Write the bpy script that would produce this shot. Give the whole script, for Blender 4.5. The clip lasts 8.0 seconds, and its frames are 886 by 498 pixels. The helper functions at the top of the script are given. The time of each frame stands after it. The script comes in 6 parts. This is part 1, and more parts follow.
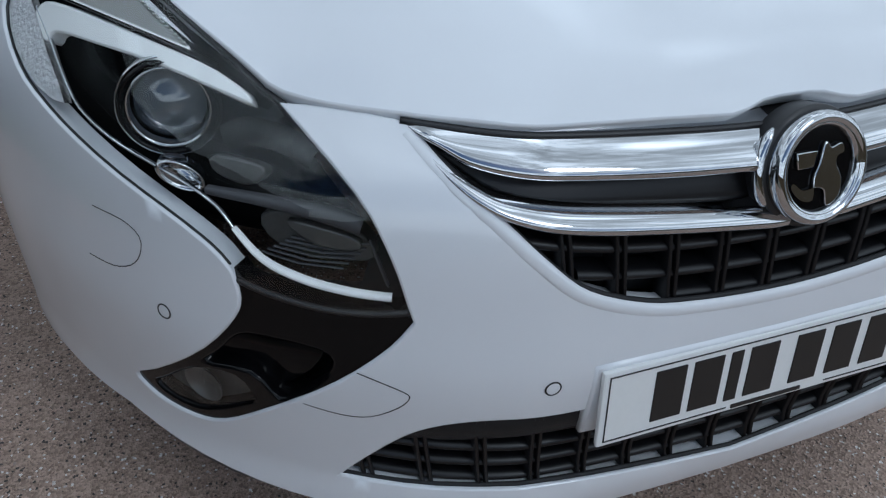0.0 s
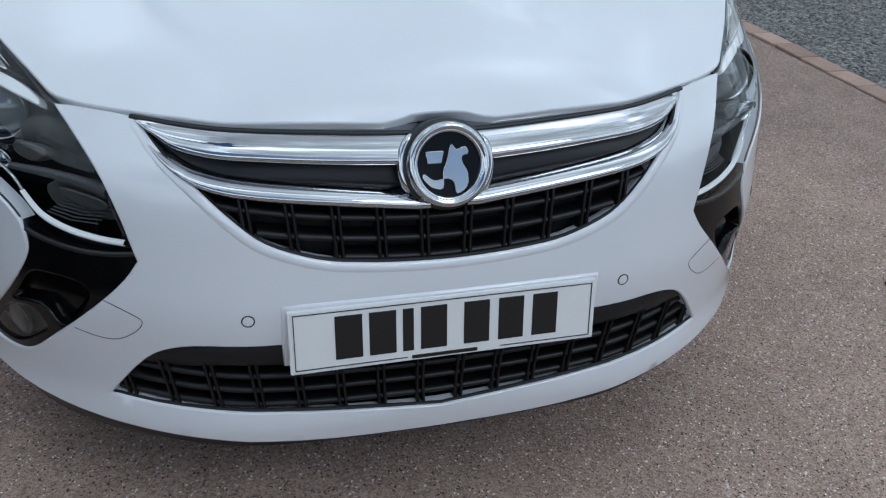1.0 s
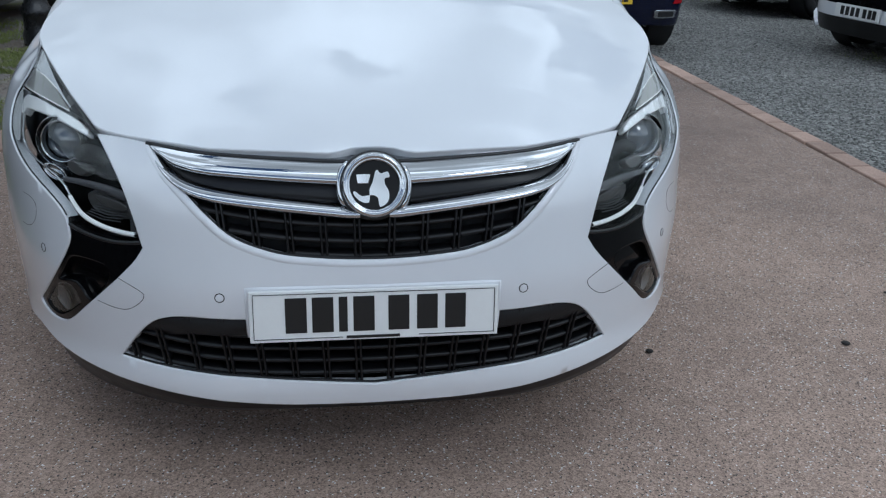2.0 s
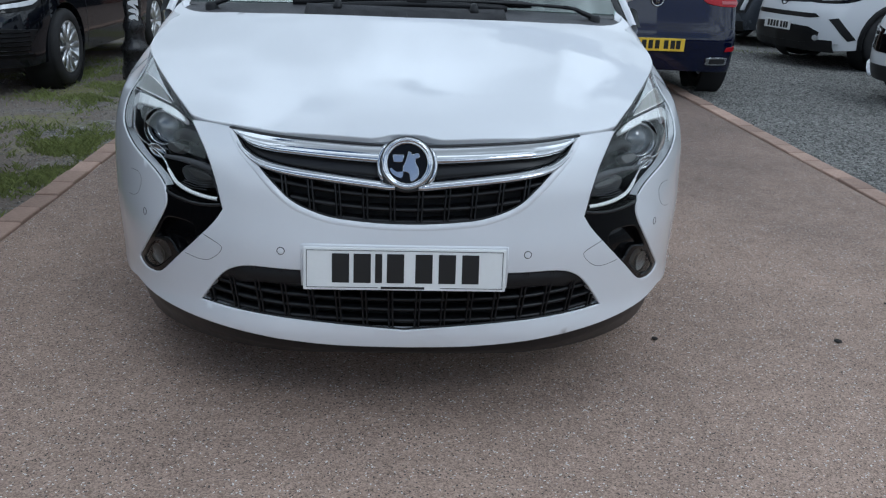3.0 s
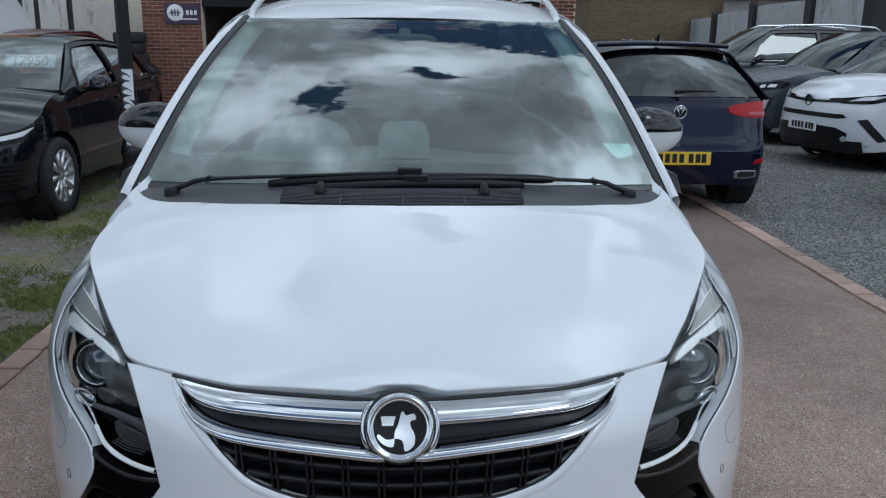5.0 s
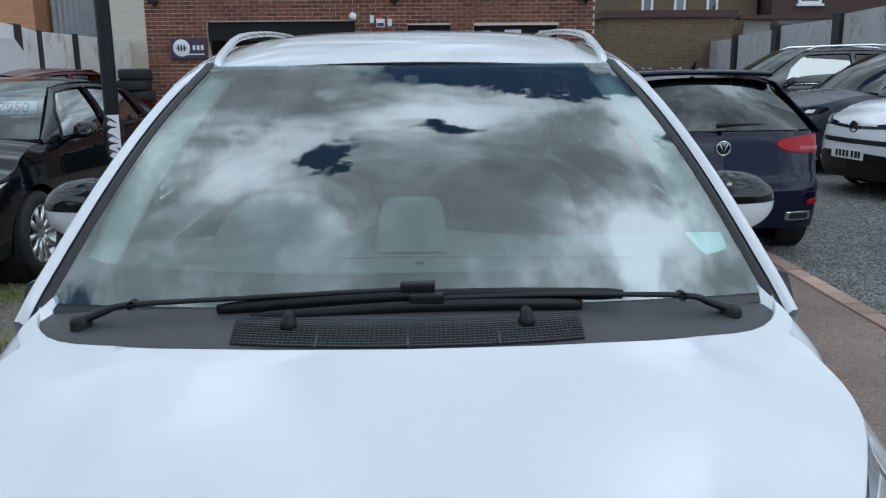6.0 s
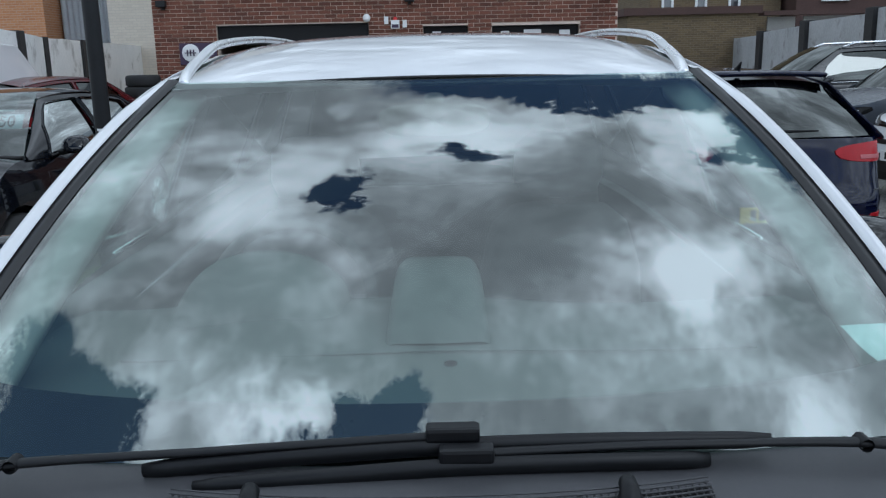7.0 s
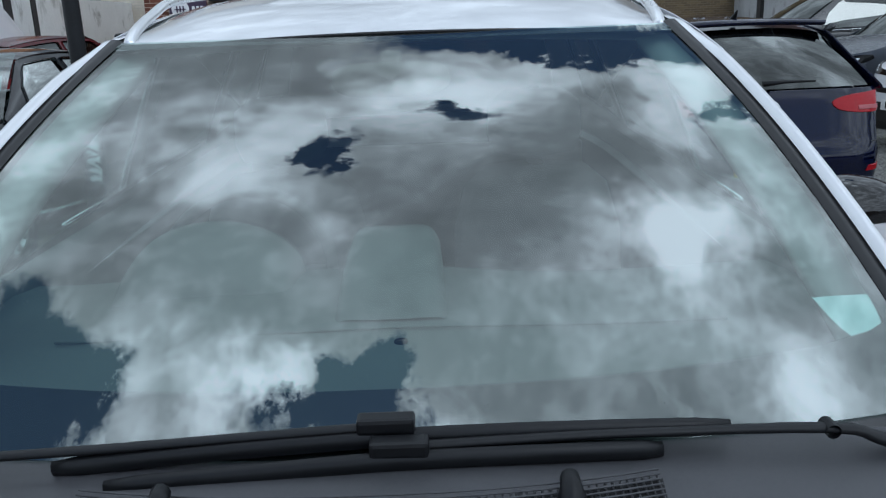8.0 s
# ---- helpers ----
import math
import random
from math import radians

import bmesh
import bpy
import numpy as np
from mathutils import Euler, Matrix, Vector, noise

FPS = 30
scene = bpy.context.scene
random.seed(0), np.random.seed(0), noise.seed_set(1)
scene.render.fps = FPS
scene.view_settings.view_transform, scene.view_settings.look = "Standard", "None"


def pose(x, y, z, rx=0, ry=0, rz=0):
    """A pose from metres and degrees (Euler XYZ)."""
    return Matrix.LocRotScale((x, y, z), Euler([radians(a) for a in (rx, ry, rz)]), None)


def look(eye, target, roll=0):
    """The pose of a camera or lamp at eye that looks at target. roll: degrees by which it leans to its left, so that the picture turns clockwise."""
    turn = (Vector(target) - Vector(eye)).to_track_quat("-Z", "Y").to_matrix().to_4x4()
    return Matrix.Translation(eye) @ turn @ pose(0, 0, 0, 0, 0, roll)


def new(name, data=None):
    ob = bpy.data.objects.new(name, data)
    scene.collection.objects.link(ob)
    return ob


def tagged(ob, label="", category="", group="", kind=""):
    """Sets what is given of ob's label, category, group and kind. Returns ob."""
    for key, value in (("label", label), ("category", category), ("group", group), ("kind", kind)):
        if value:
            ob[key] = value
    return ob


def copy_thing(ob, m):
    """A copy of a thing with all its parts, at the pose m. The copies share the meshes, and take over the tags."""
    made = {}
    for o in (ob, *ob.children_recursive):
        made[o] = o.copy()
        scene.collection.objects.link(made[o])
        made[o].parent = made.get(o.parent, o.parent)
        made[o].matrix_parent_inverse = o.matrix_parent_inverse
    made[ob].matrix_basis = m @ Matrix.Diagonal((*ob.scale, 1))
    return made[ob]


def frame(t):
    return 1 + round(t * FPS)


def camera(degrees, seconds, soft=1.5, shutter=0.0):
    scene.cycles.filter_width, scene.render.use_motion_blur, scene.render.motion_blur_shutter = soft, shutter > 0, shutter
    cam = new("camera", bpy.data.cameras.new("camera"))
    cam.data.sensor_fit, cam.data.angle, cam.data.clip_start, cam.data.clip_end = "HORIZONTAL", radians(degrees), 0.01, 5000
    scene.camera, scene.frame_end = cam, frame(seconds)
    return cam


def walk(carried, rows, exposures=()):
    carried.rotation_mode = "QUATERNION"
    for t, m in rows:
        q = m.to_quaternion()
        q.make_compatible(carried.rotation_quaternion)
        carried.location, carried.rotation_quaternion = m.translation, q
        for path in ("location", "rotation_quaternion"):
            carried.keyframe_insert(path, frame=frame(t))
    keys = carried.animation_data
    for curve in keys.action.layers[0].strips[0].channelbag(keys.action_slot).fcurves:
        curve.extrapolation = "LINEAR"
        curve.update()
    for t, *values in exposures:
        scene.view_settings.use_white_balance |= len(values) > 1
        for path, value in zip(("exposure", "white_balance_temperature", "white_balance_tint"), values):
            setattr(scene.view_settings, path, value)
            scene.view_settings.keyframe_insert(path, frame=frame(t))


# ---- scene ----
cam = camera(55.3, 8.0, soft=1.2)
PATH = [
    (0, (-0.728, -0.555, 1.218), (-0.07, 0.895, 0.008), 4.9),
    (0.5, (-0.515, -0.832, 1.225), (0.041, 0.726, 0.101), 3.8),
    (1, (-0.348, -1.093, 1.277), (0.158, 0.561, 0.273), 3.2),
    (1.2, (-0.287, -1.213, 1.314), (0.179, 0.481, 0.36), 2.9),
    (2.3, (-0.062, -1.701, 1.288), (0.163, 0.141, 0.542), 2.1),
    (2.5, (-0.043, -1.787, 1.282), (0.149, 0.066, 0.556), 2.3),
    (3, (-0.043, -2.033, 1.265), (0.085, -0.157, 0.584), 2.3),
    (3.5, (-0.04, -2.118, 1.261), (0.058, -0.225, 0.623), 2.2),
    (4, (-0.024, -1.982, 1.311), (0.065, -0.072, 0.722), 1.9),
    (4.5, (-0.004, -1.705, 1.411), (0.081, 0.22, 0.875), 1.3),
    (4.7, (0.022, -1.6, 1.439), (0.095, 0.333, 0.929), 0.7),
    (4.8, (0.024, -1.57, 1.454), (0.101, 0.363, 0.948), 0.8),
    (5, (0.014, -1.445, 1.469), (0.097, 0.491, 0.977), 0.8),
    (5.2, (0.01, -1.307, 1.486), (0.092, 0.633, 1.009), 0.5),
    (6.3, (0.039, -0.499, 1.539), (0.067, 1.454, 1.111), -0.7),
    (6.5, (0.039, -0.373, 1.545), (0.059, 1.581, 1.118), -0.7),
    (7, (0.01, -0.105, 1.555), (0.012, 1.848, 1.122), -1.3),
    (7.5, (-0.001, 0.012, 1.581), (-0.009, 1.954, 1.106), -1.6),
    (8, (0.095, -0.012, 1.556), (0.089, 1.915, 1.021), -2.2),
]
walk(cam, [(t, look(eye, aim, roll)) for t, eye, aim, roll in PATH], [(0, -1.5, 5400, 6), (1.0, -1.42, 5400, 6), (2.5, -1.41, 5400, 6), (4.0, -1.38, 5400, 6), (5.0, -1.5, 5400, 6), (6.3, -1.3, 5400, 6), (8, -1.3, 5400, 6)])

# ---- light ----
SUN_EL, SUN_AZ = radians(46), radians(150)          # the sun stands over the camera's right shoulder, veiled by cloud
sun_dir = Vector((math.sin(SUN_AZ) * math.cos(SUN_EL), math.cos(SUN_AZ) * math.cos(SUN_EL), math.sin(SUN_EL)))


def link(nt, a, b):
    nt.links.new(a, b)


def math_node(nt, op, a, b=None, clamp=False):
    n = nt.nodes.new("ShaderNodeMath")
    n.operation, n.use_clamp = op, clamp
    for i, v in enumerate((a, b)):
        if v is None:
            continue
        if isinstance(v, (int, float)):
            n.inputs[i].default_value = v
        else:
            link(nt, v, n.inputs[i])
    return n.outputs[0]


def ramp(nt, fac, stops):
    n = nt.nodes.new("ShaderNodeValToRGB")
    els = n.color_ramp.elements
    while len(els) < len(stops):
        els.new(0.5)
    for e, (p, c) in zip(els, stops):
        e.position = p
        e.color = (c, c, c, 1) if isinstance(c, (int, float)) else (*c, 1)
    link(nt, fac, n.inputs[0])
    return n.outputs[0]


def noise_node(nt, vec, scale, detail=4.0, rough=0.55, distortion=0.0):
    n = nt.nodes.new("ShaderNodeTexNoise")
    n.inputs["Scale"].default_value, n.inputs["Detail"].default_value = scale, detail
    n.inputs["Roughness"].default_value, n.inputs["Distortion"].default_value = rough, distortion
    link(nt, vec, n.inputs["Vector"])
    return n.outputs[0]


def mix_color(nt, fac, a, b, blend="MIX"):
    n = nt.nodes.new("ShaderNodeMix")
    n.data_type, n.blend_type = "RGBA", blend
    for sock, v in ((n.inputs[0], fac), (n.inputs[6], a), (n.inputs[7], b)):
        if isinstance(v, (int, float)):
            sock.default_value = v
        elif isinstance(v, tuple):
            sock.default_value = (*v, 1)
        else:
            link(nt, v, sock)
    return n.outputs[2]


world = bpy.data.worlds.new("sky")
scene.world = world
world.use_nodes = True
wt = world.node_tree
wt.nodes.clear()
sky = wt.nodes.new("ShaderNodeTexSky")
sky.sky_type, sky.sun_disc = "NISHITA", False
sky.sun_elevation, sky.sun_rotation = SUN_EL, SUN_AZ
coord = wt.nodes.new("ShaderNodeTexCoord")
sep = wt.nodes.new("ShaderNodeSeparateXYZ")
link(wt, coord.outputs["Generated"], sep.inputs[0])
up = math_node(wt, "MAXIMUM", sep.outputs[2], 0.0)
den = math_node(wt, "ADD", up, 0.22)
flat_u, flat_v = math_node(wt, "DIVIDE", sep.outputs[0], den), math_node(wt, "DIVIDE", sep.outputs[1], den)
comb = wt.nodes.new("ShaderNodeCombineXYZ")
link(wt, math_node(wt, "ADD", flat_u, 0.09), comb.inputs[0])
link(wt, flat_v, comb.inputs[1])
comb.inputs[2].default_value = 12.6
cloud_form = noise_node(wt, comb.outputs[0], 2.6, 12, 0.64, 0.25)
cloud_mass = noise_node(wt, comb.outputs[0], 1.15, 3, 0.5)
wisp_a = math_node(wt, "MULTIPLY", math_node(wt, "SUBTRACT", noise_node(wt, comb.outputs[0], 7.0, 9, 0.66), 0.5), 0.26)
wisp_b = math_node(wt, "MULTIPLY", math_node(wt, "SUBTRACT", noise_node(wt, comb.outputs[0], 6.1, 9, 0.66, 0.3), 0.5), 0.26)
frayed_u, frayed_v = math_node(wt, "ADD", flat_u, wisp_a), math_node(wt, "ADD", flat_v, wisp_b)


def puffs(rows):
    """The sum of soft frayed lumps on the cloud deck: (u, v, half width, half length, amount)."""
    total = None
    for u, v, su, sv, amount in rows:
        a = math_node(wt, "POWER", math_node(wt, "DIVIDE", math_node(wt, "SUBTRACT", frayed_u, u), su), 2.0)
        b = math_node(wt, "POWER", math_node(wt, "DIVIDE", math_node(wt, "SUBTRACT", frayed_v, v), sv), 2.0)
        g = math_node(wt, "MULTIPLY", math_node(wt, "POWER", 2.0, math_node(wt, "MULTIPLY", math_node(wt, "ADD", a, b), -1.0)), amount)
        total = g if total is None else math_node(wt, "ADD", total, g)
    return total


gaps = puffs([(-.135, .42, .04, .065, .3), (.03, .55, .055, .026, .2), (.22, .8, .17, .06, .45), (.53, .62, .08, .1, .45), (-.09, .0, .09, .045, .36), (-.6, .1, .12, .13, .4), (-.4, -.9, .5, .35, .4), (.7, -1.7, .5, .5, .3)])
bright = puffs([(.37, .27, .075, .07, 2.4), (-.26, .46, .11, .1, 1.4), (-.03, .6, .13, .06, 1.2), (.15, .68, .08, .05, 1.0), (.38, .62, .07, .12, 1.5), (-.25, .03, .05, .045, 1.6), (.55, .09, .05, .05, 1.1), (.05, -.07, .1, .035, 1.5), (.1, .35, .19, .13, -.7), (-.25, .85, .22, .14, -.6), (-.35, .2, .16, .1, -.4), (.25, .1, .12, .1, -.3)])
solid = math_node(wt, "ADD", math_node(wt, "ADD", math_node(wt, "MULTIPLY", cloud_form, 0.6), math_node(wt, "MULTIPLY", cloud_mass, 0.3)), 0.09)
cover = ramp(wt, math_node(wt, "SUBTRACT", solid, gaps), [(0.35, 0.0), (0.41, 1.0)])
edge_shine = ramp(wt, solid, [(0.37, 0.6), (0.41, 0.45), (0.45, 0.2), (0.5, 0.0)])               # thin edges shine, thick cores are grey
grain = math_node(wt, "MULTIPLY", math_node(wt, "SUBTRACT", noise_node(wt, comb.outputs[0], 15.0, 9, 0.7, 0.2), 0.5), 0.22)
mass = math_node(wt, "ADD", math_node(wt, "MULTIPLY", noise_node(wt, comb.outputs[0], 4.2, 10, 0.62, 0.2), 0.5), 0.25)
lumps = math_node(wt, "ADD", math_node(wt, "ADD", mass, grain), math_node(wt, "MULTIPLY", bright, 0.12))
billow = ramp(wt, lumps, [(0.36, 0.15), (0.46, 0.22), (0.52, 0.36), (0.58, 0.6), (0.68, 0.95)])
thick = math_node(wt, "MAXIMUM", edge_shine, billow)
facing = math_node(wt, "MAXIMUM", math_node(wt, "MULTIPLY", sep.outputs[1], -1.0), 0.0)           # clouds behind the camera are lit from the front
ahead = math_node(wt, "MULTIPLY", math_node(wt, "MAXIMUM", sep.outputs[1], 0.0), math_node(wt, "SUBTRACT", 1.0, up))           # thick grey cloud low down beyond the car
glow = math_node(wt, "MULTIPLY", math_node(wt, "ADD", math_node(wt, "MULTIPLY", facing, 20.0), 62.0), math_node(wt, "SUBTRACT", 1.0, math_node(wt, "MULTIPLY", ahead, 0.74)))
cloud_light = math_node(wt, "MULTIPLY", thick, glow)
cloud_rgb = mix_color(wt, 1.0, cloud_light, (0.99, 1.0, 0.99), "MULTIPLY")
sky_rgb = mix_color(wt, cover, mix_color(wt, 1.0, sky.outputs[0], (1.6, 1.6, 1.6), "MULTIPLY"), cloud_rgb)
back = wt.nodes.new("ShaderNodeBackground")
back.inputs["Strength"].default_value = 0.12
link(wt, sky_rgb, back.inputs["Color"])
wout = wt.nodes.new("ShaderNodeOutputWorld")
link(wt, back.outputs[0], wout.inputs["Surface"])

sun = new("sun", bpy.data.lights.new("sun", "SUN"))
sun.data.energy, sun.data.angle, sun.data.color = 1.0, radians(16), (1.0, 0.96, 0.9)
sun.matrix_world = look(sun_dir * 40, (0, 0, 0))
scene.view_settings.exposure = 0.0


# ---- materials ----
def mat(name, color, rough=0.5, metal=0.0, var=0.0, scale=6.0, fine=60.0, bump=0.0, bump_scale=200.0, coat=0.0, spec=0.5, rnd=0.0, emit=0.0, stain=None):
    """A surface with variation at two scales, relief, and per-piece variation."""
    m = bpy.data.materials.new(name)
    m.use_nodes = True
    nt = m.node_tree
    b = nt.nodes["Principled BSDF"]
    b.inputs["Roughness"].default_value, b.inputs["Metallic"].default_value = rough, metal
    b.inputs["Coat Weight"].default_value, b.inputs["Coat Roughness"].default_value = coat, 0.03
    b.inputs["Specular IOR Level"].default_value = spec
    tc = nt.nodes.new("ShaderNodeTexCoord")
    vec = tc.outputs["Object"]
    out = None
    if var or rnd or stain:
        n1, n2 = noise_node(nt, vec, scale, 5, 0.6), noise_node(nt, vec, fine, 3, 0.6)
        f = math_node(nt, "ADD", math_node(nt, "MULTIPLY", n1, 0.55), math_node(nt, "MULTIPLY", n2, 0.45))
        out = mix_color(nt, ramp(nt, f, [(0.3, 0.0), (0.7, 1.0)]), tuple(c * (1 - var) for c in color), tuple(min(1, c * (1 + var)) for c in color))
        if stain:
            s = ramp(nt, noise_node(nt, vec, stain[1], 6, 0.65, 0.4), [(stain[2], 0.0), (stain[2] + 0.14, 1.0)])
            out = mix_color(nt, s, out, stain[0])
        if rnd:
            info = nt.nodes.new("ShaderNodeObjectInfo")
            geo = nt.nodes.new("ShaderNodeNewGeometry")
            r = math_node(nt, "FRACT", math_node(nt, "ADD", info.outputs["Random"], geo.outputs["Random Per Island"]))
            out = mix_color(nt, 1.0, out, ramp(nt, r, [(0.0, 1 - rnd), (1.0, 1.0)]), "MULTIPLY")
        link(nt, out, b.inputs["Base Color"])
        rr = math_node(nt, "ADD", math_node(nt, "MULTIPLY", n1, 0.14), rough - 0.07, clamp=True)
        link(nt, rr, b.inputs["Roughness"])
    else:
        b.inputs["Base Color"].default_value = (*color, 1)
    if emit:
        b.inputs["Emission Color"].default_value, b.inputs["Emission Strength"].default_value = (*color, 1), emit
    if bump:
        bn = nt.nodes.new("ShaderNodeBump")
        bn.inputs["Strength"].default_value, bn.inputs["Distance"].default_value = bump, 0.01
        link(nt, noise_node(nt, vec, bump_scale, 4, 0.6), bn.inputs["Height"])
        link(nt, bn.outputs[0], b.inputs["Normal"])
    return m


def glass_mat(name, tint, f0=0.05, rough=0.0):
    """A thin pane: tinted see-through, with a mirror gloss that grows at a slant."""
    m = bpy.data.materials.new(name)
    m.use_nodes = True
    nt = m.node_tree
    nt.nodes.clear()
    tr, gl, lw, mx, o = [nt.nodes.new(k) for k in ("ShaderNodeBsdfTransparent", "ShaderNodeBsdfGlossy", "ShaderNodeLayerWeight", "ShaderNodeMixShader", "ShaderNodeOutputMaterial")]
    tr.inputs[0].default_value = (*tint, 1)
    gl.inputs["Color"].default_value = (0.96, 1.0, 0.98, 1)
    gl.inputs["Roughness"].default_value = rough
    lw.inputs["Blend"].default_value = 0.5
    slant = math_node(nt, "POWER", lw.outputs["Facing"], 5.0)
    link(nt, math_node(nt, "ADD", math_node(nt, "MULTIPLY", slant, 1.0 - f0), f0), mx.inputs[0])
    link(nt, tr.outputs[0], mx.inputs[1])
    link(nt, gl.outputs[0], mx.inputs[2])
    link(nt, mx.outputs[0], o.inputs["Surface"])
    return m


def brick_mat(name, a, b, mortar, scale=1.0):
    """Coursed brickwork for walls that stay far off."""
    m = mat(name, a, 0.9, var=0.2, scale=1.5, fine=20, bump=0.3, bump_scale=25)
    nt = m.node_tree
    tc, bs = nt.nodes["Texture Coordinate"], nt.nodes["Principled BSDF"]
    sx, cb = nt.nodes.new("ShaderNodeSeparateXYZ"), nt.nodes.new("ShaderNodeCombineXYZ")
    link(nt, tc.outputs["Object"], sx.inputs[0])
    link(nt, math_node(nt, "ADD", sx.outputs[0], sx.outputs[1]), cb.inputs[0])
    link(nt, sx.outputs[2], cb.inputs[1])
    br = nt.nodes.new("ShaderNodeTexBrick")
    for key, v in (("Scale", scale), ("Brick Width", 0.225), ("Row Height", 0.075), ("Mortar Size", 0.006)):
        br.inputs[key].default_value = v
    for key, v in (("Color1", a), ("Color2", b), ("Mortar", mortar)):
        br.inputs[key].default_value = (*v, 1)
    link(nt, cb.outputs[0], br.inputs["Vector"])
    base = bs.inputs["Base Color"].links[0].from_socket
    link(nt, mix_color(nt, 0.65, base, br.outputs[0]), bs.inputs["Base Color"])
    return m


def tarmac_mat():
    m = mat("brown_tarmac", (0.365, 0.268, 0.214), 0.88, var=0.2, scale=1.3, fine=9, spec=0.3, stain=((0.26, 0.19, 0.15), 0.55, 0.6))
    nt = m.node_tree
    b = nt.nodes["Principled BSDF"]
    tc = nt.nodes["Texture Coordinate"]
    base = b.inputs["Base Color"].links[0].from_socket
    vor = nt.nodes.new("ShaderNodeTexVoronoi")
    vor.inputs["Scale"].default_value = 250
    link(nt, tc.outputs["Object"], vor.inputs["Vector"])
    vsep = nt.nodes.new("ShaderNodeSeparateColor")
    link(nt, vor.outputs["Color"], vsep.inputs[0])
    c = mix_color(nt, ramp(nt, vsep.outputs[0], [(0.0, 0.0), (1.0, 1.0)]), (0.62, 0.61, 0.6), (1.38, 1.38, 1.38))
    c = mix_color(nt, 1.0, base, c, "MULTIPLY")
    chips = ramp(nt, vsep.outputs[1], [(0.97, 0.0), (0.98, 1.0)])
    c = mix_color(nt, chips, c, (0.75, 0.72, 0.69))
    pits = ramp(nt, vsep.outputs[2], [(0.955, 0.0), (0.975, 1.0)])
    c = mix_color(nt, pits, c, (0.07, 0.06, 0.055))
    sx = nt.nodes.new("ShaderNodeSeparateXYZ")
    link(nt, tc.outputs["Object"], sx.inputs[0])
    dulled = math_node(nt, "ADD", math_node(nt, "MULTIPLY", sx.outputs[1], 0.1), math_node(nt, "MULTIPLY", noise_node(nt, tc.outputs["Object"], 0.9, 5, 0.6), 0.5))
    c = mix_color(nt, ramp(nt, dulled, [(0.36, 0.0), (0.62, 0.8)]), c, mix_color(nt, 1.0, c, (0.52, 0.54, 0.57), "MULTIPLY"))        # tarmac turns darker and greyer further up the drive
    link(nt, c, b.inputs["Base Color"])
    bn = nt.nodes.new("ShaderNodeBump")
    bn.inputs["Strength"].default_value, bn.inputs["Distance"].default_value = 0.7, 0.004
    link(nt, vor.outputs["Distance"], bn.inputs["Height"])
    link(nt, bn.outputs[0], b.inputs["Normal"])
    return m


def ground_mat():
    """Grey gravel, with earth and moss on the side of the lamp post."""
    m = mat("gravel_ground", (0.22, 0.215, 0.2), 0.95, var=0.35, scale=1.2, fine=14, spec=0.2)
    nt = m.node_tree
    b = nt.nodes["Principled BSDF"]
    tc = nt.nodes["Texture Coordinate"]
    base = b.inputs["Base Color"].links[0].from_socket
    vor = nt.nodes.new("ShaderNodeTexVoronoi")
    vor.inputs["Scale"].default_value = 55
    link(nt, tc.outputs["Object"], vor.inputs["Vector"])
    vs = nt.nodes.new("ShaderNodeSeparateColor")
    link(nt, vor.outputs["Color"], vs.inputs[0])
    c = mix_color(nt, 1.0, base, ramp(nt, vs.outputs[0], [(0.0, 0.35), (0.5, 0.85), (1.0, 1.5)]), "MULTIPLY")
    sx = nt.nodes.new("ShaderNodeSeparateXYZ")
    link(nt, tc.outputs["Object"], sx.inputs[0])
    side = ramp(nt, math_node(nt, "MULTIPLY", sx.outputs[0], -1.0), [(0.0, 0.0), (1.0, 1.0)])
    n = noise_node(nt, tc.outputs["Object"], 0.9, 6, 0.6)
    earth = math_node(nt, "MULTIPLY", side, ramp(nt, n, [(0.48, 1.0), (0.6, 0.0)]))
    c = mix_color(nt, earth, c, (0.19, 0.16, 0.135))
    moss = math_node(nt, "MULTIPLY", side, ramp(nt, noise_node(nt, tc.outputs["Object"], 1.6, 6, 0.65), [(0.5, 0.0), (0.6, 0.8)]))
    c = mix_color(nt, moss, c, (0.19, 0.19, 0.075))
    link(nt, c, b.inputs["Base Color"])
    bn = nt.nodes.new("ShaderNodeBump")
    bn.inputs["Strength"].default_value, bn.inputs["Distance"].default_value = 1.0, 0.012
    link(nt, vor.outputs["Distance"], bn.inputs["Height"])
    link(nt, bn.outputs[0], b.inputs["Normal"])
    return m


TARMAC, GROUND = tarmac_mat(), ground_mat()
WHITE = mat("white_car_paint", (0.68, 0.692, 0.715), 0.32, var=0.012, scale=2, fine=15, coat=1.0)
SILVER_RAIL = mat("satin_silver", (0.78, 0.79, 0.8), 0.28, 0.9, var=0.04, scale=8, fine=90)
CHROME = mat("chrome", (0.52, 0.53, 0.545), 0.05, 1.0, var=0.02, scale=12, fine=80)
SILVER = mat("lamp_silver", (0.9, 0.9, 0.9), 0.2, 1.0, var=0.03, scale=40, fine=200)
GUIDE = mat("white_light_guide", (0.93, 0.93, 0.91), 0.25, 0.0, var=0.03, scale=60, fine=200, coat=0.3)
INDICATOR = mat("ribbed_clear_plastic", (0.95, 0.945, 0.9), 0.3, 0.0, var=0.05, scale=90, fine=300)
CRYSTAL = mat("crystal_reflector", (0.86, 0.86, 0.87), 0.22, 0.35, var=0.22, scale=130, fine=400, bump=0.8, bump_scale=160)
GLOSS_BLACK = mat("piano_black", (0.003, 0.003, 0.0035), 0.08, coat=0.0, spec=0.2)
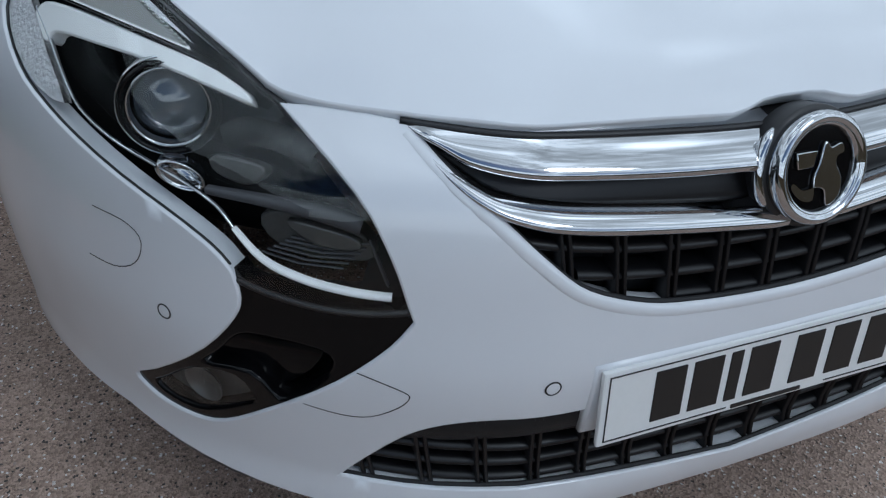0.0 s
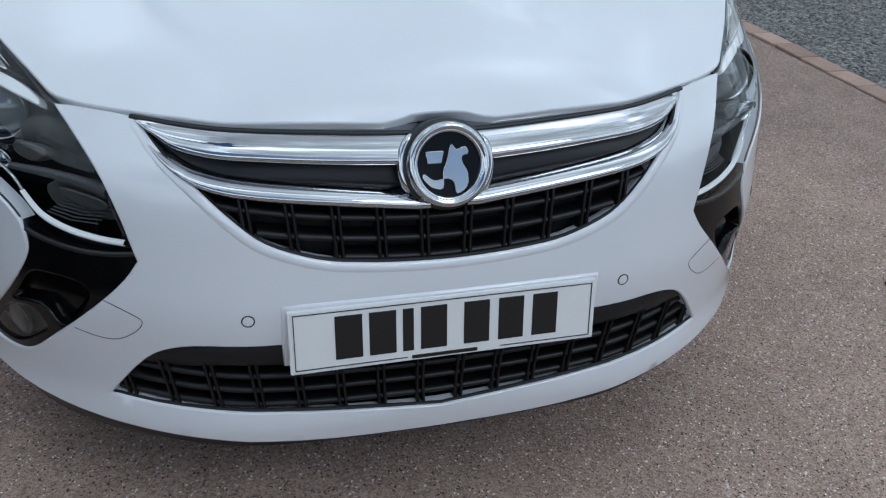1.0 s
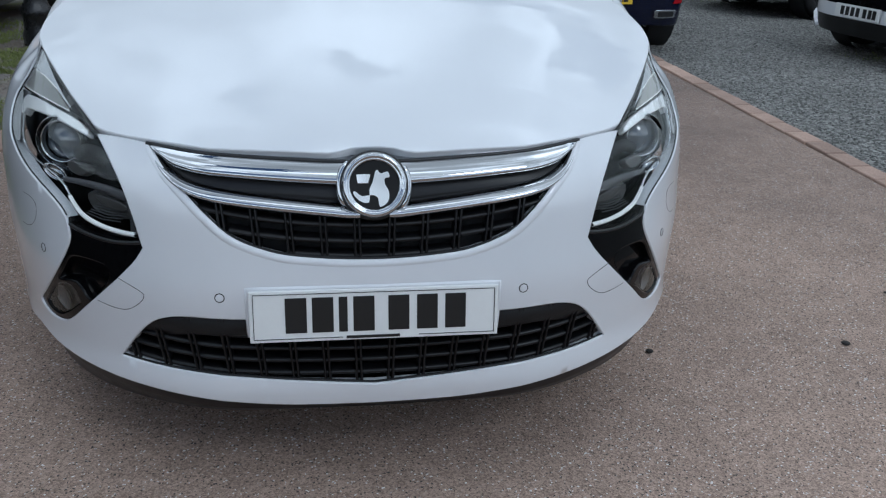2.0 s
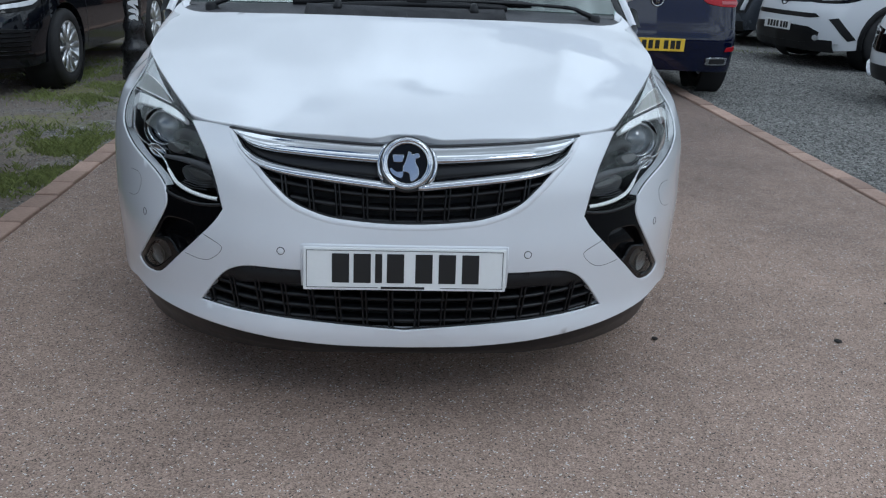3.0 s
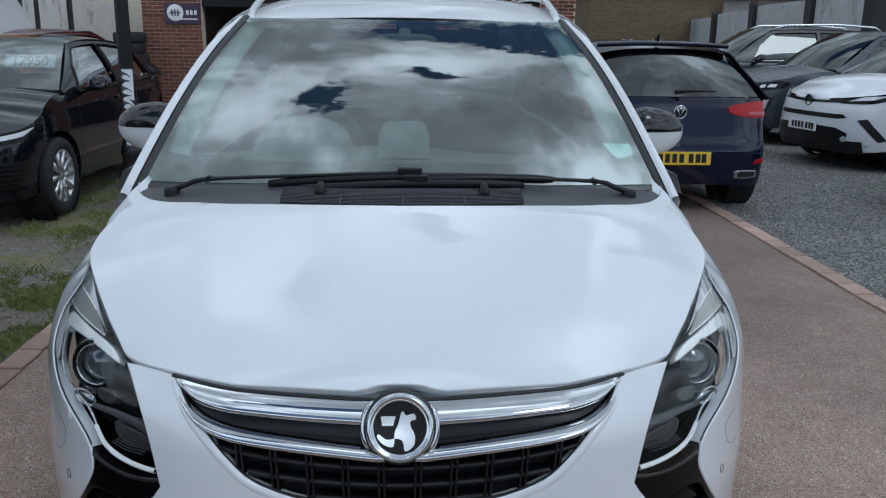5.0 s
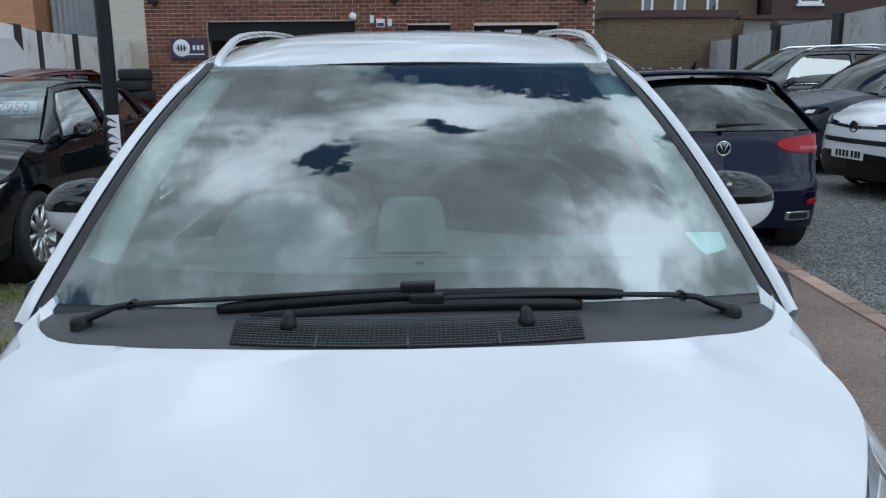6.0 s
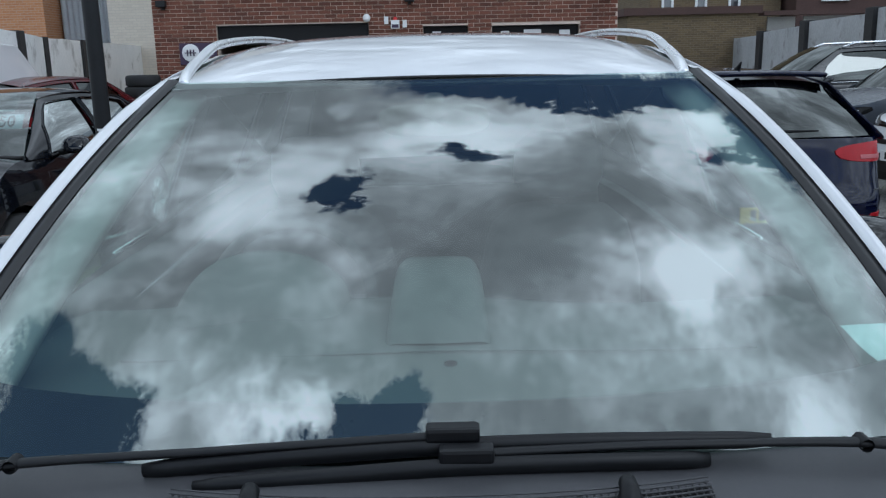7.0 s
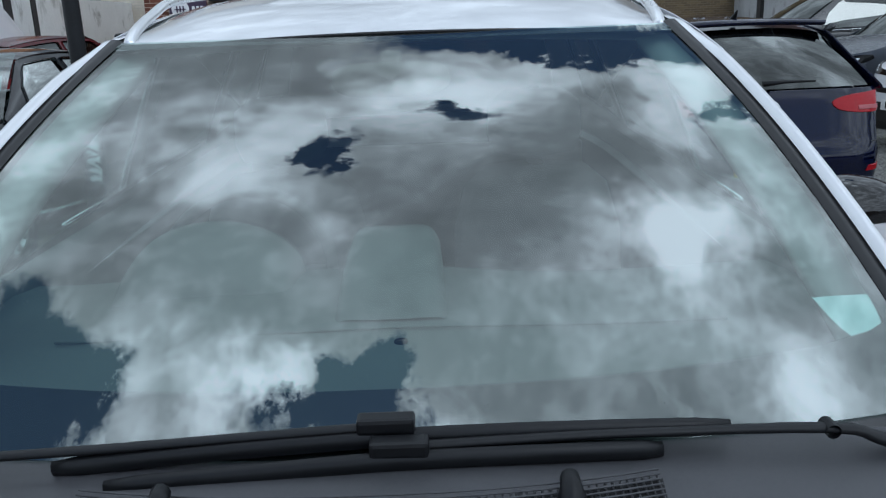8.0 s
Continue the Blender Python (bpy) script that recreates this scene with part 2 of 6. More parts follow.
FOG_GREY = mat("dull_fog_reflector", (0.09, 0.088, 0.085), 0.3, 0.5, var=0.2, scale=40, fine=200)
BLACK_PLASTIC = mat("grained_black_plastic", (0.01, 0.01, 0.011), 0.5, spec=0.3, var=0.2, scale=20, fine=300, bump=0.12, bump_scale=900)
MESH_BLACK = mat("grille_black_plastic", (0.004, 0.004, 0.005), 0.38, var=0.2, scale=20, fine=300, spec=0.38)
COWL = mat("faded_grey_plastic", (0.055, 0.055, 0.06), 0.5, var=0.14, scale=9, fine=200, bump=0.1, bump_scale=900)
WIPER = mat("matt_black_wiper", (0.006, 0.0065, 0.008), 0.45, var=0.2, scale=15, fine=200, spec=0.3)
RUBBER = mat("tyre_rubber", (0.015, 0.015, 0.016), 0.75, var=0.25, scale=9, fine=80, bump=0.2, bump_scale=120)
SEAL = mat("black_seal", (0.01, 0.01, 0.011), 0.4)
DARK = mat("dark_lining", (0.008, 0.008, 0.009), 0.8)
LENS = glass_mat("lamp_lens", (0.97, 0.98, 0.98), 0.035)
SCREEN = glass_mat("windscreen_glass", (0.64, 0.78, 0.74), 0.215)
SIDE_GLASS = glass_mat("side_glass", (0.66, 0.8, 0.76), 0.1)
PRIVACY = glass_mat("tinted_car_glass", (0.07, 0.08, 0.08), 0.1)
HATCH_GLASS = glass_mat("reflecting_car_glass", (0.42, 0.5, 0.5), 0.16)
SKY_GLASS = glass_mat("sky_reflecting_side_glass", (0.3, 0.36, 0.36), 0.5)
PROJ_GLASS = mat("projector_lens", (0.05, 0.06, 0.075), 0.02, 0.0, coat=1.0, spec=1.0)
PLATE_W = mat("white_plate", (0.74, 0.745, 0.73), 0.3, var=0.03, scale=14, fine=120, coat=0.4)
PLATE_Y = mat("yellow_plate", (0.78, 0.52, 0.03), 0.35, var=0.04, scale=14, fine=120, coat=0.4)
INK = mat("plate_black", (0.008, 0.008, 0.008), 0.4)
FRIT = mat("ceramic_black_band", (0.012, 0.012, 0.014), 0.25, var=0.2, scale=20, coat=0.3)
DASH = mat("dash_grey", (0.15, 0.162, 0.157), 0.62, var=0.06, scale=14, fine=90)
TRIM_PALE = mat("pale_trim", (0.42, 0.44, 0.42), 0.7, var=0.06, scale=10, fine=250)
HEADLINER = mat("headlining", (0.6, 0.61, 0.6), 0.9, var=0.06, scale=8, fine=300)
CLOTH = mat("seat_cloth", (0.06, 0.061, 0.063), 0.9, var=0.3, scale=30, fine=400, bump=0.2, bump_scale=600)
STICKER = mat("pale_sticker", (0.62, 0.8, 0.78), 0.5, var=0.05, scale=20)
ALLOY = mat("alloy_silver", (0.62, 0.63, 0.64), 0.3, 0.85, var=0.06, scale=12, fine=120)
ALLOY_DARK = mat("alloy_dark", (0.03, 0.03, 0.033), 0.3, 0.6, var=0.1, scale=12)
PAINT_NAVY = mat("dark_blue_paint", (0.003, 0.005, 0.022), 0.07, 0.0, var=0.06, scale=3, fine=40, coat=0.0, spec=0.45)
PAINT_BLACK = mat("black_car_paint", (0.004, 0.005, 0.008), 0.06, 0.0, var=0.06, scale=3, fine=40, coat=0.0, spec=0.5)
PAINT_GREY = mat("graphite_paint", (0.055, 0.062, 0.075), 0.27, 0.3, var=0.06, scale=3, fine=40, coat=0.0, spec=0.5)
PAINT_SLATE = mat("dark_grey_paint", (0.03, 0.032, 0.035), 0.27, 0.3, var=0.06, scale=3, fine=40, coat=0.0, spec=0.5)
PAINT_RED = mat("red_car_paint", (0.07, 0.003, 0.006), 0.19, 0.0, var=0.06, scale=3, fine=40, coat=0.0, spec=0.5)
PINK_LAMP = mat("pink_lamp_plastic", (0.42, 0.11, 0.12), 0.2, spec=0.3, var=0.15, scale=40, fine=120)
RED_LAMP = mat("red_lamp_plastic", (0.34, 0.008, 0.014), 0.2, spec=0.3, var=0.15, scale=40, fine=120)
CLEAR_LAMP = mat("pale_lamp_plastic", (0.55, 0.56, 0.58), 0.15, 0.4, coat=1.0, var=0.2, scale=50, fine=160)
KERB_BRICK = mat("worn_red_kerb_brick", (0.5, 0.345, 0.27), 0.9, var=0.25, scale=9, fine=90, bump=0.5, bump_scale=90, rnd=0.4, stain=((0.26, 0.22, 0.18), 3.0, 0.56))
BRICK = mat("dark_red_brick", (0.19, 0.07, 0.042), 0.9, var=0.25, scale=5, fine=60, bump=0.4, bump_scale=70, rnd=0.5)
MORTAR = mat("pale_mortar", (0.6, 0.5, 0.42), 0.95, var=0.15, scale=4, fine=70)
WALL_WHITE = mat("weathered_white_render", (0.76, 0.76, 0.75), 0.9, var=0.1, scale=1.2, fine=20, bump=0.4, bump_scale=30, stain=((0.36, 0.35, 0.33), 1.4, 0.58))
WALL_GREY = mat("flaking_grey_render", (0.4, 0.41, 0.42), 0.92, var=0.22, scale=1.4, fine=18, bump=0.5, bump_scale=30, stain=((0.2, 0.19, 0.18), 1.7, 0.55))
POST_BLACK = mat("flaking_black_paint", (0.018, 0.017, 0.018), 0.7, var=0.3, scale=5, fine=30, bump=0.4, bump_scale=40, stain=((0.16, 0.13, 0.12), 3.2, 0.66))
ORANGE_BRICK = brick_mat("orange_brick", (0.48, 0.235, 0.11), (0.38, 0.16, 0.07), (0.45, 0.4, 0.35))
YELLOW_BRICK = brick_mat("sooty_yellow_brick", (0.15, 0.108, 0.056), (0.08, 0.058, 0.035), (0.2, 0.17, 0.13))
CREAM_BRICK = brick_mat("cream_brick", (0.55, 0.5, 0.42), (0.48, 0.43, 0.36), (0.4, 0.37, 0.33))
SHEET = mat("grey_corrugated_sheet", (0.33, 0.35, 0.37), 0.55, 0.2, var=0.12, scale=2, fine=25)
MAROON = mat("brown_red_render", (0.075, 0.042, 0.035), 0.85, var=0.2, scale=1.5, fine=15)
PANEL_PALE = mat("pale_boards", (0.36, 0.35, 0.32), 0.8, var=0.15, scale=2, fine=20)
POST_PAINT = mat("black_lamp_post_paint", (0.008, 0.009, 0.011), 0.45, var=0.3, scale=8, fine=60, spec=0.3)
CAP_BLACK = mat("gloss_black_cap", (0.006, 0.006, 0.007), 0.06, spec=0.6)
MIRROR_BACK = mat("grey_brown_plastic", (0.17, 0.135, 0.12), 0.6, var=0.1, scale=20, fine=200)
WRAP_WHITE = mat("torn_white_film", (0.72, 0.73, 0.74), 0.5, var=0.06, scale=12, fine=60)
WRAP_BLACK = mat("crumpled_black_film", (0.012, 0.012, 0.013), 0.28, var=0.3, scale=14, fine=60, bump=0.8, bump_scale=25)
GRASS = mat("short_grass", (0.21, 0.245, 0.07), 0.8, var=0.35, scale=2, fine=20, rnd=0.4)
STONES = mat("loose_gravel", (0.33, 0.325, 0.305), 0.9, var=0.2, scale=3, fine=40, rnd=0.75)
GRIT = mat("earthy_grit", (0.3, 0.275, 0.245), 0.9, var=0.2, scale=3, fine=40, rnd=0.6)
PURPLE = mat("dark_purple_sign", (0.045, 0.025, 0.06), 0.5, var=0.1, scale=5)
SIGN_WHITE = mat("white_sign", (0.75, 0.75, 0.75), 0.5, var=0.03, scale=5)
# near-black colour in place of rooms and gaps that get no light
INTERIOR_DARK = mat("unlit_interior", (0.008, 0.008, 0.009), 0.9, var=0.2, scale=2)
UPVC = mat("white_window_frame", (0.75, 0.76, 0.76), 0.4, var=0.03, scale=4)
PANE = mat("dark_window_pane", (0.03, 0.035, 0.04), 0.04, coat=1.0, var=0.2, scale=2)
SIREN = mat("red_beacon", (0.55, 0.02, 0.02), 0.3, coat=0.5)
EARTH_SPOT = mat("dark_tarmac_spot", (0.02, 0.017, 0.015), 0.9, var=0.2, scale=30)


# ---- mesh helpers ----
from mathutils.geometry import delaunay_2d_cdt


def mesh_ob(name, verts, faces, material, parent=None, label="", smooth=True):
    me = bpy.data.meshes.new(name)
    me.from_pydata([tuple(v) for v in verts], [], [tuple(f) for f in faces])
    me.materials.append(material)
    if smooth:
        me.shade_smooth()
    ob = new(name, me)
    ob.parent = parent
    return tagged(ob, label)


def part(name, bm, material, parent=None, label="", smooth=False):
    me = bpy.data.meshes.new(name)
    bm.to_mesh(me)
    bm.free()
    me.materials.append(material)
    if smooth:
        me.shade_smooth()
    ob = new(name, me)
    ob.parent = parent
    return tagged(ob, label)


def thing(name, label, category, m=None, group="", kind=""):
    ob = new(name)
    ob.empty_display_size = 0.1
    if m is not None:
        ob.matrix_basis = m
    return tagged(ob, label, category, group, kind)


def pchip(xs, ys):
    """A smooth curve through points, without overshoot."""
    xs, ys = np.array(xs, float), np.array(ys, float)
    h = np.diff(xs)
    d = np.diff(ys) / h
    s = np.zeros(len(xs))
    s[0], s[-1] = d[0], d[-1]
    for i in range(1, len(xs) - 1):
        if d[i - 1] * d[i] > 0:
            w1, w2 = 2 * h[i] + h[i - 1], h[i] + 2 * h[i - 1]
            s[i] = (w1 + w2) / (w1 / d[i - 1] + w2 / d[i])

    def f(x):
        x = np.clip(x, xs[0], xs[-1])
        i = np.clip(np.searchsorted(xs, x) - 1, 0, len(h) - 1)
        t = (x - xs[i]) / h[i]
        return float((2 * t**3 - 3 * t**2 + 1) * ys[i] + (t**3 - 2 * t**2 + t) * h[i] * s[i] + (3 * t**2 - 2 * t**3) * ys[i + 1] + (t**3 - t**2) * h[i] * s[i + 1])
    return f


def smoothstep(a, b, x):
    t = min(1, max(0, (x - a) / (b - a)))
    return t * t * (3 - 2 * t)


def soften(pts, closed=False, n=6):
    """A Catmull-Rom line through 2D points."""
    out, k = [], len(pts)
    for i in range(k if closed else k - 1):
        p0, p1, p2, p3 = (pts[(i - 1) % k] if closed or i else pts[0], pts[i], pts[(i + 1) % k], pts[(i + 2) % k] if closed or i + 2 < k else pts[-1])
        for j in range(n):
            t = j / n
            out.append(tuple(0.5 * (2 * b + (c - a) * t + (2 * a - 5 * b + 4 * c - d) * t * t + (3 * b - a - 3 * c + d) * t**3) for a, b, c, d in zip(p0, p1, p2, p3)))
    if not closed:
        out.append(tuple(pts[-1]))
    return out


def densify(poly, h):
    out = []
    for a, b in zip(poly, poly[1:] + poly[:1]):
        n = max(1, int(math.hypot(b[0] - a[0], b[1] - a[1]) / h))
        out += [(a[0] + (b[0] - a[0]) * i / n, a[1] + (b[1] - a[1]) * i / n) for i in range(n)]
    return out


def inside(pts, poly):
    p, q = np.array(pts), np.array(poly)
    res = np.zeros(len(p), bool)
    j = len(q) - 1
    for i in range(len(q)):
        xi, yi, xj, yj = q[i][0], q[i][1], q[j][0], q[j][1]
        if yi != yj:
            c = ((yi > p[:, 1]) != (yj > p[:, 1])) & (p[:, 0] < (xj - xi) * (p[:, 1] - yi) / (yj - yi) + xi)
            res ^= c
        j = i
    return res


def area(poly):
    return 0.5 * sum(a[0] * b[1] - b[0] * a[1] for a, b in zip(poly, poly[1:] + poly[:1]))


def fill(poly, h, holes=()):
    """Triangles over a flat outline with holes, fine enough to be bent."""
    poly = densify(poly, h)
    holes = [densify(q, h) for q in holes]
    xs, ys = [p[0] for p in poly], [p[1] for p in poly]
    grid = [(x + (h / 2 if k % 2 else 0), y) for k, y in enumerate(np.arange(min(ys) + h / 2, max(ys), h * 0.87)) for x in np.arange(min(xs) + h / 2, max(xs), h)]
    if grid:
        keep = inside(grid, poly)
        for q in holes:
            keep &= ~inside(grid, q)
        g = np.array(grid)[keep]
        edge = np.array(poly + [p for q in holes for p in q])
        if len(g):
            d = np.min(((g[:, None, :] - edge[None, :, :]) ** 2).sum(2), axis=1) if len(g) * len(edge) < 4e7 else np.ones(len(g))
            g = g[d > (0.45 * h) ** 2]
        grid = [tuple(p) for p in g]
    verts, faces, n = [Vector(p) for p in poly], [list(range(len(poly)))], len(poly)
    for q in holes:
        faces.append(list(range(n, n + len(q))))
        verts += [Vector(p) for p in q]
        n += len(q)
    verts += [Vector(p) for p in grid]
    v, _, f, *_ = delaunay_2d_cdt(verts, [], faces, 1, 1e-7)
    v = [(p.x, p.y) for p in v]
    if holes and f:
        cen = [tuple(np.mean([v[i] for i in t], axis=0)) for t in f]
        bad = np.zeros(len(cen), bool)
        for q in holes:
            bad |= inside(cen, q)
        f = [t for t, k in zip(f, bad) if not k]
    f = [t if area([v[i] for i in t]) > 0 else t[::-1] for t in f]
    return v, f


def normal(fn, a, b, e=1e-3):
    p, q, r = Vector(fn(a, b)), Vector(fn(a + e, b)), Vector(fn(a, b + e))
    n = (q - p).cross(r - p)
    return n.normalized() if n.length > 1e-12 else Vector((0, -1, 0))


def bent(fn, poly, h, holes=(), off=0.0, rim=0.0, sign=1, round_in=0.0, seam=None):
    """A sheet laid over fn(a, b), raised by off along its normal, with an edge that turns back by rim. sign: which way the normal counts."""
    if area(poly) < 0:
        poly = poly[::-1]
    v2, f = fill(poly, h, holes)
    if sign < 0:
        f = [t[::-1] for t in f]
    v = [Vector(fn(a, b)) + (sign * off * normal(fn, a, b) if off else Vector()) for a, b in v2]
    if rim:
        for loop, turn in [(densify(poly, h), 1)] + [(densify(q if area(q) > 0 else q[::-1], h), -1) for q in holes]:
            k, n0 = len(loop), len(v)
            for i, (a, b) in enumerate(loop):
                nn = normal(fn, a, b) * sign
                p = Vector(fn(a, b))
                pa, pb = Vector(fn(*loop[i - 1])), Vector(fn(*loop[(i + 1) % k]))
                outw = (pb - pa).cross(nn).normalized() * turn * sign
                v += [p + nn * off, p + nn * (off - 0.35 * round_in) + outw * 0.75 * round_in, p + nn * (off - round_in) + outw * round_in, p + nn * (off - rim) + outw * round_in]
            for i in range(k):
                j = (i + 1) % k
                if seam is not None and abs(loop[i][0]) > seam - 1e-4 and abs(loop[j][0]) > seam - 1e-4:
                    continue
                for r in range(3):
                    q = [n0 + 4 * i + r, n0 + 4 * j + r, n0 + 4 * j + r + 1, n0 + 4 * i + r + 1]
                    f.append(q if turn * sign > 0 else q[::-1])
    return v, f


def full(path):
    """A half outline from the middle round to the middle, closed by its mirror image."""
    p = [(max(0.0, a), b) for a, b in path]
    return p + [(-a, b) for a, b in reversed(p) if a > 1e-6]


def both_sides(v, f):
    n = len(v)
    return list(v) + [Vector((-p[0], p[1], p[2])) for p in v], list(f) + [tuple(n + i for i in reversed(t)) for t in f]


def weld(ob, dist=0.0004):
    bm = bmesh.new()
    bm.from_mesh(ob.data)
    bmesh.ops.remove_doubles(bm, verts=[v for v in bm.verts if abs(v.co.x) < .0015], dist=dist)
    bm.to_mesh(ob.data)
    bm.free()
    return ob


def loft(rows, closed=False, cap=False):
    n = len(rows[0])
    v = [p for r in rows for p in r]
    f = []
    for i in range(len(rows) - 1):
        for j in range(n if closed else n - 1):
            k = (j + 1) % n
            f.append((i * n + j, i * n + k, (i + 1) * n + k, (i + 1) * n + j))
    if cap:
        f += [tuple(range(n))[::-1], tuple((len(rows) - 1) * n + j for j in range(n))]
    return v, f


def tube(pts, r, n=8, flat=1.0, upv=(0, 0, 1), taper=None):
    """A rod along points; flat squeezes it along upv."""
    rows, up0 = [], Vector(upv)
    pts = [Vector(p) for p in pts]
    for i, p in enumerate(pts):
        d = (pts[min(i + 1, len(pts) - 1)] - pts[max(i - 1, 0)]).normalized()
        s = d.cross(up0)
        s = s.normalized() if s.length > 1e-6 else Vector((1, 0, 0))
        t = s.cross(d).normalized()
        rr = r * (taper[i] if taper else 1)
        rows.append([p + s * rr * math.cos(2 * math.pi * k / n) + t * rr * flat * math.sin(2 * math.pi * k / n) for k in range(n)])
    return loft(rows, True, True)


def box_bm(bm, lo, hi, bevel=0.0, m=None):
    r = bmesh.ops.create_cube(bm, size=1, matrix=Matrix.Translation([(a + b) / 2 for a, b in zip(lo, hi)]) @ Matrix.Diagonal([b - a for a, b in zip(lo, hi)] + [1]))
    vs = r["verts"]
    if bevel:
        es = {e for v in vs for e in v.link_edges}
        r2 = bmesh.ops.bevel(bm, geom=list(es), offset=bevel, segments=2, affect="EDGES", profile=0.6)
        vs = r2["verts"]
    if m is not None:
        bmesh.ops.transform(bm, matrix=m, verts=list(vs))
    return bm


def box(name, lo, hi, material, parent=None, label="", bevel=0.0, m=None):
    return part(name, box_bm(bmesh.new(), lo, hi, bevel, m), material, parent, label)


def lathe(profile, n=32, axis="x"):
    """Turn (along, radius) points round an axis."""
    rows = []
    for k in range(n):
        c, s = math.cos(2 * math.pi * k / n), math.sin(2 * math.pi * k / n)
        rows.append([Vector((a, r * c, r * s)) if axis == "x" else Vector((r * c, r * s, a)) if axis == "z" else Vector((r * s, a, r * c)) for a, r in profile])
    v, f = loft(rows + [rows[0]])
    return v, f


def moved(vf, m):
    return [m @ Vector(p) for p in vf[0]], vf[1]


def joined(*vfs):
    v, f = [], []
    for a, b in vfs:
        n = len(v)
        v += list(a)
        f += [tuple(n + i for i in t) for t in b]
    return v, f


def disc(c, r, nrm, n=28, thick=0.004):
    """A thin round plate with a rounded edge."""
    q = Vector(nrm).to_track_quat("Z", "Y").to_matrix().to_4x4()
    v, f = lathe([(0, 0.0001), (0, r * 0.97), (-thick * 0.3, r), (-thick, r)], n, "z")
    return moved((v, f), Matrix.Translation(c) @ q)


def ring(c, r, w, nrm, n=32):
    q = Vector(nrm).to_track_quat("Z", "Y").to_matrix().to_4x4()
    prof = [(w * math.sin(a), r + w * math.cos(a)) for a in [2 * math.pi * k / 10 for k in range(11)]]
    return moved(lathe(prof, n, "z"), Matrix.Translation(c) @ q)


class Wrap:
    """The skin of a car: a plan outline (half, from nose to tail), leaning back by height at nose and tail, drawn in at the shoulders."""

    def __init__(self, outline, lean_f, lean_r, tumble, front, rear, turn=None, pinch=None):
        p = np.array(outline, float)
        u = np.concatenate([[0], np.cumsum(np.hypot(*np.diff(p, axis=0).T))])
        self.fx, self.fy, self.end = pchip(u, p[:, 0]), pchip(u, p[:, 1]), float(u[-1])
        self.lf, self.lr, self.tz, self.front, self.rear = pchip(*lean_f), pchip(*lean_r), pchip(*tumble), front, rear
        self.turn, self.pinch = turn or front, pinch or (lambda y, z: 0.0)
        self.us = np.linspace(0, u[-1], 1500)
        self.xs = np.array([self.fx(a) for a in self.us])
        self.ys = np.array([self.fy(a) for a in self.us])
        self.top = int(np.argmax(self.xs))

    def __call__(self, u, z):
        x, y = self.fx(abs(u)), self.fy(abs(u))
        wf, wr = 1 - smoothstep(*self.front, y), smoothstep(*self.rear, y)
        s = max(0.0, smoothstep(*self.turn, y) - wr)
        x = max(0.0, x - s * self.tz(z) - self.pinch(y, z)) if x > 0.02 else x
        return Vector((x if u >= 0 else -x, y + wf * self.lf(z) - wr * self.lr(z), z))

    def uf(self, x):
        return float(np.interp(x, np.maximum.accumulate(self.xs[:self.top + 1]), self.us[:self.top + 1]))

    def ur(self, x):
        return float(np.interp(-x, -self.xs[self.top:], self.us[self.top:]))

    def uy(self, y):
        return float(np.interp(y, self.ys, self.us))


def on_front(w, pts):
    return [(math.copysign(w.uf(abs(x)), x), z) for x, z in pts]


def on_rear(w, pts):
    return [(math.copysign(w.ur(abs(x)), x), z) for x, z in pts]


def on_side(w, pts):
    return [(w.uy(y), z) for y, z in pts]


def patch(name, w, pts, material, parent, off=0.004, rim=0.012, h=0.03, label="", round_in=0.002):
    """A part that lies on the skin of a car."""
    return mesh_ob(name, *bent(w, pts, h, (), off, rim, 1, round_in), material, parent, label)


def ribbon(fn, pts, width, off, rise, sign=1):
    """A raised strip along a line on fn."""
    rows = []
    for i, (a, b) in enumerate(pts):
        p = Vector(fn(a, b))
        n = normal(fn, a, b) * sign
        d = (Vector(fn(*pts[min(i + 1, len(pts) - 1)])) - Vector(fn(*pts[max(i - 1, 0)]))).normalized()
        s = d.cross(n).normalized()
        wd = width[i] if isinstance(width, (list, tuple)) else width
        rows.append([p + s * wd * k + n * (off + rise * g) for k, g in ((-0.5, -0.6), (-0.46, 0.35), (-0.25, 0.85), (0, 1), (0.25, 0.85), (0.46, 0.35), (0.5, -0.6))])
    v, f = loft(rows)
    return v, [t[::-1] for t in f]


def tyre_mesh(r, w):
    return lathe([(-w / 2 + .02, r * .66), (-w / 2, r * .72), (-w / 2 - .004, r * .85), (-w / 2 + .012, r * .96), (-w / 2 + .035, r), (w / 2 - .035, r), (w / 2 - .012, r * .96), (w / 2 + .004, r * .85), (w / 2, r * .72), (w / 2 - .02, r * .66)], 40, "x")


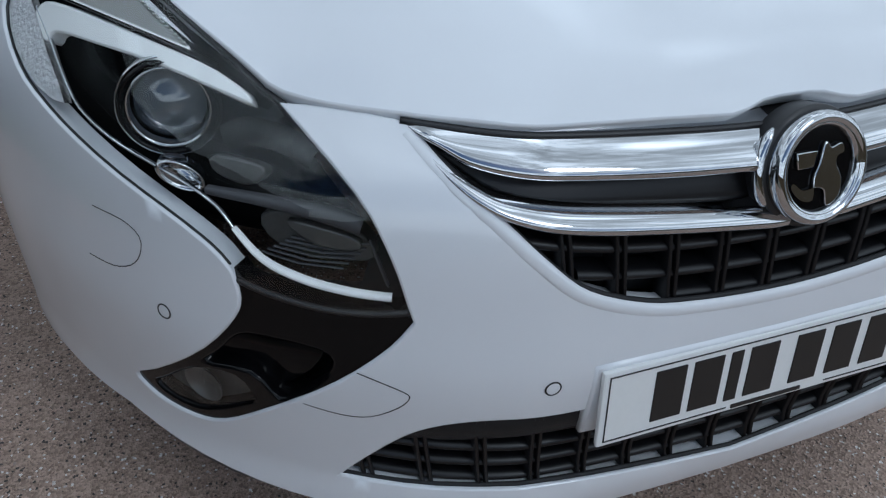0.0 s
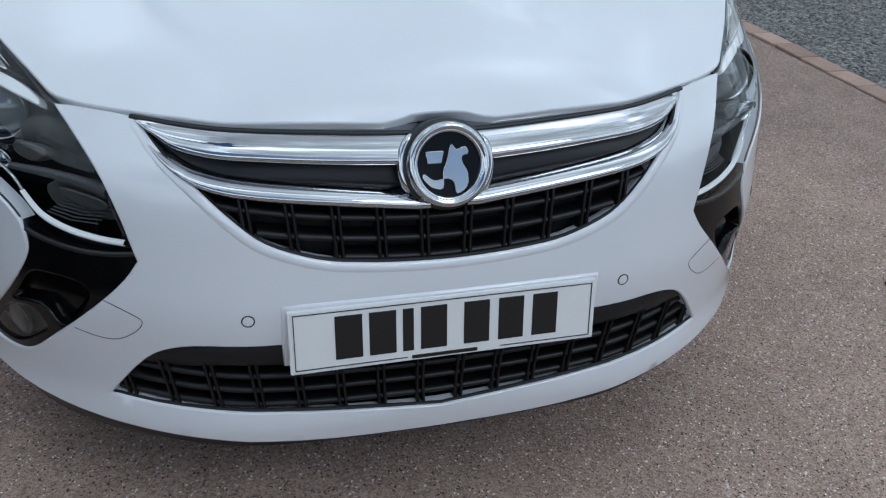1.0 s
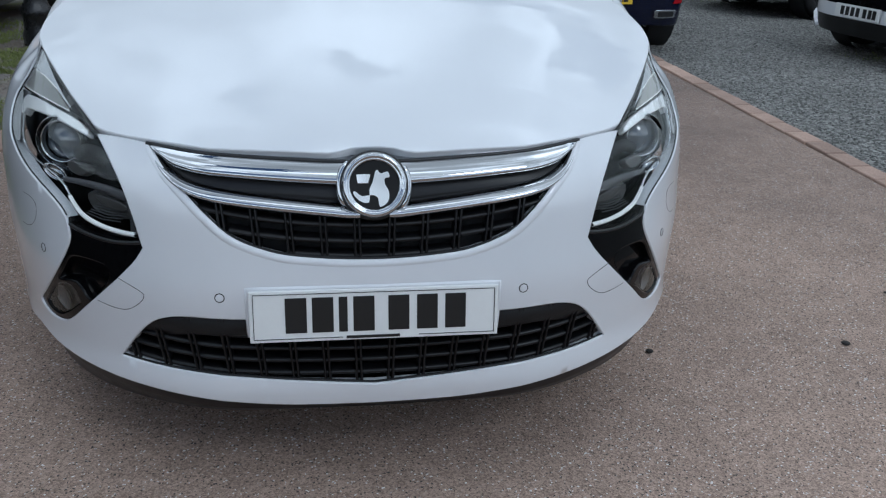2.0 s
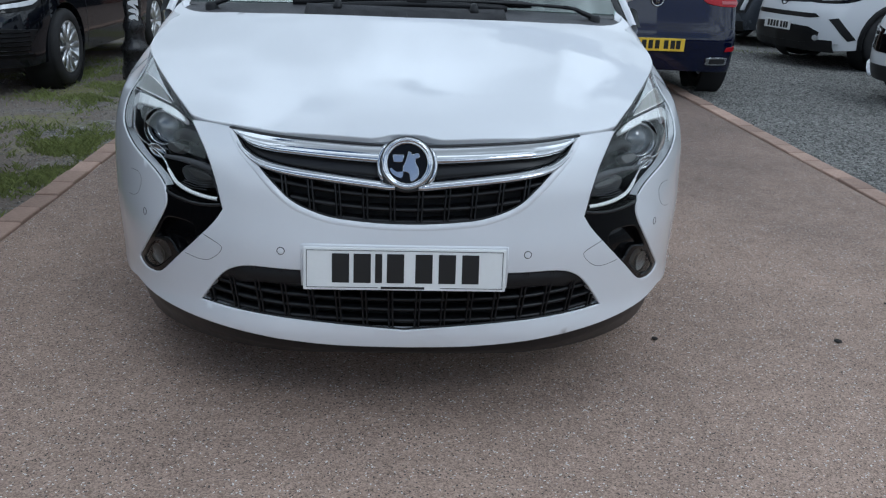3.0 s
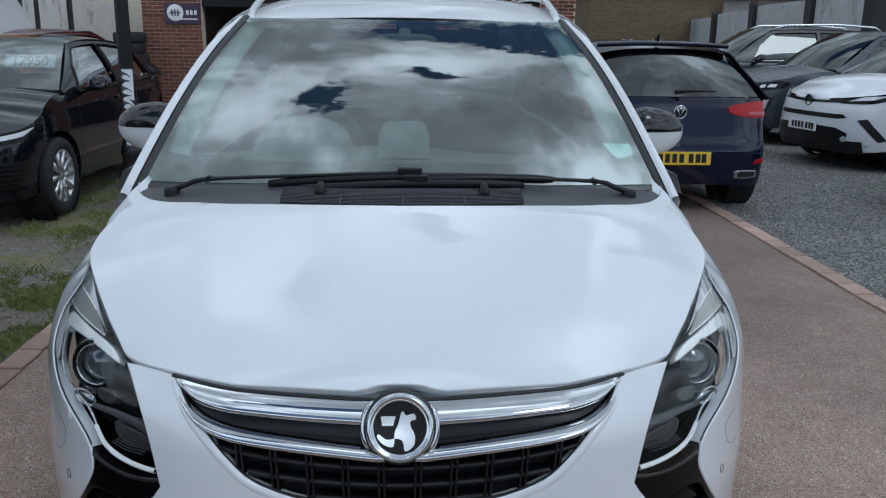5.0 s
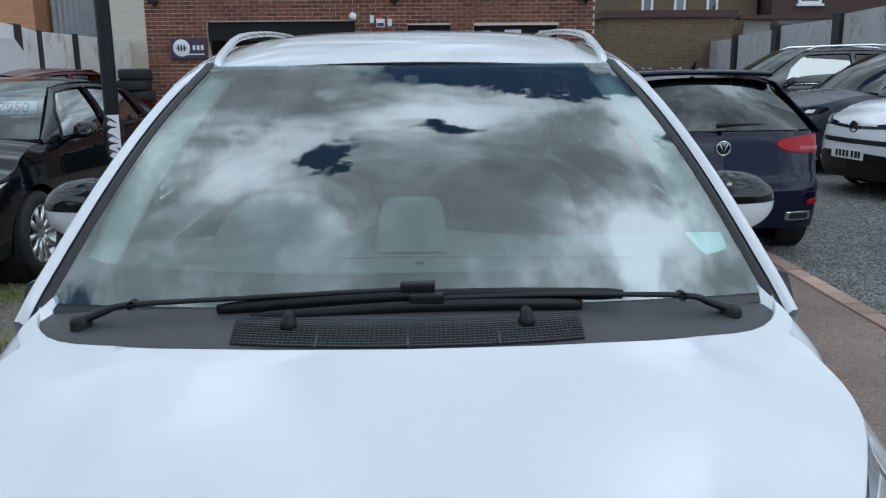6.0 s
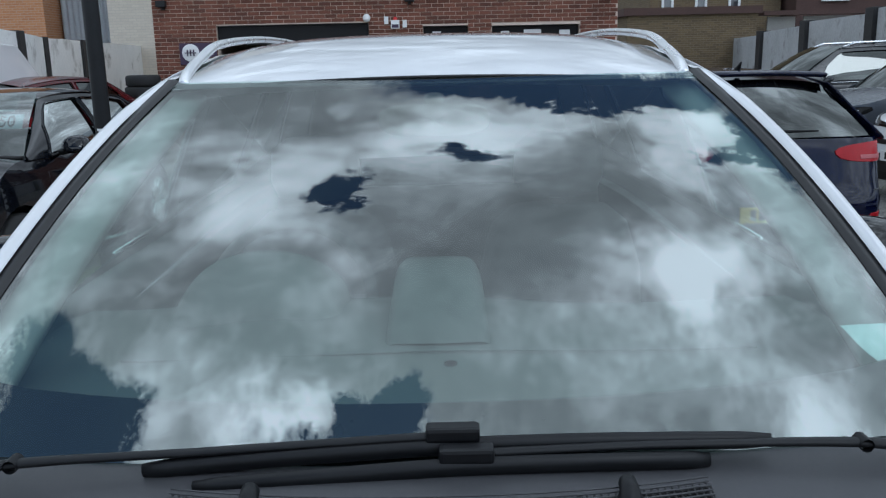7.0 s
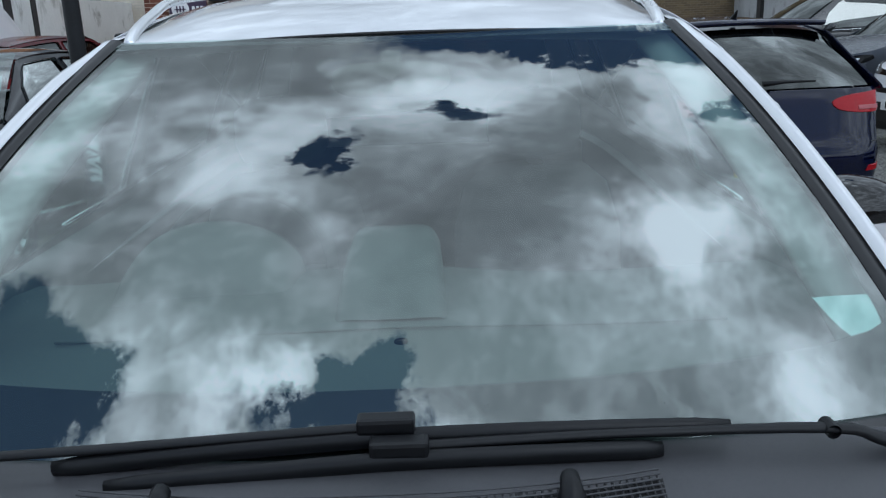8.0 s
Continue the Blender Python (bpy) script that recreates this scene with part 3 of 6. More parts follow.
def wheel(parent, x, y, r, w, side, spokes, material, pairs=False):
    """A wheel whose outer face looks towards side (+1 or -1)."""
    wm = Matrix.Translation((x, y, r)) @ (Matrix.Identity(4) if side > 0 else pose(0, 0, 0, 0, 0, 180))
    wh = mesh_ob("wheel", *moved(joined(lathe([(-.06, r * .6), (w / 2 - .03, r * .6), (w / 2 - .02, r * .67), (w / 2 - .008, r * .685), (w / 2 - .01, r * .64), (w / 2 - .04, r * .615)], 36, "x")), wm), material, parent)
    mesh_ob("tyre", *moved(tyre_mesh(r, w), wm), RUBBER, wh, "black road tyre")
    mesh_ob("brake_disc", *moved(lathe([(-.02, .0005), (-.02, r * .5), (-.03, r * .5)], 24, "x"), wm), ALLOY_DARK, wh)
    vs = [moved(lathe([(w / 2 - .02, .0005), (w / 2 - .018, .03), (w / 2 - .03, .045), (w / 2 - .07, .05)], 20, "x"), wm)]
    for k in range(spokes):
        for d in ((-.09, .09) if pairs else (0,)):
            a = 2 * math.pi * k / spokes
            p = [(w / 2 - .035, .04 * math.cos(a), .04 * math.sin(a)), (w / 2 - .028, r * .33 * math.cos(a + d * .6), r * .33 * math.sin(a + d * .6)), (w / 2 - .022, r * .64 * math.cos(a + d), r * .64 * math.sin(a + d))]
            vs.append(moved(tube(p, .026 if not pairs else .017, 6, flat=.8, upv=(1, 0, 0), taper=[1, .8, 1.05]), wm))
    mesh_ob("rim", *joined(*vs), material, wh)
    return wh


# ---- ground and walls ----
def sheet(name, x0, x1, y0, y1, z, material, nx, ny, rough=0.0, kind="structure", label="", category=""):
    xs, ys = np.linspace(x0, x1, nx + 1), np.linspace(y0, y1, ny + 1)
    rows = [[Vector((x, y, z + rough * noise.noise((x * 1.3, y * 1.3, 0)))) for x in xs] for y in ys]
    return tagged(mesh_ob(name, *loft(rows), material), label, category, "", kind)


g_ring = [[Vector((r * math.cos(a), 5 + r * math.sin(a), -.02)) for a in np.linspace(0, 2 * math.pi, 49)] for r in (.01, 3, 6, 10, 16, 30, 80, 300, 1500)]
tagged(mesh_ob("ground", *loft(g_ring), GROUND), "grey gravel yard with earth and moss", "ground", kind="structure")
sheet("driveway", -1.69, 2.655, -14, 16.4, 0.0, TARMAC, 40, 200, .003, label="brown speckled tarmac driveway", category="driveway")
random.seed(4)
spots = tagged(mesh_ob("tarmac_spots", *joined(*[disc((x, y, .006), r, (0, 0, 1), 9, .003) for x, y, r in ((1.535, .564, .014), (.882, .57, .011), (.35, -.9, .012), (1.9, .9, .008), (-.95, -.8, .009))]), EARTH_SPOT), "dark spots on the tarmac", "stain", kind="stuff")


def wall(name, a, b, z0, z1, thick, material, label, zb1=None):
    """An upright wall from a to b, to the left of that line; zb1: its height at b."""
    a, b = Vector((*a, 0)), Vector((*b, 0))
    d = (b - a).normalized()
    n = Vector((-d.y, d.x, 0)) * thick
    zb1 = z1 if zb1 is None else zb1
    k = max(2, int((b - a).length / .5))
    rows = []
    for i in range(k + 1):
        t = i / k
        p = a + (b - a) * t
        z = z1 + (zb1 - z1) * t + .012 * noise.noise((i * .7, z1, 0))
        rows.append([p + Vector((0, 0, z0)), p + Vector((0, 0, z)), p + n + Vector((0, 0, z)), p + n + Vector((0, 0, z0))])
    v, f = loft(rows, True, True)
    return tagged(mesh_ob(name, v, f, material, smooth=False), label, "wall", "", "structure")


def wall_post(at, z, w, turn):
    ob = tagged(box("wall_post", (-w / 2, -w / 2, 0), (w / 2, w / 2, z), POST_BLACK, bevel=.015), "flaking black pier in the boundary wall", "pier", "boundary wall piers")
    ob.matrix_basis = pose(at[0], at[1], -.02, 0, 0, turn)
    return ob


# boundary wall on the side of the lamp post: white panels between black piers
lw = [(-6.3, 10.9), (-6.9, 13.9), (-7.8, 16.75), (-7.95, 18.95), (-8.8, 26.6)]
for i, (a, b) in enumerate(zip(lw, lw[1:])):
    wall("wall_%d" % (i + 1), b, a, -.02, 2.17, .2, WALL_WHITE, "weathered white rendered boundary wall")
for p in lw[1:]:
    wall_post((p[0] + .12, p[1]), 2.21, .27, 6)
# boundary wall on the other side, stepping down as it goes away
rp = [(9.2, 15.2, 2.62), (9.6, 18.65, 2.47), (9.85, 22.65, 2.37), (10.3, 26.95, 2.24), (10.65, 31.65, 2.12), (11.5, 42, 1.98)]
for i, (a, b) in enumerate(zip(rp, rp[1:])):
    wall("wall_%d" % (i + 6), a[:2], b[:2], -.02, a[2] - .1, .2, WALL_GREY, "flaking grey rendered boundary wall", b[2] - .02)
for p in rp[:-1]:
    wall_post((p[0] - .1, p[1]), p[2] + .04, .42, -4)
# walls 12 to 14 are added out of view; wall_12's dark brick dims reflections
wall("wall_12", (-26, -13), (26, -13), -.02, 2.4, .25, YELLOW_BRICK, "plain brick wall added out of view to close the yard")
wall("wall_13", (26, -13), (12, 42), -.02, 2.2, .25, WALL_GREY, "plain grey wall added out of view to close the yard")
wall("wall_14", (-9, 27), (-26, -13), -.02, 2.2, .25, WALL_WHITE, "plain pale wall added out of view to close the yard")


def house(name, label, x0, x1, y0, y1, z1, material, roof_mat):
    h = thing(name, label, "building")
    for lo, hi in (((x0, y0, -.02), (x1, y0 + .25, z1)), ((x0, y1 - .25, -.02), (x1, y1, z1)), ((x0, y0 + .25, -.02), (x0 + .25, y1 - .25, z1)), ((x1 - .25, y0 + .25, -.02), (x1, y1 - .25, z1))):
        box("wall", lo, hi, material, h)
    box("roof", (x0 - .15, y0 - .15, z1), (x1 + .15, y1 + .15, z1 + .25), roof_mat, h)
    return h


def window(h, x, y, z, w, hgt, face="y"):
    """A white-framed sash window on a wall that faces the yard."""
    wn = part("window", bmesh.new(), UPVC, h)
    bm = bmesh.new()
    for lo, hi in (((x, y - .06, z), (x + .09, y, z + hgt)), ((x + w - .09, y - .06, z), (x + w, y, z + hgt)), ((x + .09, y - .06, z), (x + w - .09, y, z + .09)), ((x + .09, y - .06, z + hgt - .09), (x + w - .09, y, z + hgt)), ((x + .09, y - .055, z + hgt * .5 - .035), (x + w - .09, y - .005, z + hgt * .5 + .035))):
        box_bm(bm, lo, hi)
    bm.to_mesh(wn.data)
    bm.free()
    box("pane", (x + .09, y - .035, z + .09), (x + w - .09, y - .02, z + hgt - .09), PANE, wn)
    box("sill", (x - .08, y - .12, z - .09), (x + w + .08, y, z - .002), UPVC, wn)
    return wn


# far buildings over the walls
hb = house("brick_house", "sooty yellow brick house with white windows", 8.3, 13.4, 34, 44, 8, YELLOW_BRICK, MAROON)
for x in (8.75, 10.05, 11.35):
    window(hb, x, 34, 3.15, .46, 1.5)
lowb = house("brick_outbuilding", "low sooty yellow brick outbuilding", 6.6, 11.1, 30.2, 33.5, 2.95, YELLOW_BRICK, MAROON)
hm = house("rendered_building", "dark brown-red rendered building behind the wall", 13.6, 30, 33, 46, 9, MAROON, MAROON)
for x in (14.6, 19.4):
    window(hm, x, 33, 3.55, .9, 1.3)
box("fascia", (11.6, 30.85, 2.9), (24, 31.4, 3.05), MAROON, hm)
for k, x in enumerate((11.9, 13.2, 15.9)):
    box("panel", (x, 31.3, 1.5), (x + (1.0, 2.2, 3.2)[k], 31.38, 2.86), PANEL_PALE, hm)
box("pier", (16.9, 18.1, -.02), (19.5, 18.5, 4.5), BRICK, None)
tagged(bpy.data.objects["pier"], "dark red brick gable behind the boundary wall", "building")
ho = house("orange_building", "orange brick building behind the white wall", -22, -12.1, 27, 36, 7, ORANGE_BRICK, SHEET)
hs = thing("metal_shed", "grey corrugated metal shed", "shed")
v, f = loft([[Vector((x, 28 + .03 * math.sin(x * 2 * math.pi / .18), z)) for x in np.arange(-12.0, -10.0, .03)] for z in (-.02, 3.5, 7)])
mesh_ob("cladding", v, f, SHEET, hs)
box("shed_body", (-12.0, 28.1, -.02), (-10.0, 33, 6.9), SHEET, hs)
# near-black block put in for the dark gap beside the shed
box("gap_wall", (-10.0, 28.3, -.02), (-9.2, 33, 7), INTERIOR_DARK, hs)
hc = house("cream_building", "cream brick building beside the shed", -9.2, -5.2, 24.5, 30, 7, CREAM_BRICK, SHEET)

# the brick workshop: piers and lintels round three openings
FY, FX0, FX1, FZ = 16.5, -5.37, 3.44, 3.62
OPEN = [(-4.18, -1.29, 2.31), (-.26, .6, 2.22), (1.05, 2.72, 2.2)]
shop = thing("workshop", "dark red brick workshop with an open garage door", "building")
xs = [FX0] + [v for o in OPEN for v in o[:2]] + [FX1]
for a, b in zip(xs[::2], xs[1::2]):
    pr = box("pier", (a, FY, -.02), (b, FY + .3, FZ), MORTAR, shop)
    pier_a = pr if a == FX0 else pier_a
for a, b, z in OPEN:
    box("lintel_wall", (a, FY, z), (b, FY + .3, FZ), MORTAR, shop)
for lo, hi in (((FX0, FY + .3, -.02), (FX0 + .3, FY + 7, FZ)), ((FX1 - .3, FY + .3, -.02), (FX1, FY + 7, FZ)), ((FX0 + .3, FY + 6.7, -.02), (FX1 - .3, FY + 7, FZ))):
    box("wall", lo, hi, MORTAR, shop)
box("roof", (FX0 - .1, FY - .1, FZ), (FX1 + .1, FY + 7.1, FZ + .2), SHEET, shop)
# floor, shutter box and doors carry the dark of the openings in their colour
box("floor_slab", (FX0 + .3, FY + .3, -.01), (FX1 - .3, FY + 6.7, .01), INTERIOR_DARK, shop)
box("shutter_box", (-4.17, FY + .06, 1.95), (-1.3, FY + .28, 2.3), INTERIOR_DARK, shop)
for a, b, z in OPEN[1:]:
    d = box("door", (a + .01, FY + .12, 0), (b - .01, FY + .18, z - .01), INTERIOR_DARK, shop, "closed door in the near-black of the openings")
    box("notice", (a + .18, FY + .1, z - .22), (a + .34, FY + .118, z - .1), SIGN_WHITE, d)
    if b - a > 1:
        box("notice", (a + .62, FY + .1, z - .2), (a + .95, FY + .118, z - .08), SIGN_WHITE, d)
        box("notice", (a + 1.3, FY + .1, z - .2), (a + 1.5, FY + .118, z - .1), SIGN_WHITE, d)
# company sign: plain shapes only
sign = part("wall_sign", box_bm(bmesh.new(), (-4.9, FY - .05, 1.6), (-4.2, FY - .008, 2.0), .006), PURPLE, None)
tagged(sign, "dark purple sign with a white roundel", "sign")
mesh_ob("roundel", *disc((-4.69, FY - .055, 1.82), .165, (0, -1, 0), 32, .006), SIGN_WHITE, sign)
for x in (-4.75, -4.69, -4.63):
    box("roundel_bar", (x - .012, FY - .066, 1.76), (x + .012, FY - .058, 1.88), PURPLE, sign)
box("roundel_bar", (-4.8, FY - .066, 1.812), (-4.58, FY - .0585, 1.828), PURPLE, sign)
for x in (-4.47, -4.39, -4.31):
    box("sign_bar", (x, FY - .06, 1.78), (x + .05, FY - .052, 1.87), SIGN_WHITE, sign)
box("sign_line", (-4.62, FY - .06, 1.685), (-4.25, FY - .052, 1.71), SIGN_WHITE, sign)
# alarm bell box, beacon and lights on the wall
bell = mesh_ob("alarm_bell", *moved(lathe([(-.06, .07), (0, .075), (.03, .06), (.045, .02), (.046, .0005)], 24, "z"), Matrix.Translation((-1.32, FY - .03, 2.39)) @ pose(0, 0, 0, 90, 0, 0)), UPVC, None)
tagged(bell, "round white alarm bell on the brick wall", "alarm bell")
al = part("alarm_box", box_bm(bmesh.new(), (-.86, FY - .09, 2.18), (-.7, FY - .008, 2.34), .012), UPVC, None)
tagged(al, "white alarm box with a red beacon", "alarm box")
mesh_ob("beacon", *moved(lathe([(0, .04), (.04, .036), (.06, .02), (.065, .0005)], 16, "z"), Matrix.Translation((-.78, FY - .05, 2.34))), SIREN, al)
box("alarm_label", (-.845, FY - .096, 2.2), (-.715, FY - .0905, 2.26), PURPLE, al)
tagged(part("meter_box", box_bm(bmesh.new(), (-.64, FY - .07, 2.2), (-.56, FY - .008, 2.34), .008), UPVC, None), "small white box on the brick wall", "box")
tagged(part("notice_plate", box_bm(bmesh.new(), (-.99, FY - .03, 2.27), (-.91, FY - .008, 2.41), .004), SIGN_WHITE, None), "small white notice on the brick wall", "notice")
for x in (-5.15, -.5, 3.25):
    fl = part("floodlight", box_bm(bmesh.new(), (x - .09, FY - .2, 2.66), (x + .09, FY - .06, 2.78), .015), POST_PAINT, None)
    tagged(fl, "small black floodlight on the brick wall", "floodlight", "wall floodlights")
    box("bracket", (x - .03, FY - .07, 2.62), (x + .03, FY - .006, 2.7), POST_PAINT, fl)

# lamp post with a torn film wrap
post = thing("lamp_post", "black lamp post wrapped in torn black and white film", "lamp post", pose(-2.36, 5.92, -.02))
mesh_ob("shaft", *lathe([(.3, .06), (1.2, .057), (3.0, .052), (4.4, .048)], 24, "z"), POST_PAINT, post)
prof = [(0, .13), (.1, .128), (.14, .115), (.22, .112), (.26, .125), (.29, .128), (.32, .105), (.36, .088), (.42, .085), (.47, .098), (.5, .09), (.56, .075)]
v, f = lathe(prof, 36, "z")
v = [p * 1 + Vector((p.x, p.y, 0)).normalized() * .008 * noise.noise((p.x * 22, p.y * 22, p.z * 14)) for p in v]
mesh_ob("base", v, f, WRAP_BLACK, post, "cast base wrapped in crumpled black film")
v, f = lathe([(z, .073 + .004 * math.sin(z * 31)) for z in np.arange(.5, 1.16, .03)], 36, "z")
v = [p + Vector((p.x, p.y, 0)).normalized() * .006 * noise.noise((p.x * 30, p.y * 30, p.z * 12)) for p in v]
mesh_ob("black_wrap", v, f, WRAP_BLACK, post)
def on_post(a, z, r):
    return Vector((r * math.cos(a), r * math.sin(a), z))


A0, A1 = -1.75, -.62
mesh_ob("white_wrap", *loft([[on_post(a, z, .0805 + .003 * noise.noise((a * 3, z * 9, 2))) for a in np.linspace(A0, A1, 9)] for z in np.linspace(.5, 1.17, 24)]), WRAP_WHITE, post, "torn strip of white film")
v, f = [], []
for k in range(11):
    z0 = .5 + k * .061
    reach = .55 + .35 * noise.noise((k * 1.7, 3, 1))
    tip = A0 + (A1 - A0) * max(.3, min(.95, reach + .25))
    n = len(v)
    v += [on_post(A0 - .15, z0, .086), on_post(A0 - .15, z0 + .055, .086), on_post((A0 + tip) / 2, z0 + .03, .0865), on_post(tip, z0 - .004 + .03 * (k % 2), .0865)]
    f += [(n, n + 2, n + 1), (n, n + 3, n + 2), (n + 1, n + 2, n + 3)]
for k in range(5):
    z0 = .52 + k * .085
    n = len(v)
    v += [on_post(A1 + .12, z0, .086), on_post(A1 + .12, z0 + .045, .086), on_post(A1 - .55, z0 + .07, .0865)]
    f += [(n, n + 1, n + 2)]
tagged(mesh_ob("torn_black_film", v, f, WRAP_BLACK, post), kind="stuff")


# ---- the white people carrier ----
car = thing("car", "white people carrier parked on brown tarmac, chrome grille bar", "car")
CAR_LEN = 4.66
SKIN = Wrap([(0, 0), (.2, .003), (.318, .009), (.4, .028), (.476, .057), (.6, .128), (.704, .223), (.78, .33), (.848, .46), (.908, .62), (.942, .82), (.955, 1.1), (.957, 1.6), (.957, 3.2), (.905, 3.95), (.84, 4.35), (.7, 4.55), (.4, 4.64), (0, 4.66)],
            ([.14, .2, .25, .29, .33, .42, .5, .6, .68, .73, .79, .85, .92, 1.0, 1.1], [.06, .03, .005, 0, .008, .004, 0, .015, .03, .05, .115, .18, .26, .29, .31]),
            ([.1, .3, .6, 1.0], [.1, .03, 0, .1]),
            ([.15, .3, .5, .64, .75, .82, .88, .92, .96, 1.0, 1.06], [.05, .008, 0, .002, .016, .037, .075, .107, .129, .162, .217]), (.36, .95), (3.9, 4.5), (.22, .8),
            lambda y, z: .042 * smoothstep(.3, .5, y) * smoothstep(.8, .94, z) * (1 - smoothstep(.64, .9, y)))
bon_c = pchip([.06, .097, .12, .16, .226, .36, .5, .6, .7, .9, 1.1], [.755, .787, .806, .832, .863, .918, .972, 1.01, 1.046, 1.09, 1.12])
bon_d = pchip([.06, .097, .13, .167, .23, .406, .562, .68, .8, 1.0], [0, 0, .018, .037, .06, .065, .0725, .0775, .073, .05])
bon_w = pchip([.06, .097, .107, .13, .167, .23, .406, .562, .8, 1.0], [.05, .09, .212, .364, .456, .569, .68, .762, .79, .785])


def bonnet_z(x, y):
    r = min(1.3, abs(x) / bon_w(y))
    crease = 0.0025 * math.exp(-((abs(x) - (.30 + .32 * y)) / .045) ** 2) * smoothstep(.2, .45, y)
    return bon_c(y) - bon_d(y) * r**2.6 + crease


front_seam = pchip([0, .066, .212, .364, .456, .569, .62, .68, .72, .762], [.773, .774, .78, .788, .795, .80, .836, .876, .9, .922])
uf = SKIN.uf


def seam_z(u):
    """The height at which the front skin meets the bonnet."""
    if u <= uf(.762):
        return front_seam(SKIN.fx(u))
    lo, hi = .9, 1.08
    for _ in range(40):
        z = (lo + hi) / 2
        p = SKIN(u, z)
        lo, hi = (z, hi) if p.z < bonnet_z(p.x, p.y) else (lo, z)
    return z


LAMP_IN = [(.569, .797), (.516, .737), (.489, .674), (.475, .622), (.469, .6)]
LAMP_SPLIT = [(.645, .615), (.615, .607), (.56, .601), (.51, .604), (.471, .611)]
FOG = [(.469, .6), (.494, .564), (.55, .505), (.619, .433), (.67, .378), (.705, .361), (.745, .36), (.766, .38), (.74, .42), (.684, .506), (.65, .564), (.641, .593), (.645, .625)]
LAMP_OUT = [(.645, .625), (.663, .647), (.701, .671), (.763, .697), (.809, .72), (.838, .745), (.848, .79), (.818, .855), (.79, .893), (.762, .922)]
GRILLE_LOW = [(.456, .792), (.431, .764), (.387, .722), (.34, .675), (.287, .631), (.206, .6), (.131, .589), (.057, .584), (0, .583)]
LOW_TOP = [(0, .462), (.262, .462), (.325, .464), (.403, .463), (.452, .449), (.487, .421), (.524, .373), (.55, .333)]
LOW_BOT = [(.55, .333), (.475, .327), (.329, .319), (.175, .306), (0, .292)]
LIP = [(0, .243), (.175, .247), (.361, .266), (.527, .281), (.638, .292), (.726, .3), (.783, .305)]
U_REAR = SKIN.uy(1.02)
seam_us = list(np.linspace(uf(.762), U_REAR, 14))
fender_top = [(u, seam_z(u)) for u in seam_us]
side_top = [(SKIN.uy(y), z) for y, z in ((1.15, 1.0), (1.3, .99), (2.0, 1.01), (3.0, 1.03), (4.0, 1.03))] + [(SKIN.end, 1.05)]


def arch(w, yc, zc, r, n=14, zb=.25):
    a0 = math.asin((zc - zb) / r)
    return [(w.uy(yc - r * math.cos(a)), zc + r * math.sin(a)) for a in np.linspace(-a0, math.pi + a0, n)]


outer_path = ([(uf(x), z) for x, z in soften(LIP, n=3)] + arch(SKIN, .97, .33, .385, zb=.27) + arch(SKIN, 3.72, .33, .385, zb=.25) + [(SKIN.uy(4.5), .28), (SKIN.end, .3)]
              + side_top[::-1] + fender_top[::-1][:-1]
              + [(uf(x), z) for x, z in soften(LAMP_OUT, n=3)[::-1][:-1]] + [(uf(x), z) for x, z in soften(FOG, n=3)[::-1][:-1]] + [(uf(x), z) for x, z in soften(LAMP_IN, n=3)[::-1]]
              + [(uf(x), front_seam(x) - .001) for x in (.53, .49)]
              + [(uf(x), z) for x, z in soften(GRILLE_LOW, n=3)])
mouth_path = [(uf(x), z) for x, z in soften(LOW_TOP, n=3)] + [(uf(x), z) for x, z in soften(LOW_BOT, n=3)[1:]]
mesh_ob("body", *bent(SKIN, full(outer_path), .022, (full(mouth_path),), 0, .03, 1, .003, SKIN.end), WHITE, car, "gloss white bumper, wings and sides")

# the bonnet, with a notch for the badge
edge = []
for u in list(np.linspace(0, uf(.569), 26)) + list(np.linspace(uf(.58), U_REAR, 26)):
    p = SKIN(u, seam_z(u))
    back_off = .002 + (.014 * math.sqrt(max(0, 1 - (p.x / .074) ** 2)))
    if p.y < .95:
        edge.append((max(0, p.x - .003), p.y + back_off))
rear_edge = [(.748, .955), (.725, .88), (.65, .80), (.5, .738), (.3, .70), (.15, .687), (0, .683)]
bonnet_poly = full(edge + soften(rear_edge, n=3))


def bonnet_fn(x, y):
    return Vector((x, y, bonnet_z(x, y)))


mesh_ob("bonnet", *bent(bonnet_fn, bonnet_poly, .025, (), .001, .025, 1, .003), WHITE, car, "white bonnet, clouds mirrored in it")

# black tube in place of the dark gap under the bonnet's front edge
gap_line = [SKIN(math.copysign(u, s), seam_z(u)) + Vector((0, -.0005, -.0025)) for s, us_ in ((-1, np.linspace(uf(.46), uf(.05), 30)), (1, np.linspace(uf(.05), uf(.46), 30))) for u in us_]
mesh_ob("bonnet_seal", *tube(gap_line, .0044, 6), SEAL, car)

lip = soften(GRILLE_LOW, n=4)
mesh_ob("grille_lip", *ribbon(SKIN, [(-uf(x), z - .006) for x, z in lip] + [(uf(x), z - .006) for x, z in lip[::-1][1:]], .02, -.0035, .005), WHITE, car)

# near-black sheets added behind the openings and bonnet gaps to keep them dark
liner = [(-.9, .2), (.9, .2), (.9, .55), (.5, .59), (.455, .74), (-.455, .74), (-.5, .59), (-.9, .55)]
v, f = bent(lambda x, z: SKIN(math.copysign(uf(abs(x)), x), z) + Vector((0, .085, 0)), liner, .06)
mesh_ob("inner_liner", v, f, DARK, car)
mesh_ob("engine_tray", *bent(lambda x, y: Vector((x, y, bonnet_z(x, y) - .05)), [(-.7, .97), (-.58, .64), (-.44, .36), (-.3, .19), (.3, .19), (.44, .36), (.58, .64), (.7, .97)], .08), DARK, car)
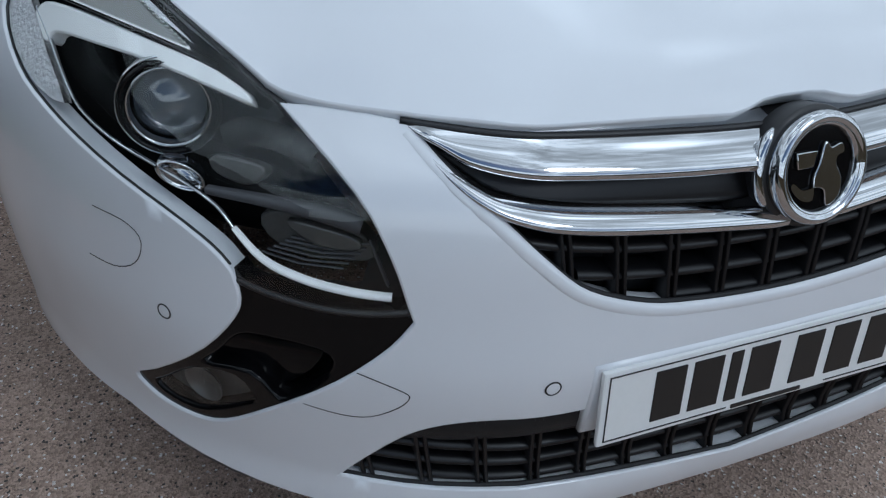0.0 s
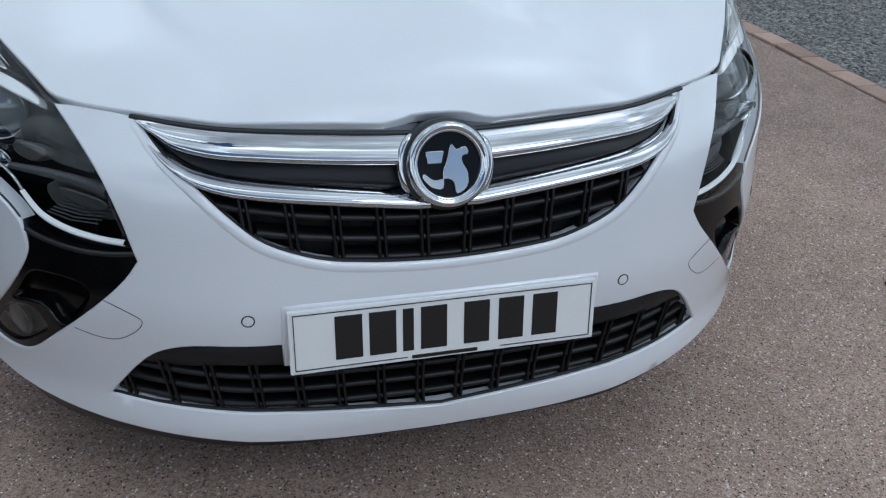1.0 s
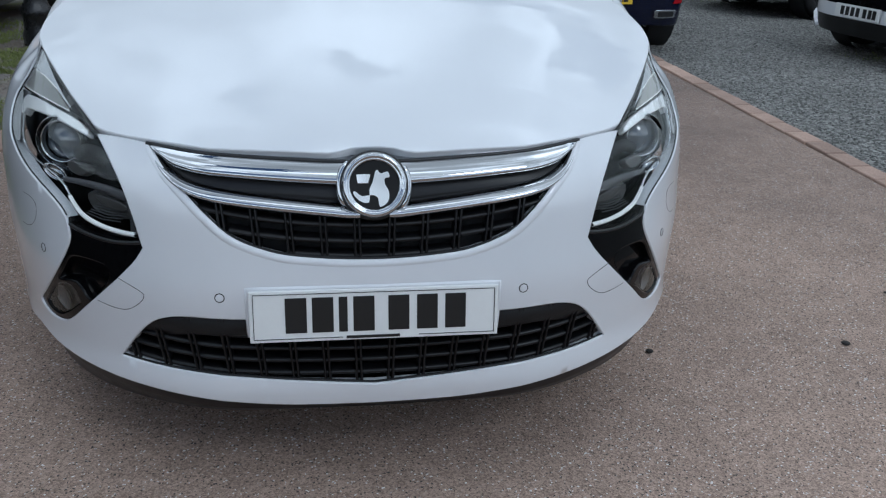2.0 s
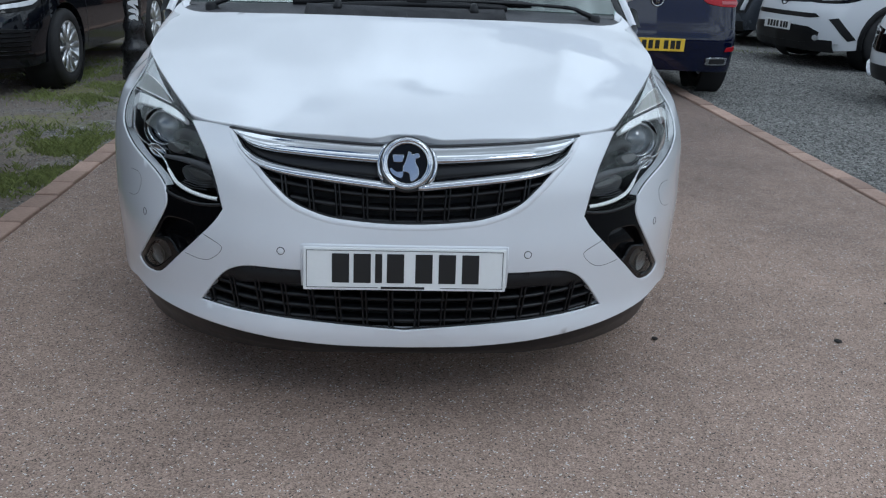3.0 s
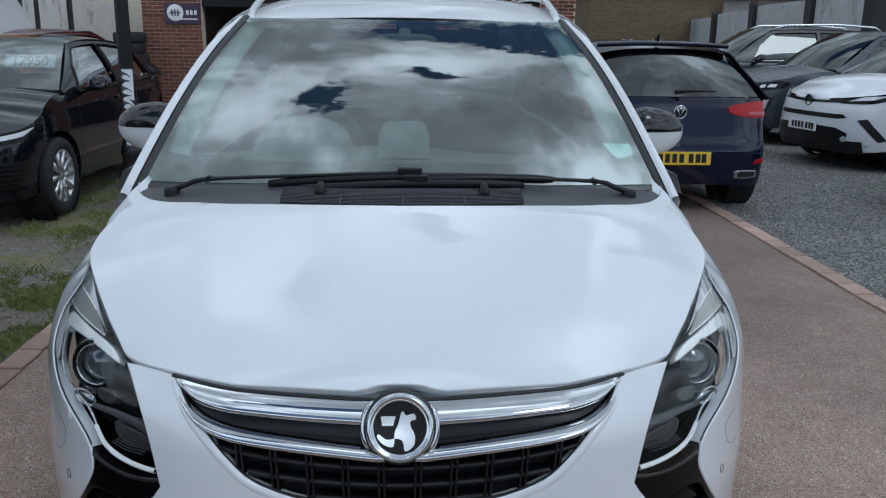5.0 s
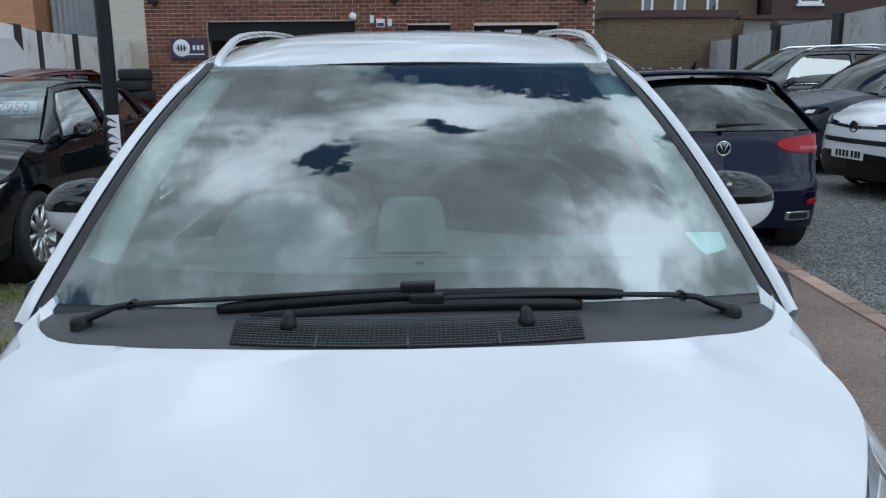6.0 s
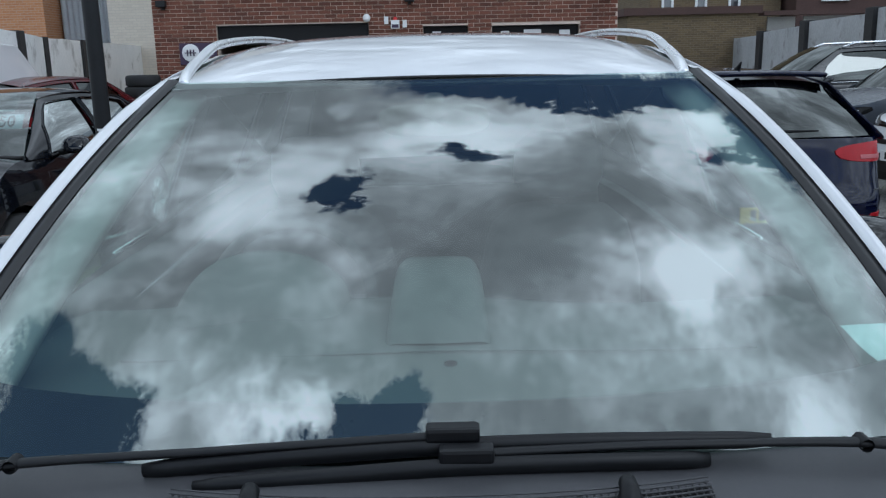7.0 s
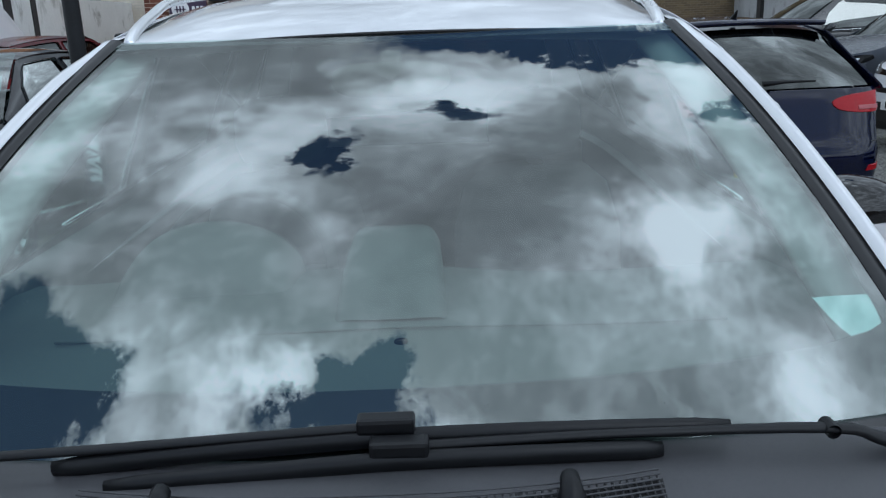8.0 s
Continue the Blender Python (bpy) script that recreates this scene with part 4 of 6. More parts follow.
# black under-skirt below the lip
rows = []
for u in np.linspace(-SKIN.uy(.62), SKIN.uy(.62), 60):
    x = abs(SKIN(u, .3).x)
    zt = .25 + .06 * (x / .8) ** 2
    s = smoothstep(.3, .75, x)
    p, q = SKIN(u, zt + .012), SKIN(u, .2)
    rows.append([p + Vector((0, .012, 0)), Vector((p.x * (1 - .01 * s), p.y + .026, zt - .03)), Vector((q.x * .98, q.y + .042, .192)), Vector((q.x * .95, q.y + .14, .18))])
mesh_ob("under_skirt", *loft(rows), MESH_BLACK, car, "black plastic skirt under the bumper")


def skin_x(x, z):
    return SKIN(math.copysign(uf(abs(x)), x), z)


def mirrored(pts):
    return [(-x, z) for x, z in pts]


def deep(d):
    return lambda x, z: skin_x(x, z) + Vector((0, d, 0))


# headlamps
lamp_outline = soften(LAMP_IN[:-1] + [(.472, .613)], n=3) + soften(LAMP_SPLIT[::-1], n=3)[1:] + soften(LAMP_OUT, n=3)[1:]
lamp_outline += [(SKIN(u, z).x, z) for u, z in ((uf(x), seam_z(uf(x)) - .002) for x in (.73, .70, .67, .64, .61, .585))]
for side in (-1, 1):
    def sd(pts):
        return [(side * x, z) for x, z in pts]

    lamp = mesh_ob("headlamp", *bent(deep(.17), sd([(.455, .59), (.66, .585), (.87, .69), (.91, .78), (.8, .9), (.6, .81)]), .04), GLOSS_BLACK, car, "headlamp with projector behind a clear lens")
    mesh_ob("lens", *bent(skin_x, sd(lamp_outline), .03, (), -.002, .006), LENS, lamp, "clear headlamp lens").visible_shadow = False
    loop = lamp_outline + lamp_outline[:1]
    mesh_ob("edge_seal", *ribbon(skin_x, sd(loop), .008, -.005, .003), SEAL, lamp)
    # projector: ring, barrel and domed lens
    c, aim = Vector((side * .674, .336, .751)), Vector((side * .2, -.95, .14)).normalized()
    q = Matrix.Translation(c) @ aim.to_track_quat("Z", "Y").to_matrix().to_4x4()
    mesh_ob("projector_barrel", *moved(lathe([(-.05, .054), (.004, .055), (.009, .053), (.006, .05), (-.012, .047)], 40, "z"), q), GLOSS_BLACK, lamp, "dark projector barrel")
    mesh_ob("projector_ring", *joined(moved(lathe([(-.006, .0475), (.004, .0475), (.006, .0455), (.002, .0435), (-.012, .0425)], 40, "z"), q), moved(lathe([(-.012, .0585), (.001, .0585), (.002, .057), (-.012, .056)], 40, "z"), q)), CHROME, lamp, "thin chrome projector ring")
    mesh_ob("projector_lens", *moved(lathe([(.004 - .018 * (r / .04) ** 2, max(r, .0002)) for r in np.linspace(0, .04, 9)], 36, "z"), q), PROJ_GLASS, lamp, "domed glass projector lens")
    # white light guide over the projector
    brow = [(.806, .79), (.80, .806), (.782, .818), (.733, .822), (.67, .816), (.626, .807), (.596, .79), (.645, .799), (.69, .805), (.741, .803), (.782, .796), (.795, .782)]
    mesh_ob("light_guide", *bent(deep(.014), sd(soften(brow, True, 3)), .012, (), 0, .02, 1, .003), GUIDE, lamp, "bright white light guide")
    rows, k = [], 13
    for i in range(k):
        t = i / (k - 1)
        a, b = Vector((.806 - .036 * t, .829 + .04 * t)), Vector((.645 + .04 * t, .822 + .03 * t))
        rows += [[deep(.008 + .0035 * j)(side * (a.x + (b.x - a.x) * s), a.y + (b.y - a.y) * s + (.0028 if j else 0) + .006 * math.sin(math.pi * s)) for s in np.linspace(0, 1, 10)] for j in (0, 1)]
    mesh_ob("indicator", *loft(rows), INDICATOR, lamp, "ribbed clear indicator")
    mesh_ob("guide_bezel", *ribbon(deep(.02), sd(soften([(.81, .824), (.74, .829), (.67, .823), (.62, .811)], n=4)), .007, 0, .004), GLOSS_BLACK, lamp)
    column = [(.812, .82), (.838, .79), (.834, .757), (.815, .735), (.785, .735), (.797, .775)]
    mesh_ob("side_reflector", *bent(deep(.012), sd(soften(column, True, 2)), .012, (), 0, .01), CRYSTAL, lamp, "sparkling side reflector")
    tip = [(.80, .868), (.765, .914), (.735, .9), (.70, .873), (.66, .842), (.64, .826), (.69, .853), (.76, .874)]
    mesh_ob("tip_reflector", *bent(deep(.012), sd(soften(tip, True, 2)), .02), CLEAR_LAMP, lamp)
    J = [(.80, .806), (.79, .785), (.781, .76), (.769, .737), (.741, .722), (.706, .714), (.67, .703), (.647, .689), (.634, .671), (.61, .641), (.574, .626), (.527, .619), (.487, .618)]
    mesh_ob("chrome_strip", *ribbon(deep(.02), sd(soften(J[:9], n=4)), .0034, 0, .003), CHROME, lamp, "thin chrome strip")
    mesh_ob("light_strip", *ribbon(deep(.018), sd(soften(J[8:], n=4)), [.004 + .0055 * min(1, i / 6) for i in range(17)], 0, .005), GUIDE, lamp, "bright strip along the lower edge")
    # chrome oval, pad under the projector, ledge, lower reflector and its ribs
    q2 = Matrix.Translation(deep(.04)(side * .676, .702)) @ Vector((side * .2, -1, .15)).to_track_quat("Z", "Y").to_matrix().to_4x4() @ pose(0, 0, 0, 0, 0, side * 30) @ Matrix.Diagonal((1.35, .7, 1, 1))
    mesh_ob("side_lamp", *joined(moved(lathe([(-.02, .02), (.004, .021), (.006, .019), (-.004, .0165), (-.014, .008), (-.016, .0003)], 28, "z"), q2)), CHROME, lamp, "small chrome side lamp")
    pad = [(.641, .728), (.602, .729), (.597, .722), (.614, .71), (.64, .715)]
    mesh_ob("chrome_pad", *bent(deep(.045), sd(soften(pad, True, 3)), .012, (), 0, .02, 1, .003), FOG_GREY, lamp)
    bar = [(.652, .692), (.60, .695), (.545, .691), (.507, .682)]
    mesh_ob("ledge", *ribbon(deep(.045), sd(soften(bar, n=4)), [.01 + .012 * i / 12 for i in range(13)], 0, .006), COWL, lamp, "grey ledge inside the lamp")
    refl = [(.60, .668), (.56, .681), (.515, .672), (.493, .64), (.53, .633), (.585, .64)]
    mesh_ob("reflector", *bent(deep(.06), sd(soften(refl, True, 3)), .02, (), 0, .03, 1, .003), FOG_GREY, lamp, "dark ribbed lower reflector")
    mesh_ob("reflector_facet", *bent(deep(.045), sd(soften([(.578, .676), (.52, .668), (.512, .656), (.55, .655)], True, 3)), .01, (), 0, .01, 1, .002), FOG_GREY, lamp)
    for k in range(6):
        mesh_ob("reflector_rib", *ribbon(deep(.05), sd([(.496 + .006 * k, .662 - .007 * k), (.53 + .008 * k, .655 - .006 * k), (.575 + .006 * k, .656 - .005 * k)]), .0022, 0, .002), COWL, lamp)
    mesh_ob("inner_post", *ribbon(deep(.03), sd([(.503, .678), (.495, .65), (.487, .624)]), .0035, 0, .003), COWL, lamp)
    bar2 = [(.625, .745), (.60, .755), (.565, .752), (.54, .742)]
    mesh_ob("bezel_wing", *ribbon(deep(.055), sd(soften(bar2, n=4)), .03, 0, .01), BLACK_PLASTIC, lamp)

    # fog lamp panel in gloss black
    FOG_HOLE = soften([(.655, .474), (.70, .458), (.738, .402), (.747, .386), (.736, .373), (.706, .374), (.68, .39), (.647, .422), (.634, .44)], True, 3)
    PIT = soften([(.625, .552), (.565, .55), (.552, .525), (.58, .478), (.612, .45), (.64, .484), (.69, .472), (.672, .508), (.652, .54)], True, 3)
    fog_loop = soften(FOG, n=3) + soften(LAMP_SPLIT, n=3)[1:-1]
    fog = mesh_ob("fog_lamp_panel", *bent(skin_x, sd(fog_loop), .025, (sd(FOG_HOLE), sd(PIT)), -.004, .03, 1, .004), GLOSS_BLACK, car, "gloss black fog lamp surround")
    mesh_ob("panel_pit", *bent(lambda x, z: skin_x(x, z) + Vector((0, .034 + .25 * max(0, z - .5), 0)), sd(PIT), .02, (), 0, .0), GLOSS_BLACK, fog)
    mesh_ob("panel_recess", *bent(deep(.06), sd([(.58, .47), (.69, .49), (.77, .39), (.72, .355), (.65, .375)]), .03), GLOSS_BLACK, fog)
    fc = skin_x(side * .697, .418) - normal(skin_x, side * .697, .418) * .022
    q3 = Matrix.Translation(fc) @ normal(skin_x, side * .697, .418).to_track_quat("Z", "Y").to_matrix().to_4x4()
    mesh_ob("fog_bowl", *joined(bent(skin_x, sd(FOG_HOLE), .02, (), -.026), moved(lathe([(-.006, .0003), (-.004, .012), (.004, .026), (.008, .029)], 30, "z"), q3)), FOG_GREY, fog, "dull grey fog lamp reflector")
    mesh_ob("fog_lens", *bent(skin_x, sd(FOG_HOLE), .03, (), -.008), LENS, fog, "fog lamp lens").visible_shadow = False
    # covers and sensors
    tow = soften([(.53, .528), (.51, .52), (.482, .507), (.476, .498), (.487, .48), (.515, .459), (.545, .455), (.585, .462)], n=3)
    mesh_ob("tow_cover_joint" if side < 0 else "cover_joint", *ribbon(skin_x, sd(tow), .0015, 0, .0004), SEAL, car)
    wash = soften([(.775, .632), (.745, .636), (.73, .625), (.733, .6), (.745, .578), (.765, .562), (.79, .556)], n=3)
    mesh_ob("washer_cover_joint", *ribbon(skin_x, sd(wash), .0014, 0, .0004), SEAL, car)
    for x, z in ((.318, .511), (.718, .536)):
        p, n = skin_x(side * x, z), normal(skin_x, side * x, z)
        s = mesh_ob("parking_sensor", *disc(p + n * .0003, .0085, n, 20, .0004), WHITE, car, "white parking sensor")
        mesh_ob("sensor_ring", *ring(p - n * .0003, .0095, .0011, n, 24), SEAL, s)
# upper grille: chrome blades, badge, slats and ribs
grille = mesh_ob("upper_grille", *bent(deep(.05), [(-.46, .78), (-.4, .7), (-.3, .61), (-.12, .57), (.12, .57), (.3, .61), (.4, .7), (.46, .78)], .03), DARK, car, "black mesh grille with two chrome blades")
up_top = [(x, seam_z(uf(x)) - .001) for x in np.linspace(.05, .445, 14)]
up_bot = [(.455, .789), (.43, .775), (.404, .762), (.359, .754), (.268, .747), (.149, .739), (.05, .734)]
blade_t1 = pchip(*zip(*sorted([(x, z) for x, z in up_top] + [(.456, .7915)])))
blade_b1 = pchip(*zip(*sorted([(x, z) for x, z in up_bot] + [(.456, .7905)])))
blade_t2 = pchip([.05, .06, .207, .311, .372, .405, .43, .456], [.692, .693, .709, .722, .734, .749, .765, .7895])
blade_b2 = pchip([.05, .207, .31, .371, .41, .44, .456], [.670, .688, .702, .717, .738, .765, .7885])
for side in (-1, 1):
    def sd(pts):
        return [(side * x, z) for x, z in pts]

    for label, top, bot, bulge in (("broad chrome upper blade", blade_t1, blade_b1, .014), ("slim chrome lower blade", blade_t2, blade_b2, .009)):
        rows = []
        for x in np.linspace(.03, .4555, 50):
            hi, lo = top(x), bot(x)
            row = [skin_x(side * x, hi) + Vector((0, .03, .004))]
            for t in np.linspace(0, 1, 11):
                row.append(skin_x(side * x, hi + (lo - hi) * t) + Vector((0, .004 - bulge * min(1, (hi - lo) / .015) * (1 - abs(2 * t - 1) ** 2.3) - .002 * t, 0)))
            row.append(skin_x(side * x, lo) + Vector((0, .03, -.003)))
            rows.append(row if side > 0 else row[::-1])
        mesh_ob("chrome_blade", *loft(rows), CHROME, grille, label)
    p0 = [(x, z) for x, z in soften([(.42, .765), (.36, .742), (.268, .733), (.149, .722), (.06, .714)], n=3)]
    mesh_ob("blade_gap", *ribbon(deep(.03), sd(p0), .05, 0, .004), MESH_BLACK, grille)
g_low = pchip([x for x, z in GRILLE_LOW[::-1]], [z for x, z in GRILLE_LOW[::-1]])
g_up = pchip([0, .06, .207, .311, .371, .41, .457], [.676, .676, .695, .709, .723, .741, .787])
l_top = pchip([x for x, z in LOW_TOP], [z for x, z in LOW_TOP])
l_bot = pchip([x for x, z in LOW_BOT[::-1]], [z for x, z in LOW_BOT[::-1]])


def slat(z0, k, top, bot, xm, depth, parent):
    xs = [x for x in np.linspace(-xm, xm, 61) if bot(abs(x)) + .002 < z0 + k * x * x < top(abs(x)) - .002]
    if len(xs) > 3:
        rows = []
        for x in xs:
            p = skin_x(x, z0 + k * x * x)
            rows.append([p + Vector((0, depth + a, b)) for a, b in ((.03, .006), (.009, .0065), (.002, .004), (-.001, 0), (.001, -.004), (.008, -.0065), (.03, -.012))])
        mesh_ob("slat", *loft(rows), MESH_BLACK, parent)


def rib(x, top, bot, depth, parent):
    zs = np.linspace(bot(abs(x)) - .002, top(abs(x)) + .004, 7)
    rows = []
    for z in zs:
        p = skin_x(x + (.3 * x + .02 * (1 if x > 0 else -1)) * (z - bot(abs(x))), z)
        rows.append([p + Vector((a, depth + b, 0)) for a, b in ((-.003, .028), (-.0028, .002), (0, -.002), (.0028, .002), (.003, .028))])
    mesh_ob("rib", *loft(rows), MESH_BLACK, parent)


for z0 in (.588, .619, .652):
    slat(z0, .30, g_up, g_low, .44, .012, grille)
for i in range(-6, 6):
    xc = (i + .5) * .068
    if abs(xc) < .38:
        rib(xc - .005, g_up, g_low, .008, grille)
        rib(xc + .005, g_up, g_low, .008, grille)
loop = [(x, z) for x, z in soften(GRILLE_LOW, n=3)]
mesh_ob("surround", *ribbon(deep(.006), mirrored(loop) + loop[::-1][1:], .014, 0, .003), BLACK_PLASTIC, grille)

low = mesh_ob("lower_grille", *bent(deep(.06), [(-.56, .32), (-.4, .30), (0, .27), (.4, .30), (.56, .32), (.5, .45), (.4, .48), (-.4, .48), (-.5, .45)], .03), DARK, car, "black lower mesh grille")
for z0 in (.314, .344, .374, .404):
    slat(z0, .11, l_top, l_bot, .55, .014, low)
for i in range(-8, 8):
    xc = (i + .5) * .068
    if abs(xc) < .53:
        rib(xc - .005, l_top, l_bot, .01, low)
        rib(xc + .005, l_top, l_bot, .01, low)
for side in (-1, 1):
    br = [(.25, .4615), (.325, .4635), (.403, .462), (.45, .448), (.486, .42), (.51, .39), (.50, .383), (.472, .39), (.44, .40), (.406, .408), (.358, .416), (.25, .42)]
    mesh_ob("brow", *bent(lambda x, z: skin_x(x, z) + Vector((0, .006 + 14 * (z - .435) ** 2, 0)), [(side * x, z) for x, z in soften(br, True, 3)], .014, (), 0, .03, 1, .004), BLACK_PLASTIC, low, "smooth black brow over the mesh")
loop = soften(LOW_TOP[1:], n=3)[:-1] + soften(LOW_BOT, n=3)
mesh_ob("surround", *ribbon(deep(.008), loop, .012, 0, .003), BLACK_PLASTIC, low)
mesh_ob("surround", *ribbon(deep(.008), mirrored(loop), .012, 0, .003), BLACK_PLASTIC, low)

# badge
bc, bn_ = Vector((0, .045, .737)), Vector((0, -.93, .36)).normalized()
qb = Matrix.Translation(bc) @ bn_.to_track_quat("Z", "Y").to_matrix().to_4x4()
badge = mesh_ob("badge", *moved(lathe([(-.03, .064), (.004, .066), (.012, .0655), (.016, .061), (.0155, .056), (.013, .0545), (.014, .053), (.012, .05), (.006, .0485)], 56, "z"), qb), CHROME, car, "round chrome badge with a plain beast shape")
mesh_ob("badge_field", *moved(lathe([(.007, .0003), (.007, .049)], 40, "z"), qb), GLOSS_BLACK, badge)
# plain raised shapes on the badge
beast = soften([(.004, .030), (.012, .022), (.026, .026), (.030, .016), (.021, .013), (.020, .002), (.028, -.014), (.026, -.034), (.010, -.044), (.006, -.026), (-.006, -.020), (-.026, -.022), (-.040, -.012), (-.043, -.018), (-.030, -.032), (-.012, -.035), (-.010, -.010), (-.003, .006)], True, 3)
mesh_ob("badge_figure", *moved(bent(lambda x, y: Vector((x, y, .0085)), beast, .006, (), .003, .003, 1, .0012), qb), CHROME, badge)
mesh_ob("badge_flag", *moved(bent(lambda x, y: Vector((x, y, .0085)), [(-.036, .021), (-.009, .021), (-.013, .004), (-.034, .004)], .006, (), .003, .003, 1, .0012), qb), CHROME, badge)
for side in (0, math.pi):
    arc = [qb @ Vector((.0712 * math.cos(side + a), .0712 * math.sin(side + a), -.011)) for a in np.linspace(-.75, .6, 15)]
    mesh_ob("badge_collar", *tube(arc, .0072, 10, taper=[.5] + [.8] + [1] * 11 + [.8] + [.5]), CHROME, badge)
mesh_ob("badge_mount", *moved(lathe([(-.035, .072), (-.008, .0715), (-.004, .07), (-.005, .064)], 48, "z"), qb), SEAL, badge)

# number plate: characters as plain bars
plate = part("number_plate", box_bm(bmesh.new(), (-.26, -.004, -.0555), (.26, .004, .0555), .003), PLATE_W, car, "white number plate with plain dark bars")
plate.matrix_basis = pose(0, -.008, .4725, -9, 0, 0)
for x in (-.165, -.11, -.068, -.025, .048, .108, .168):
    wdt = .018 if x == -.068 else .044
    box("plate_bar", (x - wdt / 2, -.0055, -.036), (x + wdt / 2, -.0035, .04), INK, plate, bevel=.0007)
for lo, hi in (((-.252, -.0052, .0475), (.252, -.0035, .0488)), ((-.252, -.0052, -.0488), (-.07, -.0035, -.0475)), ((.09, -.0052, -.0488), (.252, -.0035, -.0475)), ((-.252, -.0052, -.0488), (-.2507, -.0035, .0488)), ((.2507, -.0052, -.0488), (.252, -.0035, .0488)), ((-.062, -.0052, -.0515), (.05, -.0035, -.0455))):
    box("plate_line", lo, hi, INK, plate)
mesh_ob("plate_plinth", *bent(deep(-.001), [(-.264, .42), (.264, .42), (.264, .53), (-.264, .53)], .03, (), .002, .01, 1, .005), WHITE, car)

# scuttle panel, vent and washer nozzles
rows = []
for y, z, hw, sweep in ((.655, 1.0, .755, .17), (.70, 1.036, .762, .19), (.74, 1.046, .765, .21), (.80, 1.055, .768, .22), (.86, 1.062, .765, .2), (.90, 1.064, .76, .15)):
    rows.append([Vector((x * hw, y + sweep * (abs(x) ** 2.3), z - .016 * abs(x) ** 2.5)) for x in np.linspace(-1, 1, 41)])
scut = mesh_ob("scuttle_panel", *loft(rows), COWL, car, "faded grey plastic scuttle panel")
vent = mesh_ob("air_vent", *loft([[Vector((x * (.318 + .01 * (y - .7) / .12), y + .24 * (abs(x) * .42) ** 2.3, z)) for x in np.linspace(-1, 1, 21)] for y, z in ((.703, 1.0375), (.745, 1.0475), (.787, 1.0535))]), DARK, car, "black mesh air intake in the scuttle")
vv = []
for k in range(0, 75):
    x = -.318 + k * .0086
    yo = .24 * (abs(x) / .76) ** 2.3
    wd = .0014 if k not in (18, 37, 56) else .004
    vv.append(tube([(x, .702 + yo, 1.041), (x, .745 + yo, 1.0508), (x, .788 + yo, 1.0575)], wd, 4))
for k in range(12):
    y = .705 + k * .0074
    zz = 1.0415 + .37 * (y - .703) - 1.1 * max(0, y - .703) ** 2
    vv.append(tube([(x, y + .24 * (abs(x) / .76) ** 2.3, zz) for x in np.linspace(-.32, .32, 17)], .0014, 4))
tagged(mesh_ob("vent_mesh", *joined(*vv), COWL, vent), kind="stuff")
for x in (-.218, .218):
    noz = mesh_ob("washer_nozzle", *tube([(x, .772, 1.05), (x, .774, 1.064), (x, .777, 1.072), (x, .79, 1.0755), (x, .798, 1.07)], .0115, 10, taper=[1.5, 1.3, 1.05, .95, .5]), WIPER, car, "black washer nozzle")

# windscreen: lower edge, upper edge, sideways bow
scr_w = pchip([0, .3, .7, 1.0], [.75, .706, .643, .59])


def screen_fn(a, s):
    x = a * scr_w(s)
    return Vector((x, .865 + .915 * s + .2 * x * x, 1.064 + .457 * s + .035 * math.sin(math.pi * s) - .012 * (1 - s) * a * a))


FULL = [(-1, 0), (1, 0), (1, 1), (-1, 1)]
screen = mesh_ob("windscreen", *bent(screen_fn, FULL, .05), SCREEN, car, "windscreen mirroring broken cloud")
screen.visible_shadow = False
frit_out = [(-1, -.02), (1, -.02), (1, 1), (-1, 1)]
frit_in = soften([(-.955, .19), (-.91, .118), (-.5, .094), (0, .09), (.5, .094), (.91, .118), (.955, .19), (.985, .5), (.98, .94), (.92, .97), (0, .976), (-.92, .97), (-.98, .94), (-.985, .5)], True, 3)
mesh_ob("black_band", *bent(lambda a, s: screen_fn(a, s) - Vector((0, -.002, .003)), frit_out, .05, (frit_in,)), FRIT, screen, "black printed band round the glass")
stk = soften([(.838, .178), (.84, .182), (.9, .181), (.952, .178), (.955, .174), (.95, .14), (.93, .108), (.895, .102), (.86, .128)], True, 3)
st = mesh_ob("sticker", *bent(lambda a, s: screen_fn(a, s) - Vector((0, -.001, .0045)), stk, .02), STICKER, screen, "pale sticker inside the screen")

# wipers
WIPERS = [
    ([(-.632, .867, 1.046), (-.59, .870, 1.062), (-.532, .872, 1.076), (-.3, .872, 1.086), (-.12, .878, 1.092), (.02, .883, 1.096)],
     [(-.37, .870, 1.064), (-.2, .871, 1.076), (0, .877, 1.083), (.2, .880, 1.084), (.42, .886, 1.078)], (.018, .882, 1.1)),
    ([(.635, .879, 1.044), (.59, .880, 1.061), (.534, .878, 1.076), (.3, .868, 1.084), (.15, .862, 1.084), (.04, .857, 1.083)],
     [(-.30, .84, 1.054), (-.1, .844, 1.065), (.03, .848, 1.070), (.2, .852, 1.070), (.335, .86, 1.066)], (.034, .853, 1.085))]
